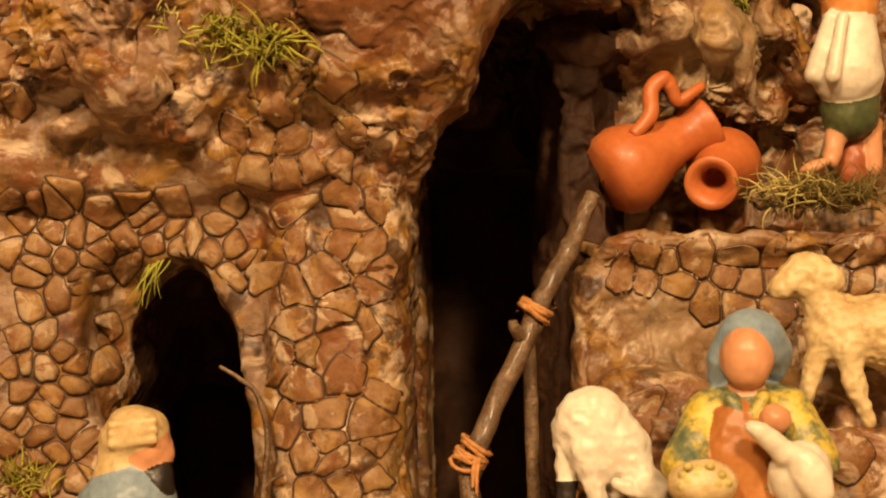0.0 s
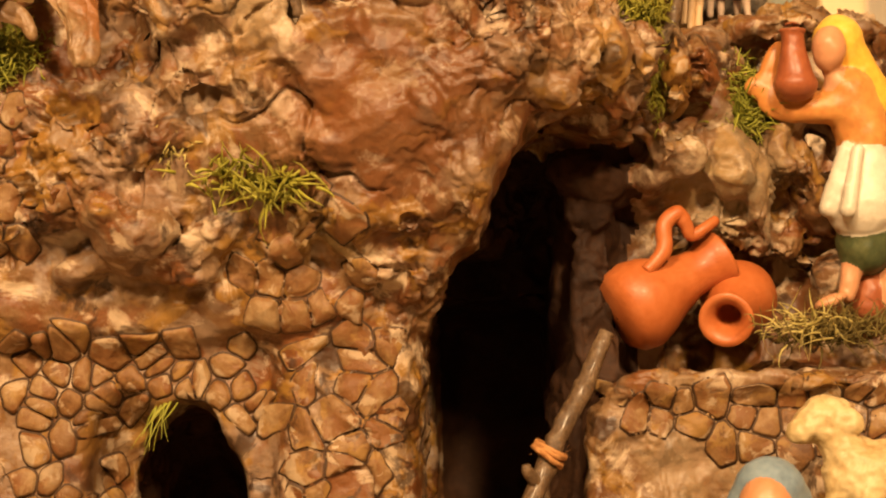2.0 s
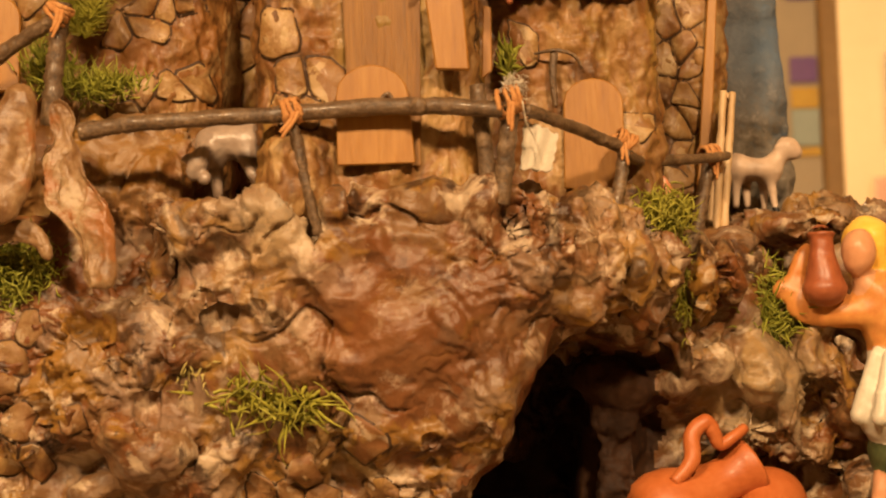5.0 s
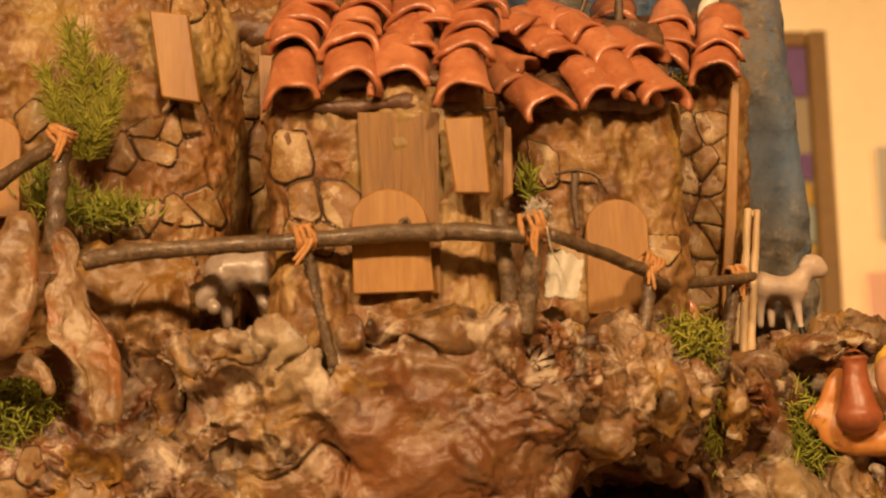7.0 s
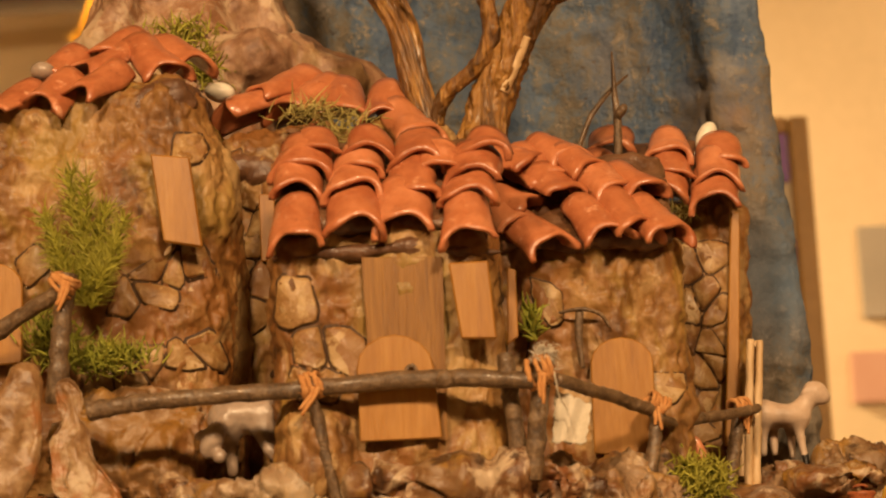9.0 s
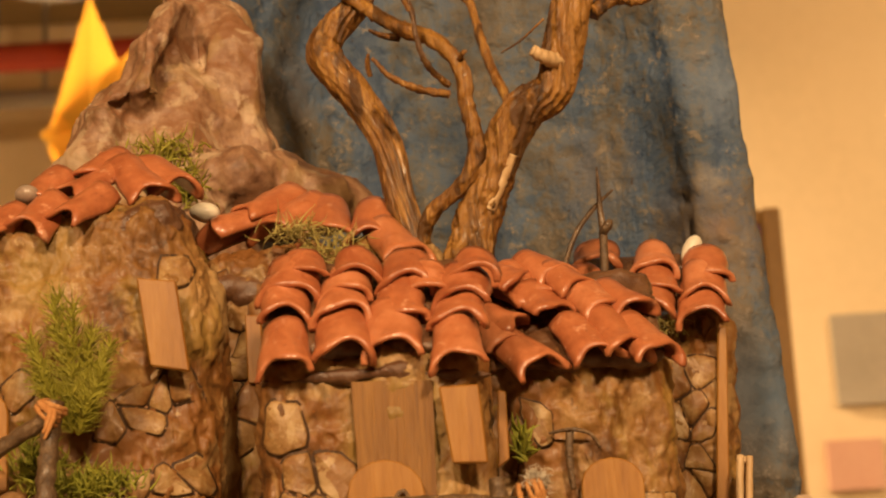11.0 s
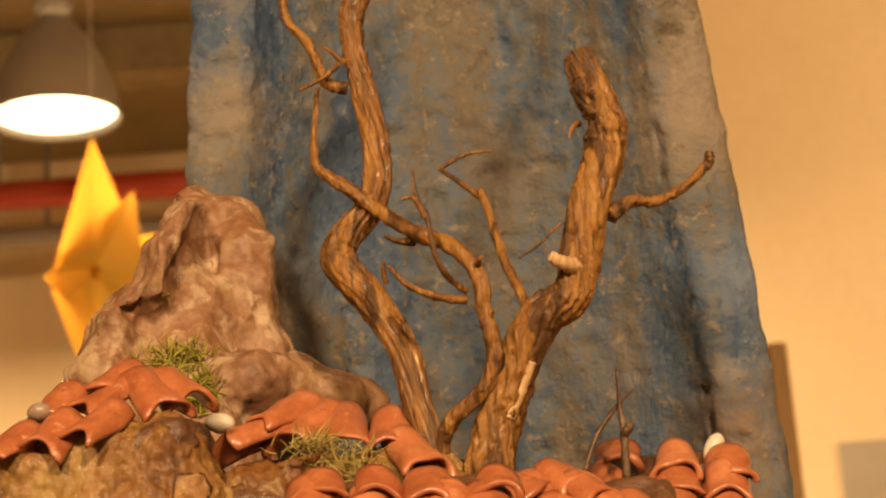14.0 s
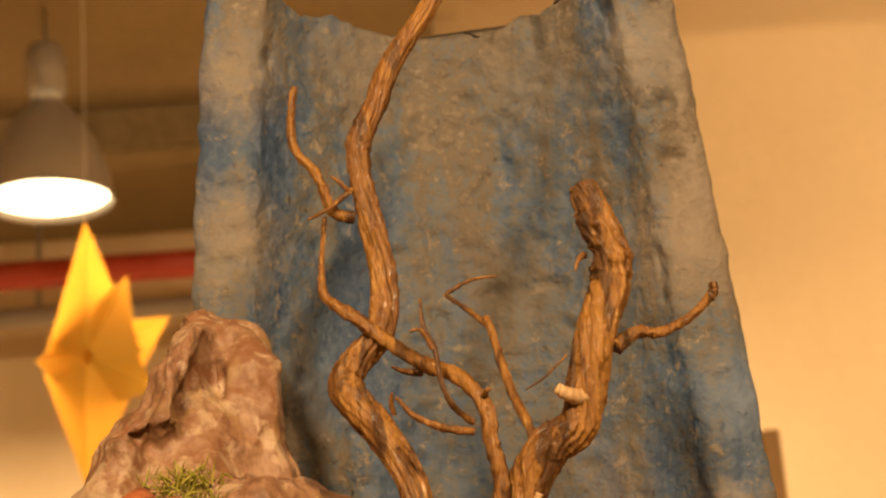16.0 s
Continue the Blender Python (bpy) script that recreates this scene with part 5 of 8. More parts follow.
wpart("door_handle", stick("door_handle", [(-0.0024, -0.0676, 0.2669), (-0.0026, -0.0690, 0.2690), (-0.0009, -0.0692, 0.2704), (0.0003, -0.0688, 0.2687), (0.0001, -0.0676, 0.2663)], [0.0005, 0.0006, 0.0005], M_TWIG, sides=6), None, doorA, "bent twig handle")
plank(hA, "shutter", M_WOOD, ((0.0116, -0.0665, 0.2765), (0.0203, -0.0665, 0.2761), (0.0192, -0.0665, 0.2957), (0.0093, -0.0665, 0.2956)), 0.0022, "tilted pale wooden shutter")
plank(hA, "corner_board", M_WOOD, ((0.0232, -0.0500, 0.2768), (0.0262, -0.0500, 0.2789), (0.0264, -0.0500, 0.2961), (0.0243, -0.0500, 0.2967)), 0.0016)
roofA = wpart("roof", Clay((-0.05, -0.08, 0.285), (0.035, 0.045, 0.355), 0.0014).block((-0.0340, -0.0675, 0.3180), (0.0205, -0.0255, 0.3230), 0.002, (44, 0, 0)).rod((-0.0344, -0.0625, 0.3000), (-0.0041, -0.0625, 0.3009), 0.0014, 0.0018).rod((-0.0041, -0.0625, 0.3009), (0.0217, -0.0625, 0.2989), 0.0018, 0.0014).mesh("roof", [M_GLUE], rough=((0.0013, 160, 2, 3), (0.0006, 420, 2, 5))), None, hA, "dark glued roof bed")
for k, (lip, tail) in enumerate([
        ((-0.0284, -0.0711, 0.2999), (-0.0292, -0.0561, 0.3137)), ((-0.0132, -0.0681, 0.3028), (-0.0140, -0.0531, 0.3166)), ((-0.0012, -0.0673, 0.3036), (-0.0006, -0.0521, 0.3175)), ((0.0141, -0.0720, 0.2991), (0.0148, -0.0569, 0.3129)),
        ((-0.0286, -0.0579, 0.3148), (-0.0285, -0.0448, 0.3267)), ((-0.0139, -0.0588, 0.3140), (-0.0136, -0.0457, 0.3258)), ((0.0004, -0.0600, 0.3128), (0.0012, -0.0469, 0.3247)), ((0.0150, -0.0629, 0.3101), (0.0159, -0.0498, 0.3219)),
        ((-0.0275, -0.0519, 0.3227), (-0.0263, -0.0410, 0.3325)), ((-0.0134, -0.0538, 0.3208), (-0.0122, -0.0428, 0.3306)), ((0.0027, -0.0518, 0.3228), (0.0038, -0.0407, 0.3325)), ((0.0167, -0.0576, 0.3171), (0.0182, -0.0467, 0.3270)),
        ((-0.0244, -0.0486, 0.3274), (-0.0236, -0.0401, 0.3348)), ((-0.0102, -0.0503, 0.3258), (-0.0092, -0.0418, 0.3331)), ((0.0197, -0.0529, 0.3233), (0.0213, -0.0445, 0.3306)), ((0.0068, -0.0546, 0.3208), (0.0080, -0.0461, 0.3281))]):
    lay_tile(roofA, lip, tail, k, 0.98 + 0.1 * ((k * 7) % 3 - 1) * 0.5, ((k * 13) % 7 - 3) * 2.0)

# second house
hB, hB_wall, hB_me = house("cork-bark house with tall arched wooden door and skewed tile roof", (0.048, 0.0, 0.243),
                           [((0.020, -0.022, 0.236), (0.0725, 0.05, 0.313), 0.006, (0, 0, 0))], (0.008, -0.04, 0.225), (0.085, 0.06, 0.325), 5)
plank(hB, "door", M_WOOD, ((0.0452, -0.0235, 0.2505), (0.0619, -0.0235, 0.2489), (0.0623, -0.0235, 0.2738), (0.0457, -0.0235, 0.2744)), 0.0016, "tall arched pale wooden door", True)
roofB = wpart("roof", Clay((0.0, -0.05, 0.285), (0.1, 0.075, 0.36), 0.0014).block((0.0225, -0.0311, 0.3188), (0.0710, 0.0149, 0.3238), 0.002, (42, 0, 0)).mesh("roof", [M_GLUE], rough=((0.0013, 160, 2, 3), (0.0006, 420, 2, 5))), None, hB, "dark glued roof bed")
for k, (lip, tail) in enumerate([
        ((0.0379, -0.0316, 0.3032), (0.0280, -0.0179, 0.3147)), ((0.0524, -0.0306, 0.3055), (0.0454, -0.0160, 0.3181)), ((0.0607, -0.0302, 0.3059), (0.0548, -0.0154, 0.3187)), ((0.0686, -0.0303, 0.3043), (0.0618, -0.0156, 0.3168)),
        ((0.0332, -0.0198, 0.3178), (0.0181, -0.0124, 0.3230)), ((0.0432, -0.0193, 0.3188), (0.0362, -0.0069, 0.3293)), ((0.0577, -0.0170, 0.3203), (0.0486, -0.0054, 0.3298)), ((0.0646, -0.0169, 0.3194), (0.0554, -0.0053, 0.3289)),
        ((0.0351, -0.0084, 0.3300), (0.0247, -0.0002, 0.3366)), ((0.0456, -0.0059, 0.3328), (0.0363, 0.0031, 0.3400)), ((0.0502, -0.0109, 0.3278), (0.0415, -0.0016, 0.3353)),
        ((0.0292, -0.0255, 0.3092), (0.0233, -0.0116, 0.3207)), ((0.0271, -0.0108, 0.3269), (0.0199, 0.0030, 0.3378)), ((0.0395, -0.0124, 0.3260), (0.0308, 0.0007, 0.3367))]):
    lay_tile(roofB, lip, tail, k + 2, 1.0, ((k * 11) % 7 - 3) * 2.5)

wpart("twig", stick("twig", [(0.0379, -0.0245, 0.2885), (0.0435, -0.0265, 0.2889), (0.0487, -0.0255, 0.2876), (0.0513, -0.0245, 0.2840)], [0.0004, 0.0006, 0.0006, 0.0004], M_TWIG, n=24, sides=6, seed=44, wander=0.0004), None, hB, "dark bent twig stuck over the door")
wpart("twig", stick("twig", [(0.0436, -0.0255, 0.2884), (0.0430, -0.0258, 0.2823), (0.0435, -0.0250, 0.2732)], [0.0012, 0.0011, 0.0008], M_TWIG, n=16, sides=7, seed=45), None, hB)

# tower house
hC, hC_wall, hC_me = house("narrow cork tower house with plank edge and tile roof", (0.085, 0.07, 0.243),
                           [((0.058, 0.046, 0.236), (0.0985, 0.10, 0.334), 0.008, (0, 0, 0))], (0.045, 0.03, 0.225), (0.115, 0.115, 0.35), 9)
plank(hC, "edge_board", M_WOOD, ((0.0879, 0.0440, 0.2566), (0.0921, 0.0440, 0.2565), (0.0974, 0.0440, 0.3268), (0.0946, 0.0440, 0.3269)), 0.002, "narrow pale edge board")
roofC = wpart("roof", Clay((0.04, 0.03, 0.31), (0.12, 0.11, 0.37), 0.0014).block((0.0570, 0.0407, 0.3419), (0.0975, 0.0707, 0.3469), 0.002, (44, 0, 0)).mesh("roof", [M_GLUE], rough=((0.0013, 160, 2, 3), (0.0006, 420, 2, 5))), None, hC, "dark glued roof bed")
for k, (lip, tail) in enumerate([
        ((0.0737, 0.0357, 0.3283), (0.0762, 0.0508, 0.3419)), ((0.0893, 0.0335, 0.3260), (0.0916, 0.0485, 0.3398)), ((0.0762, 0.0412, 0.3357), (0.0782, 0.0542, 0.3474)), ((0.0909, 0.0384, 0.3330), (0.0931, 0.0514, 0.3447)),
        ((0.0775, 0.0471, 0.3434), (0.0792, 0.0580, 0.3532)), ((0.0923, 0.0438, 0.3402), (0.0942, 0.0547, 0.3500)), ((0.0601, 0.0528, 0.3477), (0.0612, 0.0612, 0.3552)), ((0.0552, 0.0465, 0.3396), (0.0564, 0.0549, 0.3471))]):
    lay_tile(roofC, lip, tail, k + 1, 1.02, ((k * 5) % 7 - 3) * 2.0)

# round house on the left
hD, hD_wall, hD_me = house("bulging cork-bark house with tilted wooden shutter and tile roof", (-0.085, 0.0, 0.243),
                           [((-0.14, -0.034, 0.236), (-0.0475, 0.06, 0.352), 0.022, (0, 0, 0)), ((-0.135, -0.032, 0.33), (-0.056, 0.04, 0.357), 0.012, (0, -7, 0))], (-0.155, -0.05, 0.225), (-0.035, 0.075, 0.37), 13)
plank(hD, "shutter", M_WOOD, ((-0.0654, -0.0365, 0.3106), (-0.0551, -0.0365, 0.3085), (-0.0580, -0.0365, 0.3330), (-0.0684, -0.0365, 0.3344)), 0.0024, "tilted pale wooden shutter")
plank(hD, "door", M_WOOD, ((-0.1177, -0.0370, 0.2799), (-0.1031, -0.0370, 0.2801), (-0.1027, -0.0370, 0.3006), (-0.1177, -0.0370, 0.3012)), 0.0018, "arched pale wooden door", True)
roofD = wpart("roof", Clay((-0.15, -0.045, 0.33), (-0.04, 0.06, 0.39), 0.0014).block((-0.132, -0.03, 0.344), (-0.058, 0.04, 0.356), 0.005, (10, -14, 0)).mesh("roof", [M_GLUE], rough=((0.0013, 160, 2, 3), (0.0006, 420, 2, 5))), None, hD, "dark glued roof bed")
for k, (lip, tail) in enumerate([((-0.1111, -0.0340, 0.3453), (-0.1016, -0.0200, 0.3575)), ((-0.0990, -0.0340, 0.3476), (-0.0907, -0.0200, 0.3592)), ((-0.0892, -0.0340, 0.3493), (-0.0782, -0.0200, 0.3613)), ((-0.1015, -0.0200, 0.3591), (-0.0929, -0.0060, 0.3703)), ((-0.0907, -0.0200, 0.3600), (-0.0785, -0.0060, 0.3710)),
                                 ((-0.0856, -0.0120, 0.3674), (-0.0775, 0.0040, 0.3779)), ((-0.0651, -0.0200, 0.3592), (-0.0766, -0.0060, 0.3734)), ((-0.0590, -0.0140, 0.3617), (-0.0694, 0.0000, 0.3738))]):
    lay_tile(roofD, lip, tail, k + 3, 0.95, ((k * 5) % 7 - 3) * 3.0)

# house behind
hE, hE_wall, hE_me = house("cork-bark house wedged behind with mossy tile roof", (-0.03, 0.03, 0.243),
                           [((-0.056, -0.004, 0.236), (0.016, 0.06, 0.350), 0.010, (0, 0, 0))], (-0.07, -0.02, 0.225), (0.03, 0.075, 0.36), 17)
plank(hE, "shutter", M_WOOD, ((-0.0427, -0.0055, 0.3099), (-0.0380, -0.0055, 0.3096), (-0.0385, -0.0055, 0.3288), (-0.0429, -0.0055, 0.3291)), 0.0018)
roofE = wpart("roof", Clay((-0.07, -0.02, 0.33), (0.03, 0.08, 0.39), 0.0014).block((-0.056, -0.006, 0.338), (0.016, 0.05, 0.349), 0.005, (20, 4, 0)).mesh("roof", [M_GLUE], rough=((0.0013, 160, 2, 3), (0.0006, 420, 2, 5))), None, hE, "dark glued roof bed")
for k, (lip, tail) in enumerate([
        ((-0.0534, 0.0046, 0.3523), (-0.0343, 0.0163, 0.3610)), ((-0.0443, 0.0087, 0.3584), (-0.0285, 0.0232, 0.3693)), ((-0.0202, -0.0001, 0.3496), (-0.0193, 0.0190, 0.3641)), ((-0.0074, -0.0051, 0.3457), (-0.0045, 0.0140, 0.3600)),
        ((0.0037, -0.0145, 0.3383), (-0.0039, 0.0037, 0.3520)), ((-0.0377, 0.0042, 0.3534), (-0.0223, 0.0189, 0.3644))]):
    lay_tile(roofE, lip, tail, k + 1, 1.05, ((k * 5) % 7 - 3) * 3.0)

# ---- the smooth peak behind the roofs ----
pk = Clay((-0.135, 0.02, 0.23), (0.01, 0.135, 0.475), 0.0014)
pk.rod((-0.0661, 0.0780, 0.4524), (-0.0670, 0.0700, 0.4064), 0.0060, 0.018, k=0.008)
pk.rod((-0.0670, 0.0700, 0.4064), (-0.0704, 0.0600, 0.3580), 0.018, 0.030, k=0.01)
pk.rod((-0.0555, 0.0800, 0.4442), (-0.0505, 0.0750, 0.3974), 0.0095, 0.0145, k=0.006)
pk.rod((-0.0668, 0.0600, 0.4440), (-0.0725, 0.0500, 0.4296), 0.0042, 0.0050, k=0.004)
pk.rod((-0.0725, 0.0500, 0.4296), (-0.0748, 0.0450, 0.4150), 0.0050, 0.0066, k=0.003)
pk.rod((-0.0748, 0.0450, 0.4150), (-0.0885, 0.0440, 0.4050), 0.0030, 0.0040, k=0.003)
pk.rod((-0.0677, 0.0660, 0.4446), (-0.0856, 0.0500, 0.4030), 0.005, 0.009, k=0.006)
pk.rod((-0.0877, 0.0600, 0.4129), (-0.0905, 0.0500, 0.3856), 0.007, 0.012, k=0.006)
pk.ball((-0.0515, 0.0740, 0.4200), (0.0115, 0.0120, 0.0190), k=0.005)
pk.ball((-0.0478, 0.0520, 0.3819), (0.018, 0.018, 0.012), k=0.006)
pk.ball((-0.0304, 0.0600, 0.3778), (0.020, 0.016, 0.013), k=0.006)
pk.ball((-0.0686, 0.0440, 0.4190), (0.0026, 0.011, 0.0070), (0, 12, 0), k=0.003, cut=True)
pk.ball((-0.0796, 0.0400, 0.4038), (0.0075, 0.009, 0.0038), (0, 48, 0), k=0.003, cut=True)
pk.ball((-0.0609, 0.0620, 0.4326), (0.0022, 0.010, 0.0110), (0, -8, 0), k=0.004, cut=True)
peak = tagged(part("rock_peak", pk.mesh("rock_peak", [M_GREYROCK], rough=((0.0030, 40, 2, 4),), crust=peak_crust), None, None),
              "smooth grey-brown rock peak rising behind the clay roofs", "rock")

# ---- the bare tree ----
tree = thing("bare_tree", (0.03, 0.01, 0.30), "bare twisted tree of vine wood with two leaning trunks", "tree")
wpart("trunk", stick("trunk", [(0.0066, 0.0050, 0.3298), (0.0036, 0.0050, 0.3524), (-0.0006, 0.0080, 0.3779), (-0.0090, 0.0120, 0.3962), (-0.0177, 0.0140, 0.4103), (-0.0139, 0.0140, 0.4186), (-0.0070, 0.0140, 0.4276), (-0.0051, 0.0160, 0.4440), (-0.0072, 0.0180, 0.4610), (-0.0099, 0.0180, 0.4777), (-0.0097, 0.0180, 0.4888), (-0.0042, 0.0180, 0.4995), (0.0017, 0.0180, 0.5132), (0.0136, 0.0180, 0.5316), (0.0219, 0.0180, 0.5466), (0.0271, 0.0200, 0.5672)],
                     [0.0042, 0.0040, 0.0041, 0.0045, 0.0050, 0.0042, 0.0042, 0.0038, 0.0036, 0.0032, 0.0036, 0.0034, 0.0033, 0.0028, 0.0022, 0.0012], M_TREE, n=300, sides=60, knob=0.08, ridge=0.32, twist=0.022, seed=3, wander=0.0006), None, tree)
wpart("trunk", stick("trunk", [(0.0195, 0.0000, 0.3396), (0.0249, 0.0000, 0.3560), (0.0312, -0.0030, 0.3706), (0.0382, -0.0060, 0.3833), (0.0469, -0.0080, 0.3892), (0.0513, -0.0090, 0.4027), (0.0549, -0.0090, 0.4157), (0.0600, -0.0080, 0.4292), (0.0616, -0.0080, 0.4394), (0.0583, -0.0070, 0.4495), (0.0556, -0.0060, 0.4611)],
                     [0.0064, 0.0060, 0.0056, 0.0056, 0.0054, 0.0054, 0.0054, 0.0056, 0.0052, 0.0050, 0.0038], M_TREE, n=300, sides=64, knob=0.08, ridge=0.36, twist=0.020, seed=7, wander=0.0006), None, tree)
TREE_LIMBS = [
    ([(0.0062, 0.0040, 0.3456), (0.0102, 0.0000, 0.3557), (0.0194, -0.0040, 0.3631), (0.0246, -0.0060, 0.3727), (0.0228, -0.0060, 0.3859), (0.0209, -0.0060, 0.3975), (0.0149, -0.0040, 0.4069), (0.0040, 0.0000, 0.4131), (-0.0055, 0.0080, 0.4222), (-0.0149, 0.0100, 0.4314), (-0.0229, 0.0120, 0.4388), (-0.0237, 0.0140, 0.4483), (-0.0218, 0.0180, 0.4649)], [0.0019, 0.0021, 0.0023, 0.0023, 0.0021, 0.0021, 0.0022, 0.0021, 0.0018, 0.002, 0.0014, 0.0009, 0.0006]),
    ([(-0.0123, 0.0160, 0.4640), (-0.0189, 0.0140, 0.4663), (-0.0232, 0.0120, 0.4773), (-0.0292, 0.0120, 0.4869), (-0.0294, 0.0120, 0.4989), (-0.0285, 0.0120, 0.5063)], [0.002, 0.0016, 0.0014, 0.0014, 0.0013, 0.001]),
    ([(-0.0263, 0.0080, 0.4621), (-0.0186, 0.0100, 0.4666), (-0.0122, 0.0120, 0.4719)], [0.0004, 0.0007, 0.0009]),
    ([(-0.0129, 0.0120, 0.4705), (-0.0157, 0.0100, 0.4732), (-0.0184, 0.0100, 0.4756)], [0.0008, 0.0007, 0.0003]),
    ([(0.0181, -0.0060, 0.3898), (0.0089, -0.0100, 0.3908), (0.0013, -0.0120, 0.3941), (-0.0038, -0.0120, 0.3998)], [0.0012, 0.0011, 0.0009, 0.0005]),
    ([(0.0178, -0.0060, 0.3925), (0.0118, -0.0120, 0.3966), (0.0087, -0.0140, 0.4045), (0.0082, -0.0140, 0.4128), (0.0060, -0.0140, 0.4196), (0.0055, -0.0140, 0.4277)], [0.001, 0.0009, 0.0008, 0.0008, 0.0007, 0.0003]),
    ([(0.0082, -0.0140, 0.4128), (0.0055, -0.0160, 0.4182), (0.0020, -0.0160, 0.4182)], [0.0007, 0.0006, 0.0003]),
    ([(-0.0047, -0.0080, 0.3957), (-0.0051, -0.0100, 0.3985), (-0.0045, -0.0120, 0.4011)], [0.0008, 0.0008, 0.0004]),
    ([(0.0045, 0.0020, 0.4103), (-0.0002, -0.0020, 0.4100), (-0.0038, -0.0040, 0.4114)], [0.0012, 0.0008, 0.0004]),
    ([(0.0206, -0.0060, 0.3984), (0.0220, -0.0100, 0.4000), (0.0233, -0.0100, 0.4005)], [0.001, 0.0007, 0.0004]),
    ([(0.0602, -0.0080, 0.4109), (0.0672, -0.0060, 0.4154), (0.0739, -0.0040, 0.4155), (0.0816, -0.0030, 0.4189), (0.0876, -0.0020, 0.4236), (0.0912, -0.0020, 0.4274), (0.0913, -0.0020, 0.4302)], [0.0024, 0.0017, 0.0015, 0.0013, 0.0012, 0.0015, 0.0012]),
    ([(0.0531, -0.0120, 0.4378), (0.0511, -0.0150, 0.4352), (0.0498, -0.0160, 0.4316)], [0.001, 0.0007, 0.0003]),
    ([(0.0326, -0.0120, 0.3991), (0.0392, -0.0120, 0.4027), (0.0461, -0.0120, 0.4080)], [0.00025, 0.0003, 0.0003]),
    ([(0.0381, 0.0200, 0.3861), (0.0340, 0.0300, 0.4028), (0.0295, 0.0380, 0.4196), (0.0256, 0.0460, 0.4384)], [0.0016, 0.0015, 0.0014, 0.0011]),
    ([(0.0261, 0.0460, 0.4359), (0.0193, 0.0520, 0.4439), (0.0140, 0.0560, 0.4496)], [0.001, 0.0008, 0.0006]),
    ([(0.0140, 0.0560, 0.4496), (0.0219, 0.0580, 0.4541), (0.0311, 0.0600, 0.4556)], [0.0006, 0.0006, 0.0003]),
    ([(-0.0042, 0.0040, 0.3905), (-0.0012, 0.0000, 0.3859), (0.0009, 0.0000, 0.3816)], [0.0007, 0.0007, 0.0003]),
]
for k, (pts, rad) in enumerate(TREE_LIMBS):
    wpart("branch", stick("branch", pts, rad, M_TREE, n=max(14, 12 * len(pts)), sides=18 if rad[0] > 0.0015 else 8, knob=0.22, ridge=0.34, twist=0.05, seed=20 + k, wander=0.0007), None, tree)
wpart("stub", stick("stub", [(0.0268, -0.0040, 0.3560), (0.0308, -0.0060, 0.3629), (0.0346, -0.0085, 0.3702)], [0.0020, 0.0015, 0.0010], M_STRAWWOOD, n=20, sides=14, knob=0.15, ridge=0.3, seed=47), None, tree, "pale peeled stub")
wpart("stub", stick("stub", [(0.0490, -0.0120, 0.3955), (0.0449, -0.0160, 0.3959), (0.0414, -0.0180, 0.3975)], [0.0024, 0.0019, 0.0014], M_STRAWWOOD, n=20, sides=14, knob=0.15, ridge=0.3, seed=48), None, tree, "pale peeled stub")
shrub = thing("dry_twig", (0.065, 0.03, 0.34), "small forked dry twig stuck between the roofs", "twig")
for k, (pts, rad) in enumerate([([(0.0612, 0.0320, 0.3430), (0.0616, 0.0320, 0.3548), (0.0612, 0.0320, 0.3632), (0.0611, 0.0320, 0.3759)], [0.0014, 0.0013, 0.0009, 0.0003]),
                                ([(0.0491, 0.0320, 0.3456), (0.0534, 0.0320, 0.3562), (0.0602, 0.0340, 0.3646), (0.0662, 0.0360, 0.3697)], [0.0008, 0.0009, 0.0007, 0.0003]),
                                ([(0.0616, 0.0310, 0.3554), (0.0632, 0.0300, 0.3573), (0.0643, 0.0300, 0.3589)], [0.0013, 0.0016, 0.0006])]):
    wpart("stem", stick("stem", pts, rad, M_TWIG, sides=7, seed=50 + k, wander=0.0005), None, shrub)


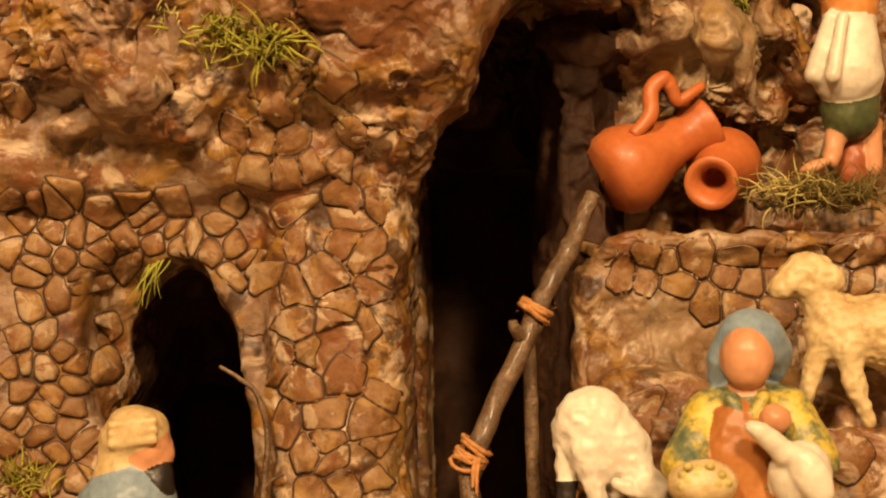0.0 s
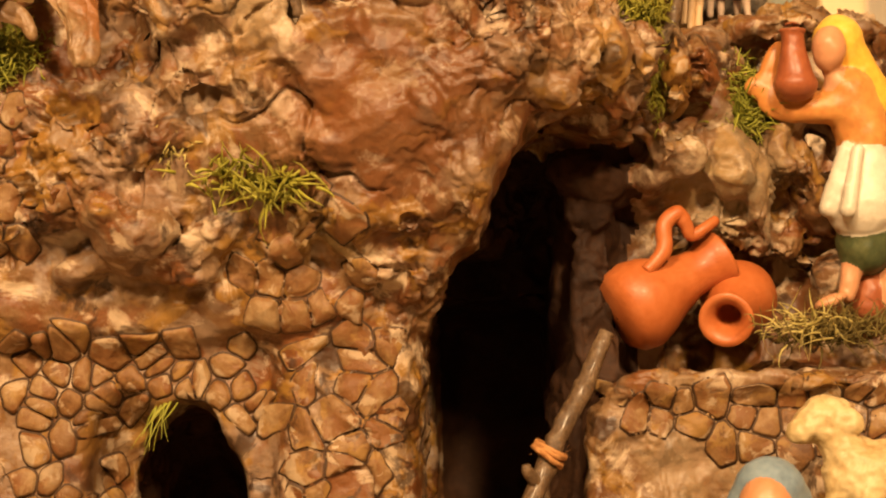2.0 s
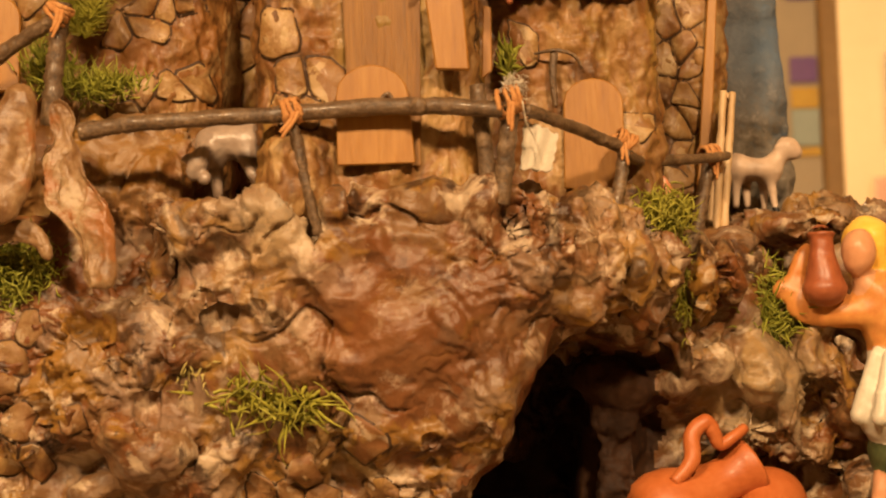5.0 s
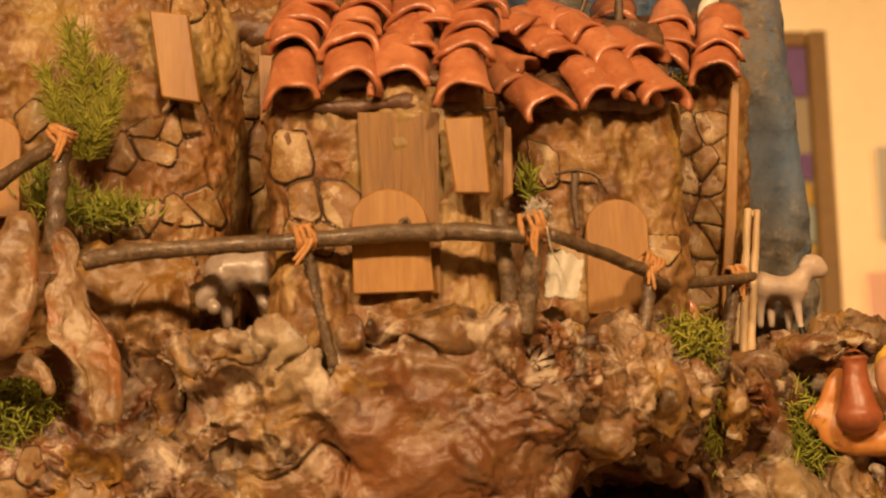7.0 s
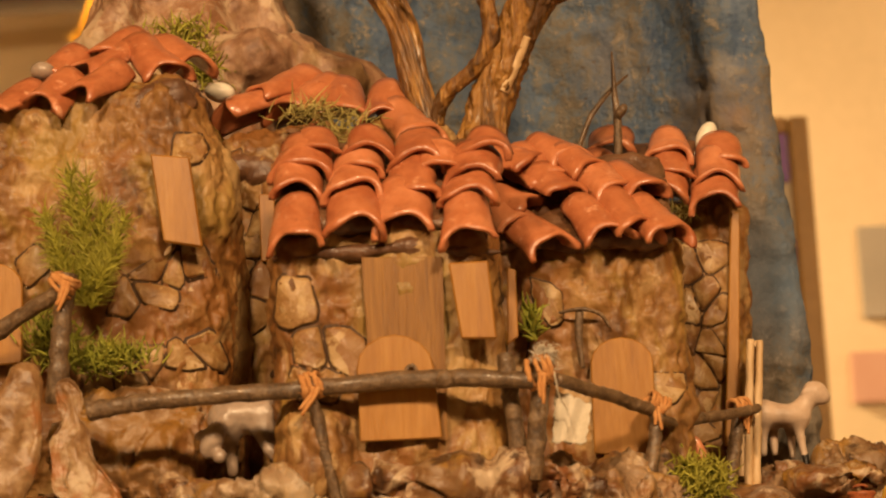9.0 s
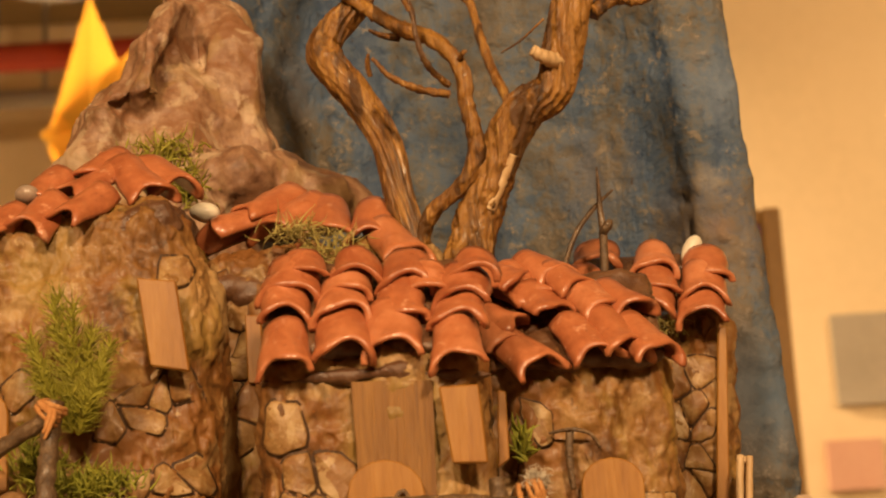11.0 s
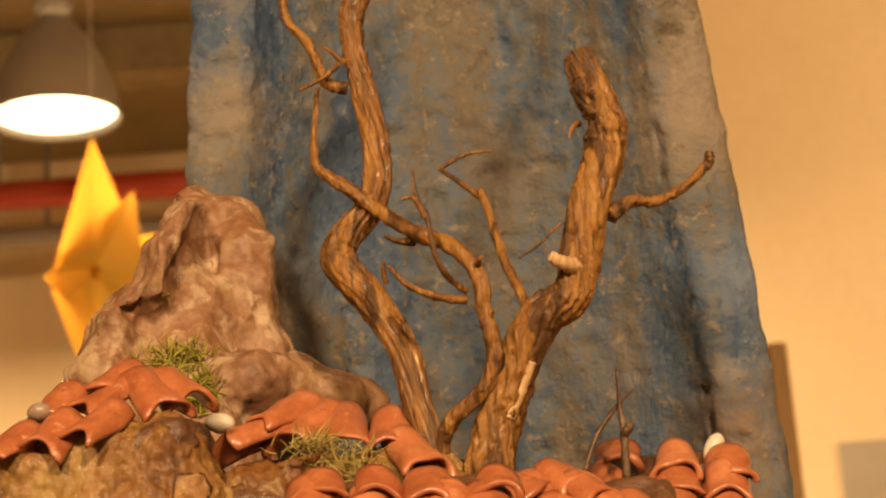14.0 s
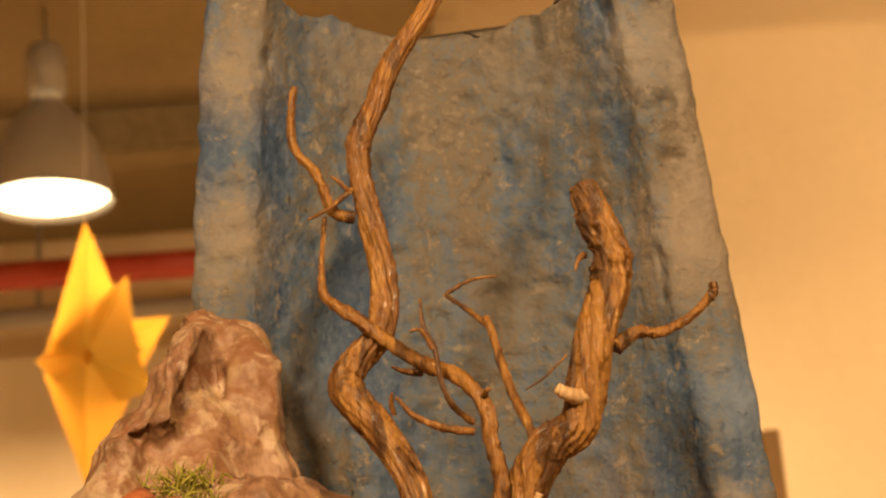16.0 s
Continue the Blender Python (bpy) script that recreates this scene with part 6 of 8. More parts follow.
# ---- twig fence on the terrace ----
def loops(name, c, axis, r, thick, turns=3, seed=1, tails=1):
    """Twine wound round a stick, with loose ends."""
    rng = np.random.default_rng(seed)
    axis = np.array(axis, float)
    axis /= np.linalg.norm(axis)
    u = np.cross(axis, (0.2, 1, 0.1))
    u /= np.linalg.norm(u)
    v = np.cross(axis, u)
    me = []
    for turn in range(turns + 2):
        lean = rng.normal(0, 0.45, 2)
        off = rng.uniform(-1, 1) * thick * 0.9 * turns
        pts = []
        for i in range(14):
            a = 2 * math.pi * i / 12 + turn
            rr = r * (1 + 0.06 * turn / turns + rng.normal(0, 0.03))
            pts.append(np.array(c) + rr * (math.cos(a) * u + math.sin(a) * v) + axis * (off + r * 0.5 * (lean[0] * math.cos(a) + lean[1] * math.sin(a))))
        me.append(stick(name, pts, [thick, thick * 1.15, thick * 0.9, thick], M_TWINE, n=60, sides=6, knob=0.3, seed=seed + turn))
    for k in range(tails):
        a = np.array(c) + (-0.3 + 0.6 * k) * r * u + np.array((0, -r, 0))
        d = np.array((rng.uniform(-0.6, 0.2), -0.15, -1.0))
        for w in range(2):
            b = a + np.array((w * thick * 1.6, 0, 0))
            me.append(stick(name, [b, b + d * r * 1.0, b + d * r * (1.9 + 0.5 * w) + np.array((rng.uniform(-1, 1) * r * 0.4, 0, 0))], [thick, thick, thick * 0.6], M_TWINE, n=12, sides=6, knob=0.3, seed=seed + k + w))
    fuzz = [(np.array(c) + r * (math.cos(a) * u + math.sin(a) * v) + axis * rng.normal(0, thick * turns * 0.6), math.cos(a) * u + math.sin(a) * v) for a in rng.uniform(0, 6.28, 50)]
    me.append(strands(name, M_TWINE, fuzz, r * 0.45, thick * 0.14, 0.8, rng, 0.2, 1.0))
    bm = bmesh.new()
    for q in me:
        bm.from_mesh(q)
        bpy.data.meshes.remove(q)
    out = bpy.data.meshes.new(name)
    bm.to_mesh(out)
    bm.free()
    out.materials.append(M_TWINE)
    return out


fence = thing("twig_fence", (0.0, -0.07, 0.243), "low fence of grey twigs tied with orange twine on the terrace", "fence")
for k, (pts, rad) in enumerate([
        ([(-0.0808, -0.0675, 0.2632), (-0.0692, -0.0695, 0.2644), (-0.0522, -0.0705, 0.2653), (-0.0256, -0.0715, 0.2657), (0.0070, -0.0725, 0.2661), (0.0285, -0.0720, 0.2648)], [0.0026, 0.0021, 0.0020, 0.0022, 0.0023, 0.0020]),
        ([(0.0347, -0.0705, 0.2649), (0.0426, -0.0620, 0.2632), (0.0512, -0.0460, 0.2624), (0.0614, -0.0340, 0.2601)], [0.0015, 0.0017, 0.0017, 0.0018]),
        ([(0.0611, -0.0370, 0.2579), (0.0686, -0.0180, 0.2582), (0.0781, 0.0000, 0.2611), (0.0963, 0.0260, 0.2657)], [0.0017, 0.0016, 0.0016, 0.0014]),
        ([(-0.1145, -0.0500, 0.2821), (-0.0986, -0.0560, 0.2906), (-0.0872, -0.0605, 0.2959)], [0.0020, 0.0021, 0.0021])]):
    wpart("rail", stick("rail", pts, rad, M_TWIG, n=60, sides=12, knob=0.16, seed=60 + k, wander=0.0004), None, fence)
wpart("knot", Clay(np.array((0.0071, -0.0750, 0.2659)) - 0.004, np.array((0.0071, -0.0750, 0.2659)) + 0.004, 0.0005).ball((0.0071, -0.0745, 0.2659), (0.0024, 0.0016, 0.0022)).mesh("knot", [M_TWIG], rough=((0.0003, 500, 2, 1),)), None, fence)
for k, (pts, rad) in enumerate([
        ([(-0.0264, -0.0700, 0.2673), (-0.0243, -0.0695, 0.2582), (-0.0222, -0.0690, 0.2470), (-0.0195, -0.0675, 0.2345)], [0.0014, 0.0016, 0.0015, 0.0013]),
        ([(0.0312, -0.0690, 0.2695), (0.0296, -0.0685, 0.2577), (0.0275, -0.0665, 0.2412)], [0.0021, 0.0023, 0.0025]),
        ([(0.0222, -0.0655, 0.2726), (0.0228, -0.0650, 0.2613), (0.0247, -0.0635, 0.2458)], [0.0021, 0.0023, 0.0022]),
        ([(0.0620, -0.0330, 0.2639), (0.0601, -0.0360, 0.2509), (0.0571, -0.0380, 0.2368)], [0.0015, 0.0018, 0.0019]),
        ([(0.0906, 0.0225, 0.2670), (0.0878, 0.0210, 0.2538), (0.0842, 0.0180, 0.2390)], [0.0018, 0.0021, 0.0024]),
        ([(-0.0875, -0.0570, 0.2996), (-0.0888, -0.0580, 0.2870), (-0.0899, -0.0580, 0.2739), (-0.0906, -0.0570, 0.2668)], [0.0022, 0.0024, 0.0027, 0.0027])]):
    wpart("post", stick("post", pts, rad, M_TWIG, n=40, sides=12, knob=0.18, seed=70 + k, wander=0.0003), None, fence)
for k, (c, ax, r, n_t, tl) in enumerate([((-0.0250, -0.0710, 0.2664), (1, 0, 0.3), 0.0032, 3, 1), ((0.0300, -0.0705, 0.2672), (1, 0, 0.4), 0.0036, 4, 2), ((0.0612, -0.0340, 0.2616), (0.8, 0.3, -0.5), 0.0030, 3, 2),
                                          ((0.0908, 0.0235, 0.2655), (0.8, 0.5, 0.2), 0.0032, 3, 1), ((-0.0881, -0.0590, 0.2970), (0.6, 0, 0.8), 0.0034, 3, 2)]):
    wpart("tie", loops("tie", c, ax, r * 0.88, 0.00066, n_t + 1, 80 + k, min(tl, 1)), None, fence, "orange twine binding")
fl = np.random.default_rng(6)
wpart("tuft", strands("tuft", M_CLOTH, [(np.array((0.0315, -0.0715, 0.2706)) + fl.normal(0, 0.0012, 3), fl.normal(0, 1, 3)) for _ in range(320)], 0.0030, 0.00020, 0.6, fl, 0.2, 1.6), None, fence, "frayed pale fluff on the knot")


# ---- ladder pole at the cave ----
pole = thing("leaning_pole", (0.0189, -0.0500, 0.0202), "leaning branch pole tied with orange twine before the cave", "pole")
wpart("pole", stick("pole", [(0.0610, -0.0220, 0.1510), (0.0541, -0.0270, 0.1373), (0.0465, -0.0330, 0.1231), (0.0407, -0.0380, 0.1107), (0.0325, -0.0420, 0.0939), (0.0252, -0.0470, 0.0758), (0.0242, -0.0500, 0.0609), (0.016, -0.055, 0.014)],
                    [0.0022, 0.0027, 0.0027, 0.0031, 0.0028, 0.0029, 0.0029, 0.0029], M_TWIG, n=90, sides=14, knob=0.17, ridge=0.1, seed=91, wander=0.0006), None, pole, "grey-brown branch with bark")
wpart("post", stick("post", [(0.0417, -0.0320, 0.1146), (0.0420, -0.0320, 0.0949), (0.0425, -0.0320, 0.0636), (0.0445, -0.032, 0.012)], [0.0019, 0.0020, 0.0021, 0.0021], M_TWIG, n=30, sides=10, seed=92), None, pole)
wpart("tie", loops("tie", (0.0435, -0.0360, 0.1184), (0.5, 0, 0.9), 0.0042, 0.0007, 3, 93, 0), None, pole, "orange twine binding")
wpart("tie", loops("tie", (0.0253, -0.0470, 0.0796), (0.5, 0, 0.9), 0.0041, 0.00065, 5, 94, 1), None, pole, "orange twine binding")
wpart("stub", stick("stub", [(0.0399, -0.0390, 0.1107), (0.0375, -0.0430, 0.1138), (0.0372, -0.0440, 0.1157)], [0.002, 0.0016, 0.0012], M_TWIG, n=8, sides=8, seed=95), None, pole)
vine = thing("dry_vine", (-0.0332, -0.0360, 0.0343), "thin dry vine climbing inside the small cave mouth", "vine")
for k, (pts, rad) in enumerate([([(-0.0335, -0.0360, 0.0420), (-0.0325, -0.0360, 0.0684), (-0.0311, -0.0370, 0.0855), (-0.0337, -0.0370, 0.0965), (-0.0383, -0.0370, 0.1009), (-0.0437, -0.0370, 0.1044)], [0.0010, 0.0010, 0.0009, 0.0008, 0.0007, 0.0005]),
                                ([(-0.0325, -0.0360, 0.0699), (-0.0301, -0.0380, 0.0731), (-0.0268, -0.0390, 0.0747)], [0.0006, 0.0005, 0.0003])]):
    wpart("stem", stick("stem", pts, rad, M_TWIG, n=30, sides=7, seed=97 + k, wander=0.0006), None, vine)


# ---- clay jugs on the ledge ----
def jug(label, base, m, scale):
    j = thing("clay_jug", base, label, "jug", "clay jugs")
    prof = [(0.0005, 0.0), (0.0095, 0.0006), (0.0118, 0.0032), (0.0125, 0.0075), (0.0112, 0.0125), (0.0086, 0.0178), (0.0066, 0.0235), (0.0062, 0.0275), (0.0074, 0.0312), (0.0086, 0.0338), (0.0084, 0.0346),
            (0.0062, 0.0340), (0.0042, 0.0310), (0.0036, 0.0265), (0.0030, 0.02), (0.0005, 0.0195)]
    me = lathe("body", prof, M_JUG, 32, 0.025, 8)
    b = part("body", me, None, j)
    b.matrix_basis = Matrix.Translation(-Vector(base)) @ m @ Matrix.Diagonal((scale, scale, scale, 1))
    return j, b


def axis_pose(foot, mouth, roll=0):
    foot, mouth = Vector(foot), Vector(mouth)
    return Matrix.Translation(foot) @ (mouth - foot).to_track_quat("Z", "Y").to_matrix().to_4x4() @ pose(0, 0, 0, 0, 0, roll)


jug1, jug1_body = jug("terracotta jug lying on its side with a curled handle", (0.0750, -0.0040, 0.1445), axis_pose((0.0651, -0.0040, 0.1559), (0.1031, 0.0070, 0.1770)), 1.07)
wpart("handle", stick("handle", [(0.0735, -0.0100, 0.1688), (0.0786, -0.0090, 0.1745), (0.0792, -0.0080, 0.1820), (0.0831, -0.0070, 0.1853), (0.0856, -0.0060, 0.1821), (0.0872, -0.0050, 0.1792), (0.0915, -0.0040, 0.1814), (0.0947, -0.0020, 0.1837)],
                      [0.0018, 0.0024, 0.0024, 0.0025, 0.0021, 0.0018, 0.0017, 0.0014], M_JUG, n=60, sides=14, knob=0.06, seed=15), None, jug1)
jug2, jug2_body = jug("terracotta jug lying with its mouth to the front", (0.0985, 0.0000, 0.1451), axis_pose((0.1036, 0.0160, 0.1632), (0.0930, -0.0220, 0.1515)), 0.92)


# ---- figures and animals, each one plain painted form ----
def figure(name, label, category, low, high, mats, make, h=0.0005, rough=((0.00025, 260, 2, 3),), group=""):
    c = Clay(low, high, h)
    make(c)
    return tagged(part(name, c.mesh(name, mats, rough=rough), None, None), label, category, group)


def goose_woman(c):
    # hood, face and neck
    c.ball((0.0975, -0.0770, 0.1088), (0.0090, 0.0092, 0.0088), mat=0)
    c.rod((0.0911, -0.0760, 0.1040), (0.0903, -0.0750, 0.1008), 0.0052, 0.0040, mat=0, k=0.003)
    c.rod((0.1042, -0.0760, 0.1059), (0.1040, -0.0750, 0.1016), 0.0040, 0.0030, mat=0, k=0.003)
    c.ball((0.0958, -0.0830, 0.1049), (0.0066, 0.0060, 0.0082), mat=1, k=0.0008)
    c.rod((0.0958, -0.0790, 0.0967), (0.0958, -0.0780, 0.0930), 0.0040, 0.0046, mat=1, k=0.001)
    # mottled blouse with sleeves
    c.ball((0.0963, -0.0760, 0.0901), (0.0135, 0.0080, 0.0080), mat=2, k=0.003)
    c.rod((0.0964, -0.0750, 0.0879), (0.0960, -0.0740, 0.0661), 0.0105, 0.0135, mat=2)
    c.rod((0.0858, -0.0770, 0.0911), (0.0801, -0.0820, 0.0785), 0.0055, 0.0064, mat=2)
    c.rod((0.0801, -0.0820, 0.0778), (0.0824, -0.0920, 0.0723), 0.0052, 0.0038, mat=2)
    c.rod((0.1072, -0.0770, 0.0914), (0.1122, -0.0820, 0.0786), 0.0058, 0.0066, mat=2)
    c.rod((0.0911, -0.0840, 0.0948), (0.0937, -0.0855, 0.0905), 0.0017, 0.0015, mat=2, k=0.001)
    c.rod((0.0997, -0.0840, 0.0947), (0.0966, -0.0855, 0.0905), 0.0017, 0.0015, mat=2, k=0.001)
    # orange bib apron with straps
    c.ball((0.0931, -0.0840, 0.0798), (0.0082, 0.0050, 0.0140), mat=3, k=0.001)
    c.rod((0.0888, -0.0835, 0.0906), (0.0892, -0.0865, 0.0850), 0.0015, 0.0017, mat=3, k=0.0008)
    c.rod((0.1011, -0.0835, 0.0903), (0.0986, -0.0865, 0.0855), 0.0015, 0.0017, mat=3, k=0.0008)
    c.rod((0.0960, -0.0740, 0.0661), (0.0950, -0.0760, 0.0220), 0.0140, 0.0170, mat=3)
    # shallow basket with grain
    c.ball((0.0828, -0.0940, 0.0741), (0.0088, 0.0070, 0.0062), mat=4, k=0.001)
    for i in range(16):
        a = 2.4 * i
        r = 0.0066 * math.sqrt((i + 0.5) / 16)
        c.ball((0.0823 + r * math.cos(a), -0.0985 - 0.0006 * (i % 3), 0.0756 + 0.62 * r * math.sin(a)), (0.0013, 0.0013, 0.0011), mat=6, k=0.0004)
    # white goose in her arm
    c.ball((0.1075, -0.0900, 0.0757), (0.0080, 0.0062, 0.0086), (0, 25, 0), mat=5, k=0.001)
    c.ball((0.1094, -0.0955, 0.0757), (0.0046, 0.0030, 0.0078), (0, -32, 0), mat=5, k=0.001)
    c.rod((0.1030, -0.0945, 0.0816), (0.0976, -0.0960, 0.0863), 0.0034, 0.0024, mat=5, k=0.002)
    c.ball((0.0962, -0.0965, 0.0874), (0.0030, 0.0024, 0.0022), (0, 20, 0), mat=5, k=0.001)
    c.ball((0.1019, -0.0880, 0.0895), (0.0040, 0.0036, 0.0038), mat=1, k=0.001)


figure("statuette", "painted statuette of a standing peasant with goose and basket", "statuette", (0.068, -0.108, 0.005), (0.13, -0.055, 0.125), [M_BLUE, M_SKIN, M_OLIVE, M_RUST, M_CREAM, M_WHITE, M_STRAW], goose_woman, group="crib figures")


def carrier(c):
    c.ball((0.1328, 0.0040, 0.2351), (0.0076, 0.0080, 0.0086), mat=0)
    c.rod((0.1374, 0.0050, 0.2292), (0.1424, 0.0060, 0.2175), 0.0056, 0.0070, mat=0, k=0.003)
    c.ball((0.1288, -0.0035, 0.2325), (0.0049, 0.0050, 0.0068), mat=1, k=0.0008)
    c.rod((0.1301, -0.0010, 0.2261), (0.1316, 0.0000, 0.2219), 0.0030, 0.0036, mat=1, k=0.001)
    c.rod((0.1350, 0.0030, 0.2199), (0.1396, 0.0040, 0.2073), 0.0078, 0.0082, mat=2, k=0.002)
    c.ball((0.1173, 0.0030, 0.2195), (0.0088, 0.0030, 0.0068), (0, -8, 0), mat=2, k=0.002)
    c.ball((0.1093, 0.0040, 0.2232), (0.0046, 0.0022, 0.0034), (0, -10, 0), mat=2, k=0.002)
    c.ball((0.1132, 0.0040, 0.2293), (0.0030, 0.0024, 0.0075), (0, 22, 0), mat=2, k=0.002)
    c.rod((0.1195, 0.0020, 0.2156), (0.1308, 0.0010, 0.2157), 0.0036, 0.0050, mat=2, k=0.002)
    c.rod((0.1187, -0.0040, 0.2231), (0.1184, -0.0040, 0.2343), 0.0058, 0.0032, mat=3, k=0.001)
    c.ball((0.1189, -0.0040, 0.2218), (0.0060, 0.0060, 0.0034), mat=3, k=0.002)
    c.rod((0.1184, -0.0040, 0.2343), (0.1183, -0.0040, 0.2373), 0.0030, 0.0034, mat=3, k=0.001)
    c.ball((0.1183, -0.0040, 0.2379), (0.0040, 0.0040, 0.0009), mat=3, k=0.0006)
    c.ball((0.1183, -0.0040, 0.2384), (0.0028, 0.0028, 0.0016), mat=3, k=0.0006, cut=True)
    c.rod((0.1396, 0.0040, 0.2066), (0.1380, 0.0030, 0.1874), 0.0070, 0.0108, mat=4, k=0.002)
    c.rod((0.1328, -0.0020, 0.2029), (0.1277, -0.0010, 0.1864), 0.0022, 0.0030, mat=4, k=0.002)
    c.rod((0.1358, -0.0050, 0.2026), (0.1320, -0.0080, 0.1852), 0.0018, 0.0024, mat=4, k=0.001)
    c.rod((0.1393, 0.0060, 0.1826), (0.1390, 0.0060, 0.1753), 0.0088, 0.0084, mat=5, k=0.001)
    c.rod((0.1359, 0.0050, 0.1721), (0.1325, 0.0040, 0.1615), 0.0036, 0.0026, mat=1, k=0.001)
    c.ball((0.1272, 0.0000, 0.1594), (0.0050, 0.003, 0.0020), (0, -20, 0), mat=1, k=0.002)
    c.rod((0.1455, 0.0080, 0.1720), (0.1456, 0.0080, 0.1596), 0.0034, 0.0028, mat=1, k=0.001)
    c.rod((0.1410, 0.0100, 0.1730), (0.1400, 0.0100, 0.1581), 0.0040, 0.0050, mat=3, k=0.001)


figure("statuette", "painted statuette of a water carrier in yellow headscarf and white apron", "statuette", (0.095, -0.02, 0.13), (0.165, 0.03, 0.25), [M_YELLOW, M_SKIN, M_ORANGE, M_RED, M_WHITE, M_GREENCLOTH], carrier, group="crib figures")


def turban(c):
    c.ball((-0.0652, -0.0450, 0.0893), (0.0082, 0.0090, 0.0052), (0, 10, 0), mat=0)
    c.ball((-0.0662, -0.0450, 0.0862), (0.0088, 0.0090, 0.0058), mat=0, k=0.002)
    for q in (0.0905, 0.0880, 0.0855):
        c.rod((-0.0715, -0.0520, q - 0.001), (-0.0600, -0.0528, q), 0.0012, 0.0012, mat=0, k=0.001)
    c.ball((-0.0628, -0.0450, 0.0826), (0.0068, 0.0068, 0.0080), mat=1, k=0.001)
    c.ball((-0.0582, -0.0455, 0.0810), (0.0022, 0.0022, 0.0026), mat=1, k=0.002)
    c.rod((-0.0702, -0.0440, 0.0835), (-0.0704, -0.0440, 0.0696), 0.0062, 0.0078, mat=0, k=0.003)
    c.ball((-0.0606, -0.0460, 0.0742), (0.0048, 0.005, 0.0080), mat=2, k=0.001)
    c.ball((-0.0689, -0.0440, 0.0681), (0.0135, 0.0105, 0.0085), mat=3, k=0.002)
    c.rod((-0.0681, -0.0440, 0.0681), (-0.068, -0.044, 0.017), 0.0115, 0.015, mat=3)


figure("statuette", "painted statuette of a bearded man in cream turban and blue cloak", "statuette", (-0.092, -0.065, 0.006), (-0.045, -0.02, 0.095), [M_CREAM, M_SKIN, M_BLACK, M_BLUE], turban, group="crib figures")


def lamb(c):
    c.ball((0.0575, -0.0570, 0.0886), (0.0098, 0.0072, 0.0092), mat=0)
    c.ball((0.0644, -0.0570, 0.0803), (0.0088, 0.0070, 0.0090), mat=0, k=0.005)
    c.ball((0.0704, -0.0600, 0.0717), (0.0052, 0.0044, 0.0062), (0, -30, 0), mat=0)
    c.ball((0.0734, -0.0630, 0.0698), (0.0034, 0.0034, 0.0034), mat=0)
    c.ball((0.0652, -0.0640, 0.0715), (0.0040, 0.0014, 0.0020), (0, 30, 0), mat=0, k=0.001)
    c.rod((0.0511, -0.0550, 0.0864), (0.0505, -0.0550, 0.0729), 0.0042, 0.0026, mat=0)
    c.rod((0.0505, -0.0550, 0.0721), (0.0504, -0.0550, 0.0676), 0.0027, 0.0027, mat=1, k=0.001)
    c.rod((0.0553, -0.0600, 0.0806), (0.0584, -0.0600, 0.0679), 0.0040, 0.0024, mat=0)
    c.rod((0.0652, -0.0540, 0.0756), (0.0628, -0.0540, 0.0658), 0.0036, 0.0024, mat=0)


figure("toy_lamb", "white painted toy lamb with lowered head grazing", "toy lamb", (0.04, -0.078, 0.056), (0.09, -0.04, 0.105), [M_WHITE, M_BLACK], lamb, rough=((0.0003, 380, 2, 3), (-0.0005, 300, 1, 6)), group="crib animals")


def sheep(c):
    c.ball((0.1318, -0.0535, 0.1113), (0.0165, 0.0088, 0.0090), (0, 4, 0), mat=0)
    c.ball((0.1415, -0.0535, 0.1103), (0.0105, 0.009, 0.0108), mat=0, k=0.006)
    c.rod((0.1235, -0.0535, 0.1122), (0.1177, -0.0535, 0.1236), 0.0070, 0.0052, mat=0, k=0.003)
    c.ball((0.1160, -0.0535, 0.1271), (0.0066, 0.0056, 0.0056), mat=0)
    c.ball((0.1097, -0.0550, 0.1237), (0.0048, 0.0042, 0.0036), (0, -20, 0), mat=0)
    c.ball((0.1219, -0.0580, 0.1257), (0.0030, 0.0016, 0.0040), (0, -35, 0), mat=0, k=0.001)
    c.rod((0.1192, -0.0560, 0.1092), (0.1135, -0.0560, 0.0906), 0.0036, 0.0019, mat=0)
    c.rod((0.1254, -0.0590, 0.1061), (0.1270, -0.0590, 0.0971), 0.0040, 0.0026, mat=0)
    c.rod((0.1270, -0.0590, 0.0971), (0.1306, -0.0590, 0.0869), 0.0026, 0.0019, mat=0)
    c.rod((0.1424, -0.0560, 0.1058), (0.1418, -0.0560, 0.0833), 0.0038, 0.0020, mat=0)
    c.rod((0.1494, -0.0510, 0.1056), (0.1495, -0.0510, 0.0814), 0.0050, 0.0024, mat=0)


figure("toy_sheep", "cream painted toy sheep standing on a stone", "toy sheep", (0.095, -0.075, 0.07), (0.165, -0.04, 0.145), [M_CREAM], sheep, rough=((0.0005, 330, 2, 3), (-0.0004, 480, 1, 5)), group="crib animals")


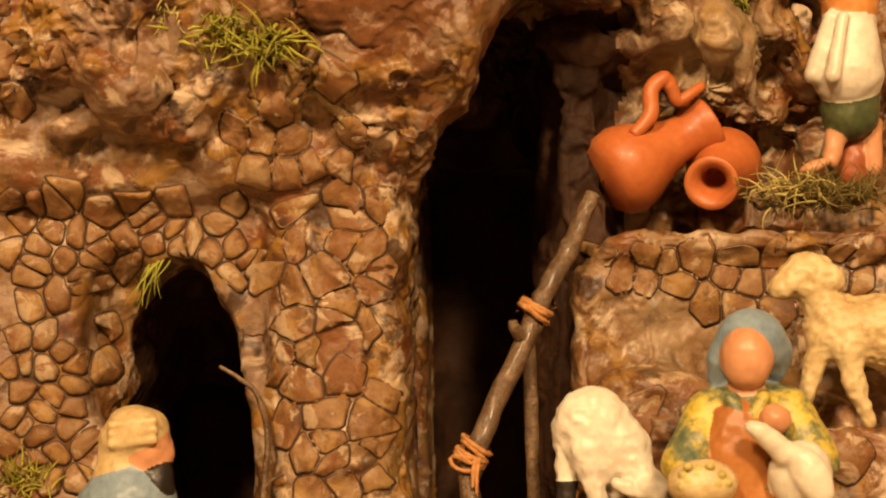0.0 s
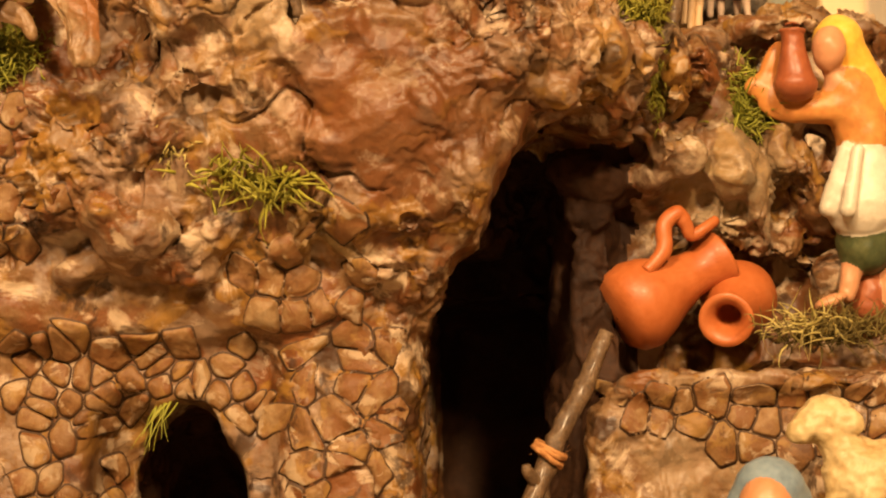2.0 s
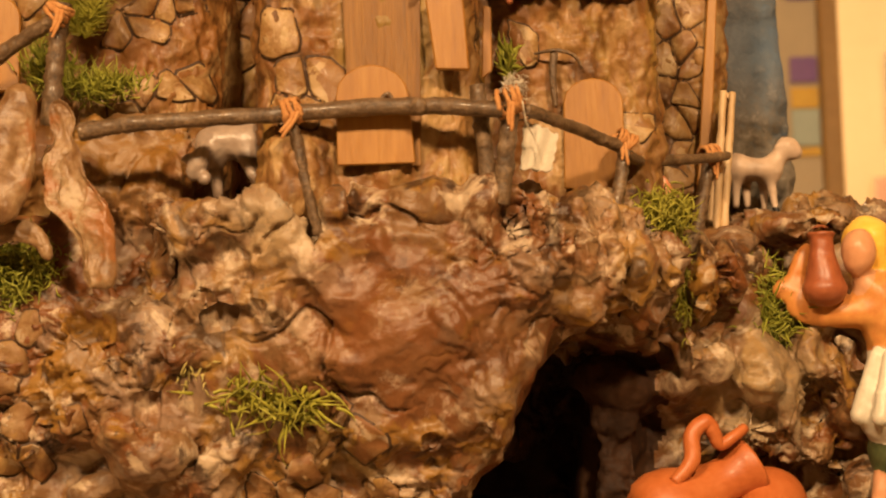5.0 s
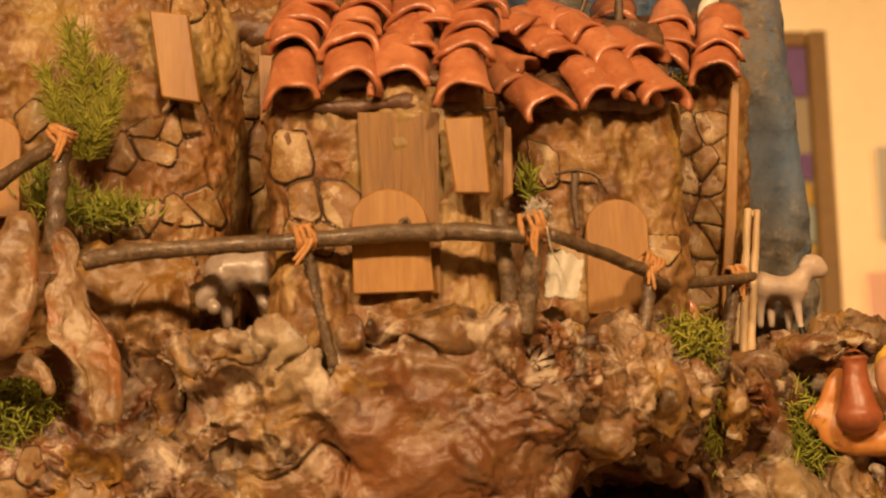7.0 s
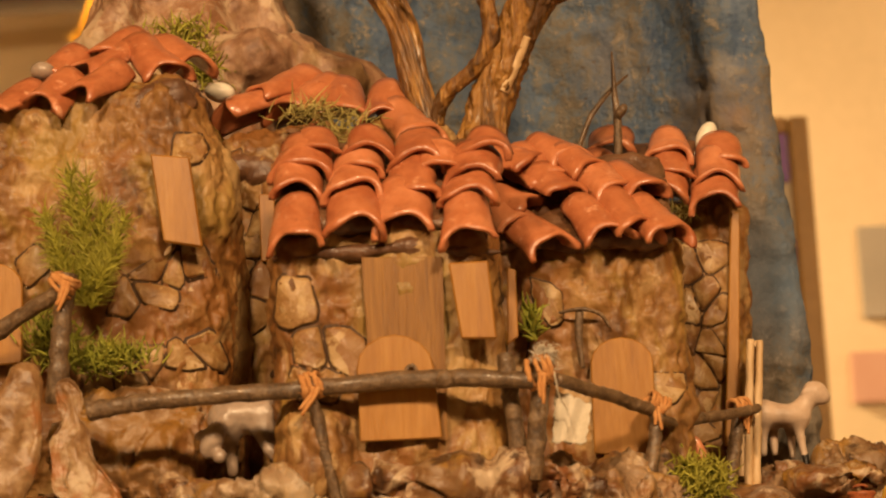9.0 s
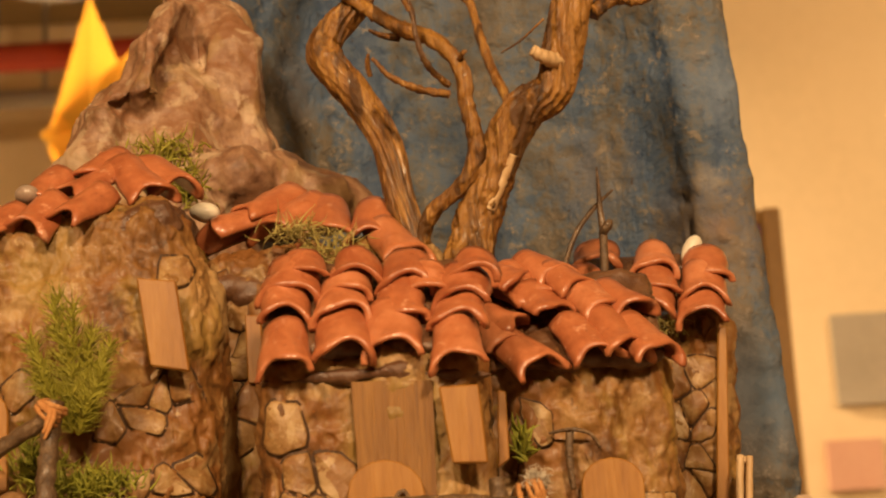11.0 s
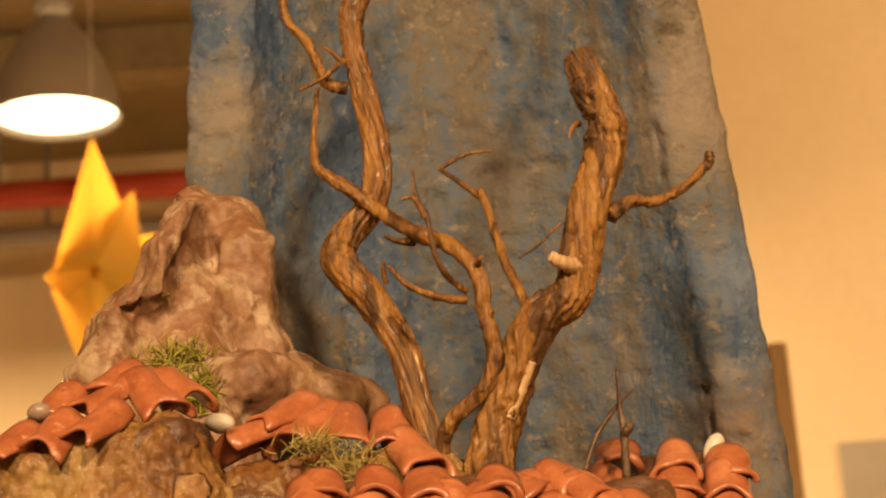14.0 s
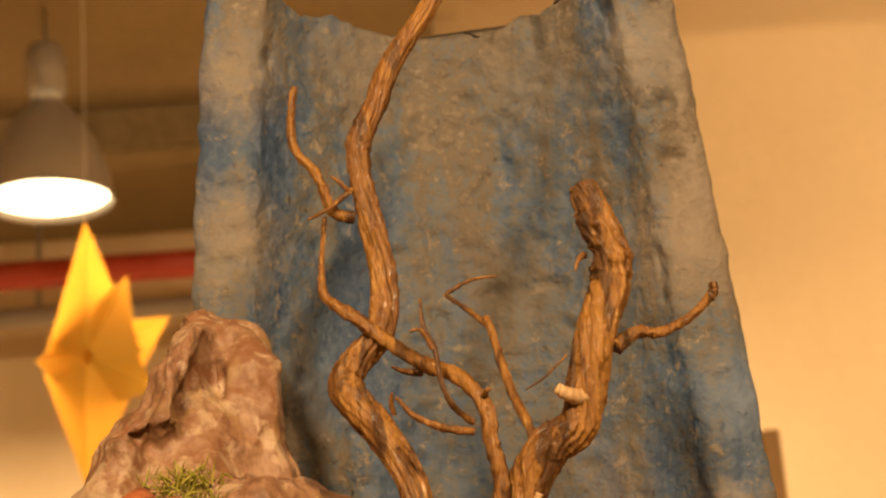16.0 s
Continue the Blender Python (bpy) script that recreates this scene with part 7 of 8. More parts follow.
def donkey(c):
    c.ball((-0.0444, -0.0490, 0.2627), (0.0082, 0.0056, 0.0042), (0, -6, 0), mat=0)
    c.ball((-0.0384, -0.0480, 0.2615), (0.0050, 0.0056, 0.0054), mat=0, k=0.004)
    c.ball((-0.0489, -0.0500, 0.2613), (0.0046, 0.0046, 0.0046), mat=0, k=0.003)
    c.ball((-0.0518, -0.0565, 0.2558), (0.0028, 0.0032, 0.0050), (0, 22, 0), mat=0, k=0.003)
    c.ball((-0.0500, -0.0580, 0.2515), (0.0018, 0.0018, 0.0020), mat=0, k=0.001)
    c.ball((-0.0542, -0.0570, 0.2572), (0.0024, 0.0010, 0.0012), (0, -15, 0), mat=0, k=0.0006)
    c.rod((-0.0482, -0.0500, 0.2598), (-0.0478, -0.0500, 0.2482), 0.0022, 0.0014, mat=0)
    c.rod((-0.0407, -0.0520, 0.2596), (-0.0377, -0.0540, 0.2531), 0.0024, 0.0016, mat=0)
    c.rod((-0.0377, -0.0540, 0.2531), (-0.0354, -0.0550, 0.2503), 0.0016, 0.0015, mat=0, k=0.001)
    c.rod((-0.0370, -0.0450, 0.2606), (-0.0370, -0.0450, 0.2484), 0.0024, 0.0016, mat=0)
    for i in range(9):
        c.ball((-0.0478 + 0.0016 * i, -0.0500, 0.2667 + 0.0004 * math.sin(0.35 * i)), (0.0007, 0.0009, 0.0006), mat=0, k=0.0004)


figure("toy_donkey", "grey glossy toy donkey grazing beside the house", "toy donkey", (-0.07, -0.066, 0.235), (-0.02, -0.03, 0.275), [M_GREY], donkey, h=0.0005, rough=((0.0002, 400, 2, 3),), group="crib animals")


def goat(c):
    c.ball((0.1094, 0.0740, 0.2684), (0.0088, 0.0048, 0.0038), (0, 8, 0), mat=0)
    c.ball((0.1039, 0.0740, 0.2690), (0.0038, 0.0044, 0.0042), mat=0, k=0.003)
    c.rod((0.1153, 0.0740, 0.2689), (0.1200, 0.0740, 0.2744), 0.0034, 0.0022, mat=0)
    c.ball((0.1211, 0.0740, 0.2751), (0.0036, 0.0028, 0.0028), (0, 30, 0), mat=0)
    c.ball((0.1231, 0.0740, 0.2732), (0.0022, 0.0020, 0.0018), mat=0, k=0.002)
    c.ball((0.1181, 0.0720, 0.2756), (0.0022, 0.0008, 0.0012), (0, -30, 0), mat=0, k=0.0006)
    c.rod((0.1205, 0.0740, 0.2769), (0.1196, 0.0740, 0.2787), 0.0006, 0.0004, mat=1, k=0.0004)
    c.rod((0.1038, 0.0740, 0.2679), (0.1035, 0.0740, 0.2570), 0.0020, 0.0011, mat=0)
    c.rod((0.1073, 0.0790, 0.2681), (0.1077, 0.0790, 0.2574), 0.0019, 0.0011, mat=0)
    c.rod((0.1146, 0.0740, 0.2668), (0.1160, 0.0740, 0.2561), 0.0019, 0.0011, mat=0)
    c.rod((0.1163, 0.0740, 0.2551), (0.1168, 0.0740, 0.2515), 0.0013, 0.0013, mat=1, k=0.001)
    c.rod((0.1132, 0.0790, 0.2675), (0.1132, 0.0790, 0.2561), 0.0018, 0.0011, mat=0)


figure("toy_goat", "pale pinkish toy goat kid standing at the terrace edge", "toy goat", (0.09, 0.06, 0.235), (0.14, 0.095, 0.29), [M_PINKGREY, M_BLACK], goat, h=0.0006, group="crib animals")


# ---- small loose things ----
def pebble(label, c, r, turn, mat, seed, cat="pebble"):
    k = Clay(np.array(c) - 0.012, np.array(c) + 0.012, 0.0006).ball(c, r, turn)
    return tagged(part("pebble", k.mesh("pebble", [mat], rough=((0.0005, 180, 2, seed),)), None, None), label, cat)


pebble("pale smooth pebble resting on the roof edge", (-0.0545, 0.0080, 0.3627), (0.0044, 0.004, 0.0030), (0, 10, 0), M_WHITE, 1)
pebble("pale pointed shell standing on the tower roof", (0.0905, 0.0550, 0.3538), (0.0030, 0.003, 0.0052), (0, 30, 0), M_WHITE, 2)
pebble("grey pebble between the roof tiles", (-0.0998, -0.0220, 0.3631), (0.0036, 0.0036, 0.0028), (0, 0, 0), M_GREY, 3)
pebble("small terracotta shard on the terrace", (0.0746, -0.0120, 0.2508), (0.0019, 0.0012, 0.0048), (0, -18, 0), M_TILE, 4, "shard")

rag = thing("white_rag", (0.0366, -0.0680, 0.2575), "ragged white cloth hanging from the fence knot", "cloth")
bm = bmesh.new()
bmesh.ops.create_grid(bm, x_segments=14, y_segments=16, size=0.5)
top_l, top_r, low_r, low_l = (Vector(p) for p in ((0.0340, -0.0665, 0.2629), (0.0428, -0.0665, 0.2591), (0.0407, -0.0665, 0.2494), (0.0326, -0.0665, 0.2503)))
for v in bm.verts:
    x, y = v.co.x + 0.5, 0.5 - v.co.y
    p = top_l.lerp(top_r, x).lerp(low_l.lerp(low_r, x), y)
    rim = max(abs(2 * x - 1), abs(2 * y - 1)) ** 6
    v.co = p + Vector((0.0002 * math.sin(23 * y + 5 * x) * rim, 0.0009 * math.sin(9 * x + 2 * y), 0.0003 * math.sin(19 * x + 7 * y + 1) * rim))
bmesh.ops.solidify(bm, geom=bm.faces[:], thickness=0.0003)
for f in bm.faces:
    f.smooth = True
wpart("cloth", bm, M_CLOTH, rag)
wpart("thread", stick("thread", [(0.0336, -0.0765, 0.2661), (0.0345, -0.0740, 0.2609), (0.0365, -0.0700, 0.2573), (0.0372, -0.0695, 0.2531)], [0.0002, 0.0002, 0.0002], M_CLOTH, n=14, sides=5), None, rag)

bundle = thing("stick_bundle", (0.0933, 0.0300, 0.2419), "upright bundle of pale split sticks by the tower", "sticks")
for k, (a, b) in enumerate([((0.0922, 0.0300, 0.2433), (0.0965, 0.0330, 0.2868)), ((0.0945, 0.0300, 0.2432), (0.0993, 0.0340, 0.2865)), ((0.0909, 0.0310, 0.2467), (0.0934, 0.0330, 0.2685)), ((0.0940, 0.0340, 0.2436), (0.0984, 0.0380, 0.2869))]):
    wpart("stick", stick("stick", [a, np.array(a) * 0.5 + np.array(b) * 0.5, b], [0.0014, 0.0013, 0.0011], M_STRAWWOOD, n=24, sides=6, knob=0.2, seed=k), None, bundle)


# ---- moss ----
def moss(label, spots, n, length, thick, mat, out, seed, lean=0.5, droop=0.3, curl=0.6):
    """A tuft: n threads from patches given as (centre, radii)."""
    rng = np.random.default_rng(seed)
    seeds = []
    for i in range(n):
        c, r = spots[i % len(spots)]
        seeds.append((np.array(c) + rng.normal(0, 0.5, 3) * np.array(r), np.array(out) + rng.normal(0, 0.2, 3)))
    return tagged(part("moss", strands("moss", mat, seeds, length, thick, lean, rng, droop, curl), None, None), label, "moss", "moss tufts", "stuff")


moss("spiky yellow-green moss tuft on the overhang", [((-0.0375, -0.0580, 0.1955), (0.012, 0.003, 0.006)), ((-0.0272, -0.0580, 0.1914), (0.010, 0.003, 0.005))], 120, 0.0120, 0.00075, M_MOSS, (0.25, -0.8, -0.1), 1, 0.8, 0.3, 2.0)
moss("pale curled moss fringe on the overhang", [((-0.0541, -0.0560, 0.2021), (0.006, 0.003, 0.005))], 40, 0.006, 0.0006, M_STRAW, (0, -1, 0), 2, 0.9, 0.2, 1.6)
moss("dense green moss cushion by the cork", [((-0.1013, -0.0480, 0.2290), (0.0095, 0.006, 0.0085))], 1500, 0.0055, 0.00048, M_MOSSDARK, (0, -1, 0.1), 3, 0.8, 0.2, 1.4)
moss("curled yellow-green moss cushion on the rock", [((0.0717, -0.0300, 0.2410), (0.007, 0.005, 0.006))], 800, 0.0055, 0.00045, M_MOSS, (0, -0.6, 0.5), 4, 0.9, 0.5, 1.6)
moss("trailing yellow moss down the rock", [((0.0754, -0.0280, 0.2292), (0.003, 0.002, 0.010)), ((0.0772, -0.0200, 0.2189), (0.002, 0.002, 0.008))], 300, 0.0042, 0.00028, M_MOSS, (0, -0.6, -0.6), 5, 0.7, 0.8, 1.0)
moss("green moss cushion beside the water carrier", [((0.1001, 0.0120, 0.2250), (0.008, 0.006, 0.006)), ((0.1026, 0.0080, 0.2144), (0.009, 0.006, 0.006))], 1300, 0.007, 0.0005, M_MOSSDARK, (0, -1, 0.2), 6, 0.8, 0.5, 1.2)
fr = np.random.default_rng(7)
frond_seeds = []
frond_base = np.array((-0.0838, -0.0460, 0.2916))
for top in [(-0.0951, -0.0460, 0.3174), (-0.0880, -0.0480, 0.3276), (-0.0836, -0.0500, 0.3249), (-0.0784, -0.0490, 0.3182), (-0.0743, -0.0480, 0.3144), (-0.0763, -0.0500, 0.3060), (-0.0915, -0.0500, 0.3068)]:
    way = np.array(top) - frond_base
    side = np.array((way[2], 0, -way[0])) / np.linalg.norm(way)
    for q in np.linspace(0.08, 1, 46):
        at = frond_base + way * q + np.array((0, -0.003 * math.sin(math.pi * q), 0)) + fr.normal(0, 0.0004, 3)
        for s in (-1, 1):
            for _ in range(3):
                frond_seeds.append((at, way / np.linalg.norm(way) * 1.1 + s * side * 0.8 + np.array((0, -0.35, 0)) + fr.normal(0, 0.15, 3)))
tagged(part("moss", strands("moss", M_MOSS, frond_seeds, 0.0058, 0.00030, 0.28, fr, 0.1, 0.4), None, None), "feathery yellow-green moss fronds on the house wall", "moss", "moss tufts", "stuff")
moss("green moss at the foot of the house", [((-0.0804, -0.0450, 0.2786), (0.010, 0.004, 0.003)), ((-0.0947, -0.0400, 0.2846), (0.006, 0.004, 0.006))], 800, 0.0065, 0.00042, M_MOSSDARK, (0.1, -0.5, 0.7), 8, 0.7, 0.1, 0.7)
moss("pale straw-like moss mat on the ledge", [((0.1232, -0.0080, 0.1492), (0.014, 0.008, 0.003)), ((0.1360, 0.0000, 0.1506), (0.016, 0.010, 0.003))], 260, 0.011, 0.00045, M_MOSSBROWN, (0, -0.3, 0.6), 9, 0.9, 0.5, 1.0)
moss("pale straw ends of the moss mat", [((0.1179, -0.0120, 0.1524), (0.010, 0.008, 0.004))], 60, 0.013, 0.0005, M_STRAW, (-0.6, -0.5, 0.5), 10, 0.7, 0.6, 1.2)
moss("spiky moss sprig low on the rock", [((-0.1013, -0.0260, 0.0728), (0.009, 0.004, 0.005))], 130, 0.009, 0.0005, M_MOSS, (0, -0.7, 0.5), 11, 0.8, 0.1, 0.7)
moss("yellow-green moss at the foot of the peak", [((-0.0691, 0.0450, 0.3890), (0.010, 0.005, 0.006)), ((-0.0621, 0.0400, 0.3778), (0.006, 0.005, 0.006))], 900, 0.007, 0.00045, M_MOSS, (0, -0.5, 0.5), 12, 0.8, 0.4, 0.9)
moss("pale moss sprig lying over the roof tiles", [((-0.0282, -0.0080, 0.3510), (0.008, 0.004, 0.003)), ((-0.0188, -0.0120, 0.3447), (0.008, 0.004, 0.005))], 220, 0.007, 0.0003, M_STRAW, (0.5, -0.5, 0.3), 13, 0.8, 0.2, 0.6)
moss("small green leaf sprig between the houses", [((0.0307, -0.0300, 0.2846), (0.002, 0.002, 0.005))], 40, 0.006, 0.0009, M_MOSSDARK, (0, -0.4, 0.8), 14, 0.4, 0.0, 0.5)
moss("dry grass under the tower eave", [((0.0785, 0.0420, 0.3285), (0.005, 0.003, 0.003))], 50, 0.007, 0.0003, M_STRAW, (0, -0.6, -0.2), 15, 0.9, 0.4, 0.8)
moss("green sprig hanging at the cave mouth", [((-0.0623, -0.0250, 0.1349), (0.003, 0.002, 0.002))], 14, 0.016, 0.0005, M_MOSSDARK, (-0.3, -0.3, -0.6), 16, 0.3, 0.7, 0.4)


# ---- the room behind ----
lampx, lampy, lampz = -0.612, 3.0, 1.571
pend = thing("pendant_lamp", (lampx, lampy, lampz), "grey enamel pendant lamp, lit, hanging from the ceiling", "lamp")
part("shade", lathe("shade", [(0.117, 0.0), (0.116, 0.012), (0.108, 0.06), (0.085, 0.115), (0.055, 0.16), (0.034, 0.19), (0.03, 0.192), (0.052, 0.155), (0.081, 0.11), (0.103, 0.058), (0.112, 0.012), (0.114, 0.0), (0.117, 0.0)], M_LAMP, 40), None, pend)
part("collar", lathe("collar", [(0.001, 0.19), (0.024, 0.19), (0.026, 0.20), (0.022, 0.206), (0.001, 0.207)], M_WHITE, 24), None, pend, "pale ceramic collar")
part("neck", lathe("neck", [(0.02, 0.205), (0.036, 0.21), (0.036, 0.27), (0.03, 0.30), (0.004, 0.31), (0.004, 0.52)], M_LAMP, 24), None, pend)
part("bulb", lathe("bulb", [(0.0005, 0.012), (0.08, 0.010), (0.107, 0.014), (0.107, 0.022), (0.0005, 0.024)], M_BULB, 36), None, pend, "glowing lamp disc")

star = thing("paper_star", (-0.4654, 2.5000, 1.1214), "folded golden paper star hanging in the room", "paper star")
SC = Vector((-0.4654, 2.5000, 1.1214))
for k, tip in enumerate([(-0.4726, 2.5000, 1.3528), (-0.4054, 2.4600, 1.2479), (-0.5484, 2.4800, 1.1311), (-0.4807, 2.5000, 0.9421), (-0.3523, 2.5300, 1.2010), (-0.3675, 2.4800, 1.0739)]):
    tip = Vector(tip)
    d = tip - SC
    u = d.cross(Vector((0, 1, 0))).normalized()
    bm = bmesh.new()
    w = 0.074
    ring = [bm.verts.new(SC + d * 0.06 + q) for q in (u * w, Vector((0, -w * 0.8, 0)), -u * w, Vector((0, w * 0.8, 0)))]
    top = bm.verts.new(tip)
    bm.faces.new(ring)
    for i in range(4):
        bm.faces.new((ring[i], ring[(i + 1) % 4], top))
    bmesh.ops.recalc_face_normals(bm, faces=bm.faces[:])
    wpart("ray", bm, M_STAR, star)
wpart("cord", stick("cord", [(-0.4726, 2.5000, 1.3510), (-0.4706, 2.5000, 1.4375), (SC.x, 2.5, 1.95)], [0.001, 0.001, 0.001], M_WHITE, n=6, sides=5), None, star)

for k, (y0, z0, r) in enumerate([(3.9, 1.735, 0.032), (3.95, 1.655, 0.022)]):
    tagged(part("ceiling_pipe", stick("ceiling_pipe", [(-2.8, y0, z0), (-1.2, y0, z0), (0.05, y0, z0)], [r, r, r], M_PIPE if k == 0 else M_LAMP, n=8, sides=16, knob=0.0), None, None),
           "long red-painted pipe under the ceiling" if k == 0 else "long dark grey pipe under the ceiling", "pipe")
for hx in (-2.0, -0.9, -0.1):
    tagged(part("pipe_hanger", stick("pipe_hanger", [(hx, 3.9, 1.73), (hx, 3.92, 1.85), (hx, 3.93, 1.95)], [0.006, 0.006, 0.006], M_LAMP, n=5, sides=6), None, None), "thin steel rod holding the pipes", "pipe hanger", "pipe hangers")
    tagged(part("pipe_hanger", stick("pipe_hanger", [(hx + 0.1, 3.95, 1.65), (hx + 0.1, 3.97, 1.85), (hx + 0.1, 3.98, 1.95)], [0.006, 0.006, 0.006], M_LAMP, n=5, sides=6), None, None), "thin steel rod holding the pipes", "pipe hanger", "pipe hangers")
for k, (y0, z0) in enumerate([(3.55, 1.90), (2.7, 1.92)]):
    tagged(part("ceiling_beam", box_bm((-3.0, y0 - 0.06, z0 - 0.05), (3.0, y0 + 0.06, z0 + 0.05), 0.01, 2), M_CEIL, None), "brown wooden ceiling beam", "beam", "ceiling beams")

board = thing("picture_panel", (0.4124, 2.000, -0.9), "framed panel with violet, gold and pale blue fields", "picture")
wpart("panel", box_bm((0.3729, 2.006, -0.9), (0.4299, 2.018, 0.8152)), M_PAPER, board)
wpart("frame", box_bm((0.4309, 1.992, -0.9), (0.4549, 2.022, 0.8352), 0.003), M_FRAMEWOOD, board, "brown wooden frame bar")
wpart("frame", box_bm((0.3729, 1.992, 0.8152), (0.4299, 2.022, 0.8352), 0.003), M_FRAMEWOOD, board, "brown wooden frame bar")
for m, lo, hi in ((M_PURPLE, 0.7546, 0.8260), (M_PURPLE, 0.6506, 0.6818), (M_GOLD, 0.6181, 0.6435), (M_PALEBLUE, 0.5716, 0.6167), (M_GOLD, 0.5590, 0.5688)):
    wpart("field", box_bm((0.3947, 1.999, lo), (0.4279, 2.0055, hi)), m, board)
for m, q in ((M_GREYPRINT, ((0.7718, 3.3900, 0.7853), (0.9556, 3.3900, 0.9577))), (M_PINK, ((0.7397, 3.3900, 0.6263), (0.8444, 3.3900, 0.7202)))):
    tagged(part("wall_poster", box_bm((q[0][0], 3.386, q[0][2]), (q[1][0], 3.398, q[1][2])), m, None), "faded printed sheet on the beige wall", "poster", "wall posters")

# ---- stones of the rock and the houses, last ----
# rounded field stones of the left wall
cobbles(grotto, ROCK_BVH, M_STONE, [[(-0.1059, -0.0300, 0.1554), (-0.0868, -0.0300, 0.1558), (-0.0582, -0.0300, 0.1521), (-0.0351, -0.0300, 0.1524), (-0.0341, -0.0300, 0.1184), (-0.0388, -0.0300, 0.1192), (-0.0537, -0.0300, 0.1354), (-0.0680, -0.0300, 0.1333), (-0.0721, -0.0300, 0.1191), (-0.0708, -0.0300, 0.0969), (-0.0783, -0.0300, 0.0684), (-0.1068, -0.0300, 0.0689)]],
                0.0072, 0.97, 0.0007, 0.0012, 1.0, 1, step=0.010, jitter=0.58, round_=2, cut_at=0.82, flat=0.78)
# pillar
cobbles(grotto, ROCK_BVH, M_STONE, [[(-0.0345, -0.0360, 0.1520), (-0.0164, -0.0360, 0.1540), (0.0055, -0.0360, 0.1536), (0.0119, -0.0360, 0.1174), (0.0157, -0.0360, 0.0672), (-0.0256, -0.0360, 0.0679), (-0.0321, -0.0360, 0.1058), (-0.0374, -0.0360, 0.1184), (-0.0333, -0.0360, 0.1277)]],
                0.0100, 0.84, 0.00066, 0.0006, 0.8, 2, step=0.010, jitter=0.62, flat=0.92)
cobbles(grotto, ROCK_BVH, M_STONE, [[(-0.0453, -0.0400, 0.1712), (-0.0107, -0.0400, 0.1780), (-0.0018, -0.0400, 0.1670), (-0.0081, -0.0400, 0.1550), (-0.0328, -0.0400, 0.1465)]],
                0.0088, 0.92, 0.0006, 0.0018, 1.0, 3, step=0.010, jitter=0.4, round_=1)
cobbles(grotto, ROCK_BVH, M_STONE, [[(-0.1174, -0.0300, 0.1955), (-0.0845, -0.0300, 0.1915), (-0.0846, -0.0300, 0.1790), (-0.0926, -0.0300, 0.1698), (-0.1175, -0.0300, 0.1767)], [(-0.1140, -0.0400, 0.2217), (-0.0953, -0.0400, 0.2196), (-0.0970, -0.0400, 0.1995), (-0.1140, -0.0400, 0.1984)]],
                0.0090, 0.85, 0.0006, 0.0007, 0.9, 4, step=0.010, jitter=0.3)
cobbles(grotto, ROCK_BVH, M_STONE, [[(-0.0385, -0.0500, 0.1887), (-0.0037, -0.0500, 0.1938), (-0.0070, -0.0500, 0.1803), (-0.0357, -0.0500, 0.1810)]], 0.009, 0.7, 0.0008, 0.001, 1.3, 5, step=0.010)
# ledge wall and tiers
cobbles(grotto, ROCK_BVH, M_STONE, [[(0.0525, -0.0270, 0.1358), (0.0685, -0.0270, 0.1402), (0.1425, -0.0270, 0.1412), (0.1419, -0.0270, 0.1166), (0.0996, -0.0270, 0.1167), (0.0760, -0.0270, 0.1226), (0.0538, -0.0270, 0.1215)]],
                0.0074, 1.0, 0.0006, 0.0006, 1.25, 6, step=0.016, jitter=0.50, row=True, flat=0.90)
cobbles(grotto, ROCK_BVH, M_STONE, [[(0.0517, -0.0450, 0.0951), (0.0635, -0.0450, 0.1087), (0.0881, -0.0450, 0.1098), (0.0892, -0.0450, 0.0944), (0.0752, -0.0450, 0.0840), (0.0571, -0.0450, 0.0950)], [(0.1140, -0.0660, 0.1094), (0.1343, -0.0660, 0.1090), (0.1332, -0.0660, 0.0675), (0.1188, -0.0660, 0.0677)]],
                0.0110, 0.92, 0.0004, 0.0005, 1.5, 7, step=0.012, jitter=0.40, flat=0.92)
cobbles(grotto, ROCK_BVH, M_STONE, [[(0.1076, 0.0150, 0.1721), (0.1296, 0.0150, 0.1699), (0.1255, 0.0150, 0.1445), (0.1070, 0.0150, 0.1466)], [(0.0708, 0.0150, 0.1950), (0.0946, 0.0150, 0.1962), (0.0961, 0.0150, 0.1894), (0.0722, 0.0150, 0.1813)]],
                0.0090, 0.85, 0.0008, 0.0009, 1.1, 8, step=0.010)
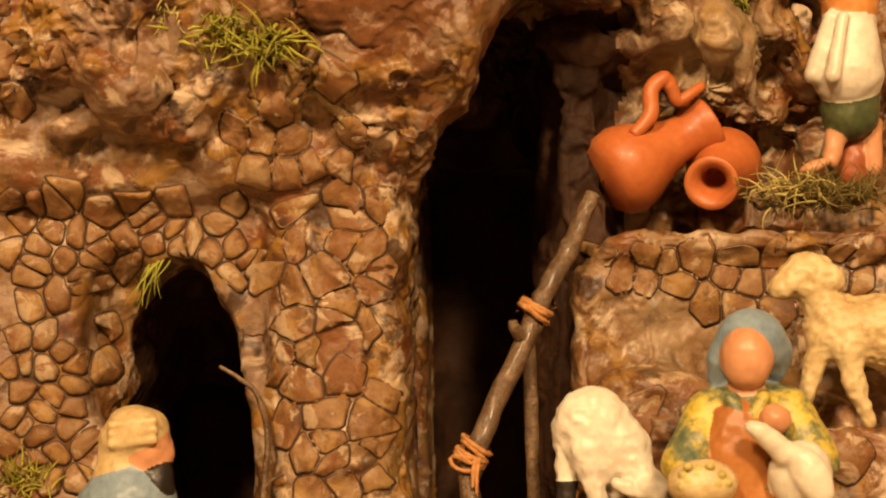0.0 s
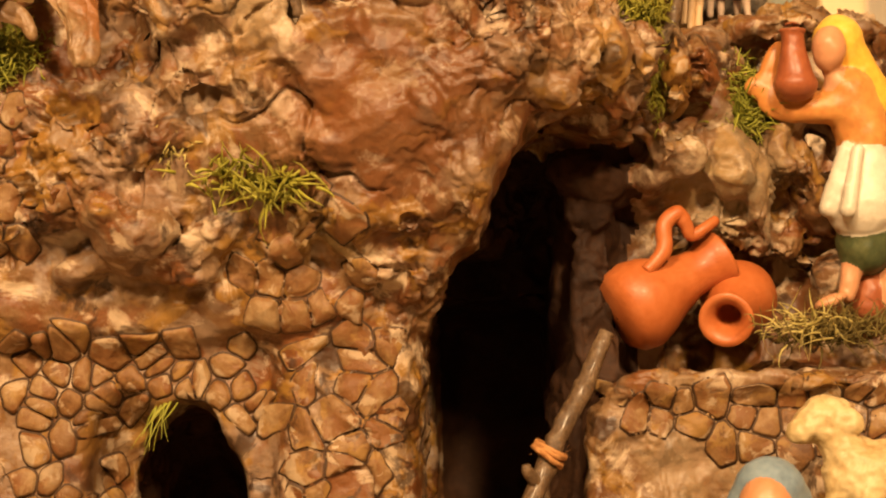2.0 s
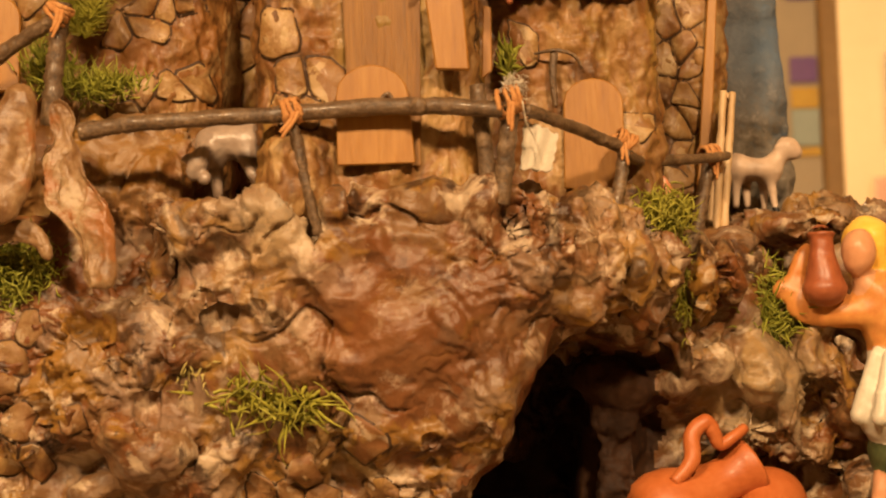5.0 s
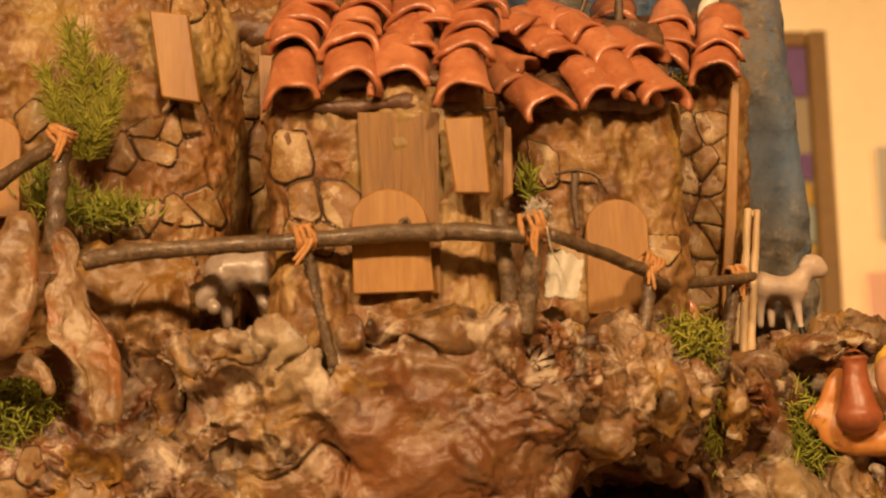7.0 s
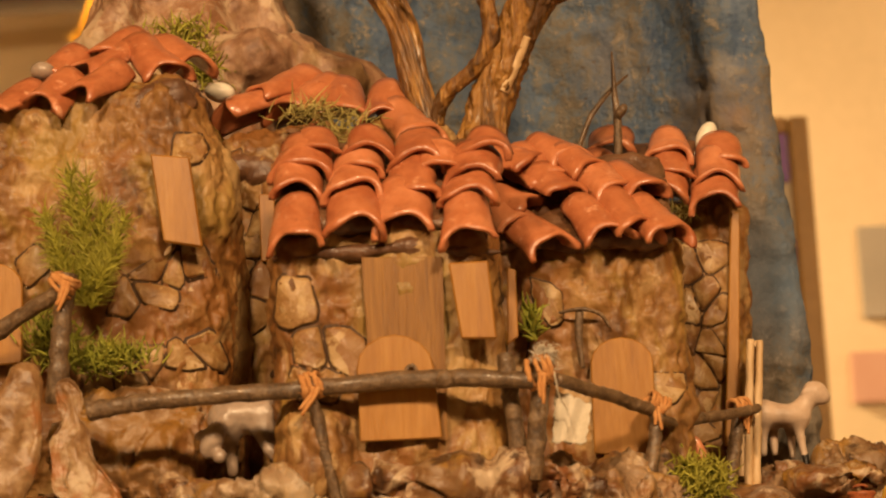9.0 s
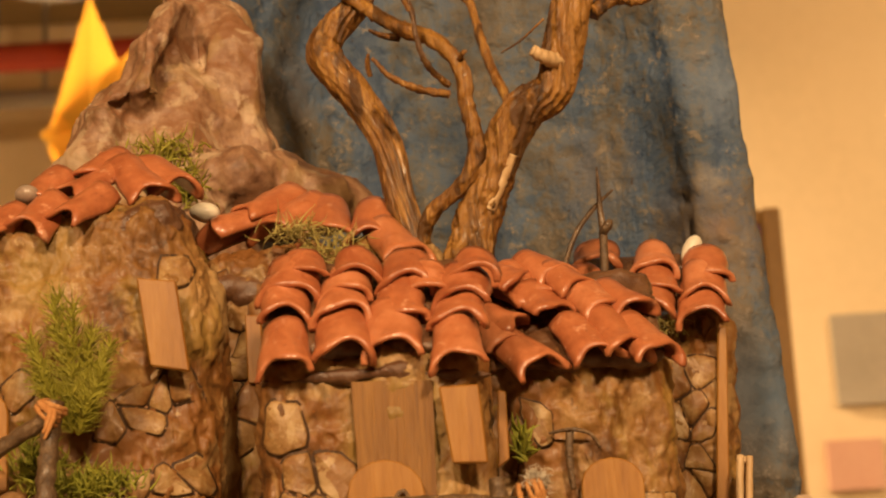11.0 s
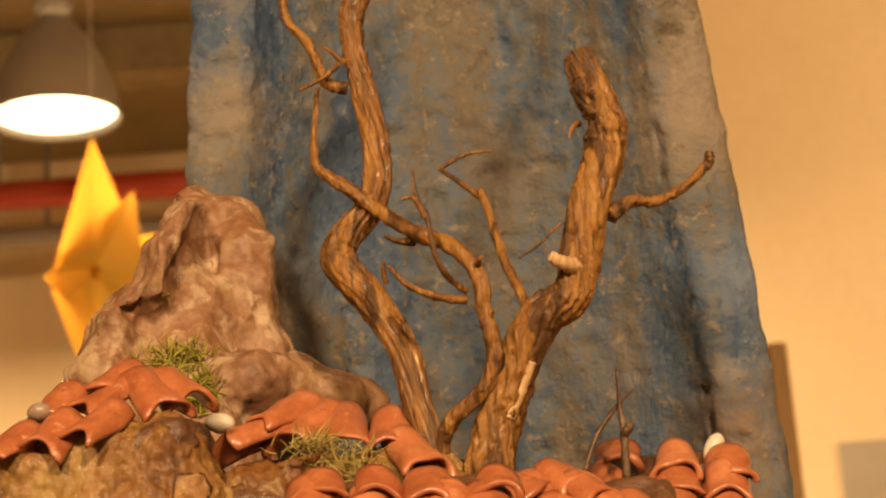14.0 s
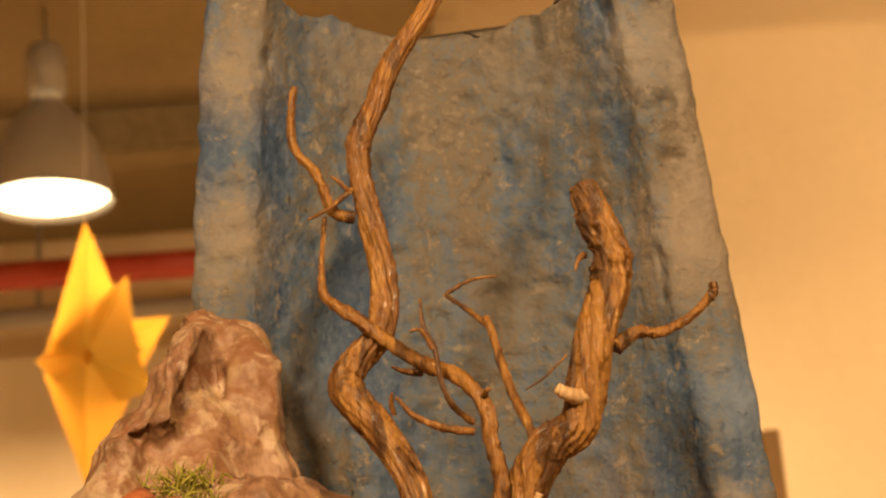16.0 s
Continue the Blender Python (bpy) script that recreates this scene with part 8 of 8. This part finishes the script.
# houses
BV = bvh_of(hA_me)
cobbles(hA_wall, BV, M_WALLSTONE, [[(-0.0347, -0.0600, 0.2983), (-0.0165, -0.0600, 0.2976), (-0.0164, -0.0600, 0.2521), (-0.0348, -0.0600, 0.2528)], [(0.0085, -0.0600, 0.2770), (0.0206, -0.0600, 0.2766), (0.0197, -0.0600, 0.2522), (0.0070, -0.0600, 0.2527)]], 0.0095, 0.75, 0.0007, 0.0005, 1.0, 11, jitter=0.55, flat=0.92)
BV = bvh_of(hB_me)
cobbles(hB_wall, BV, M_WALLSTONE, [[(0.0296, -0.0200, 0.2927), (0.0464, -0.0200, 0.2920), (0.0447, -0.0200, 0.2535), (0.0282, -0.0200, 0.2572)], [(0.0642, -0.0200, 0.2960), (0.0718, -0.0200, 0.2957), (0.0695, -0.0200, 0.2495), (0.0619, -0.0200, 0.2498)]], 0.0110, 0.55, 0.0006, 0.0004, 0.8, 12, jitter=0.55, flat=0.93)
BV = bvh_of(hC_me)
cobbles(hC_wall, BV, M_WALLSTONE, [[(0.0794, 0.0460, 0.3157), (0.0930, 0.0460, 0.3152), (0.0897, 0.0460, 0.2534), (0.0762, 0.0460, 0.2539)]], 0.0085, 0.85, 0.0006, 0.0007, 1.0, 13)
BV = bvh_of(hD_me)
cobbles(hD_wall, BV, M_WALLSTONE, [[(-0.0804, -0.0350, 0.3078), (-0.0638, -0.0350, 0.3087), (-0.0433, -0.0300, 0.3105), (-0.0440, -0.0300, 0.2737), (-0.0793, -0.0350, 0.2743)], [(-0.1045, -0.0350, 0.3195), (-0.0939, -0.0350, 0.3191), (-0.0956, -0.0350, 0.2900), (-0.1046, -0.0350, 0.3041)], [(-0.0669, -0.0350, 0.3555), (-0.0496, -0.0300, 0.3494), (-0.0474, -0.0300, 0.3245), (-0.0550, -0.0300, 0.3249)]], 0.0088, 0.9, 0.0007, 0.0006, 1.0, 14, jitter=0.5, flat=0.9)
BV = bvh_of(hE_me)
cobbles(hE_wall, BV, M_WALLSTONE, [[(-0.0522, -0.0050, 0.3213), (-0.0403, -0.0050, 0.3209), (-0.0412, -0.0050, 0.2792), (-0.0530, -0.0050, 0.2796)], [(-0.0508, -0.0050, 0.3474), (-0.0365, -0.0050, 0.3466), (-0.0394, -0.0050, 0.3162), (-0.0519, -0.0050, 0.3169)]], 0.0085, 0.9, 0.0005, 0.0007, 1.2, 15)
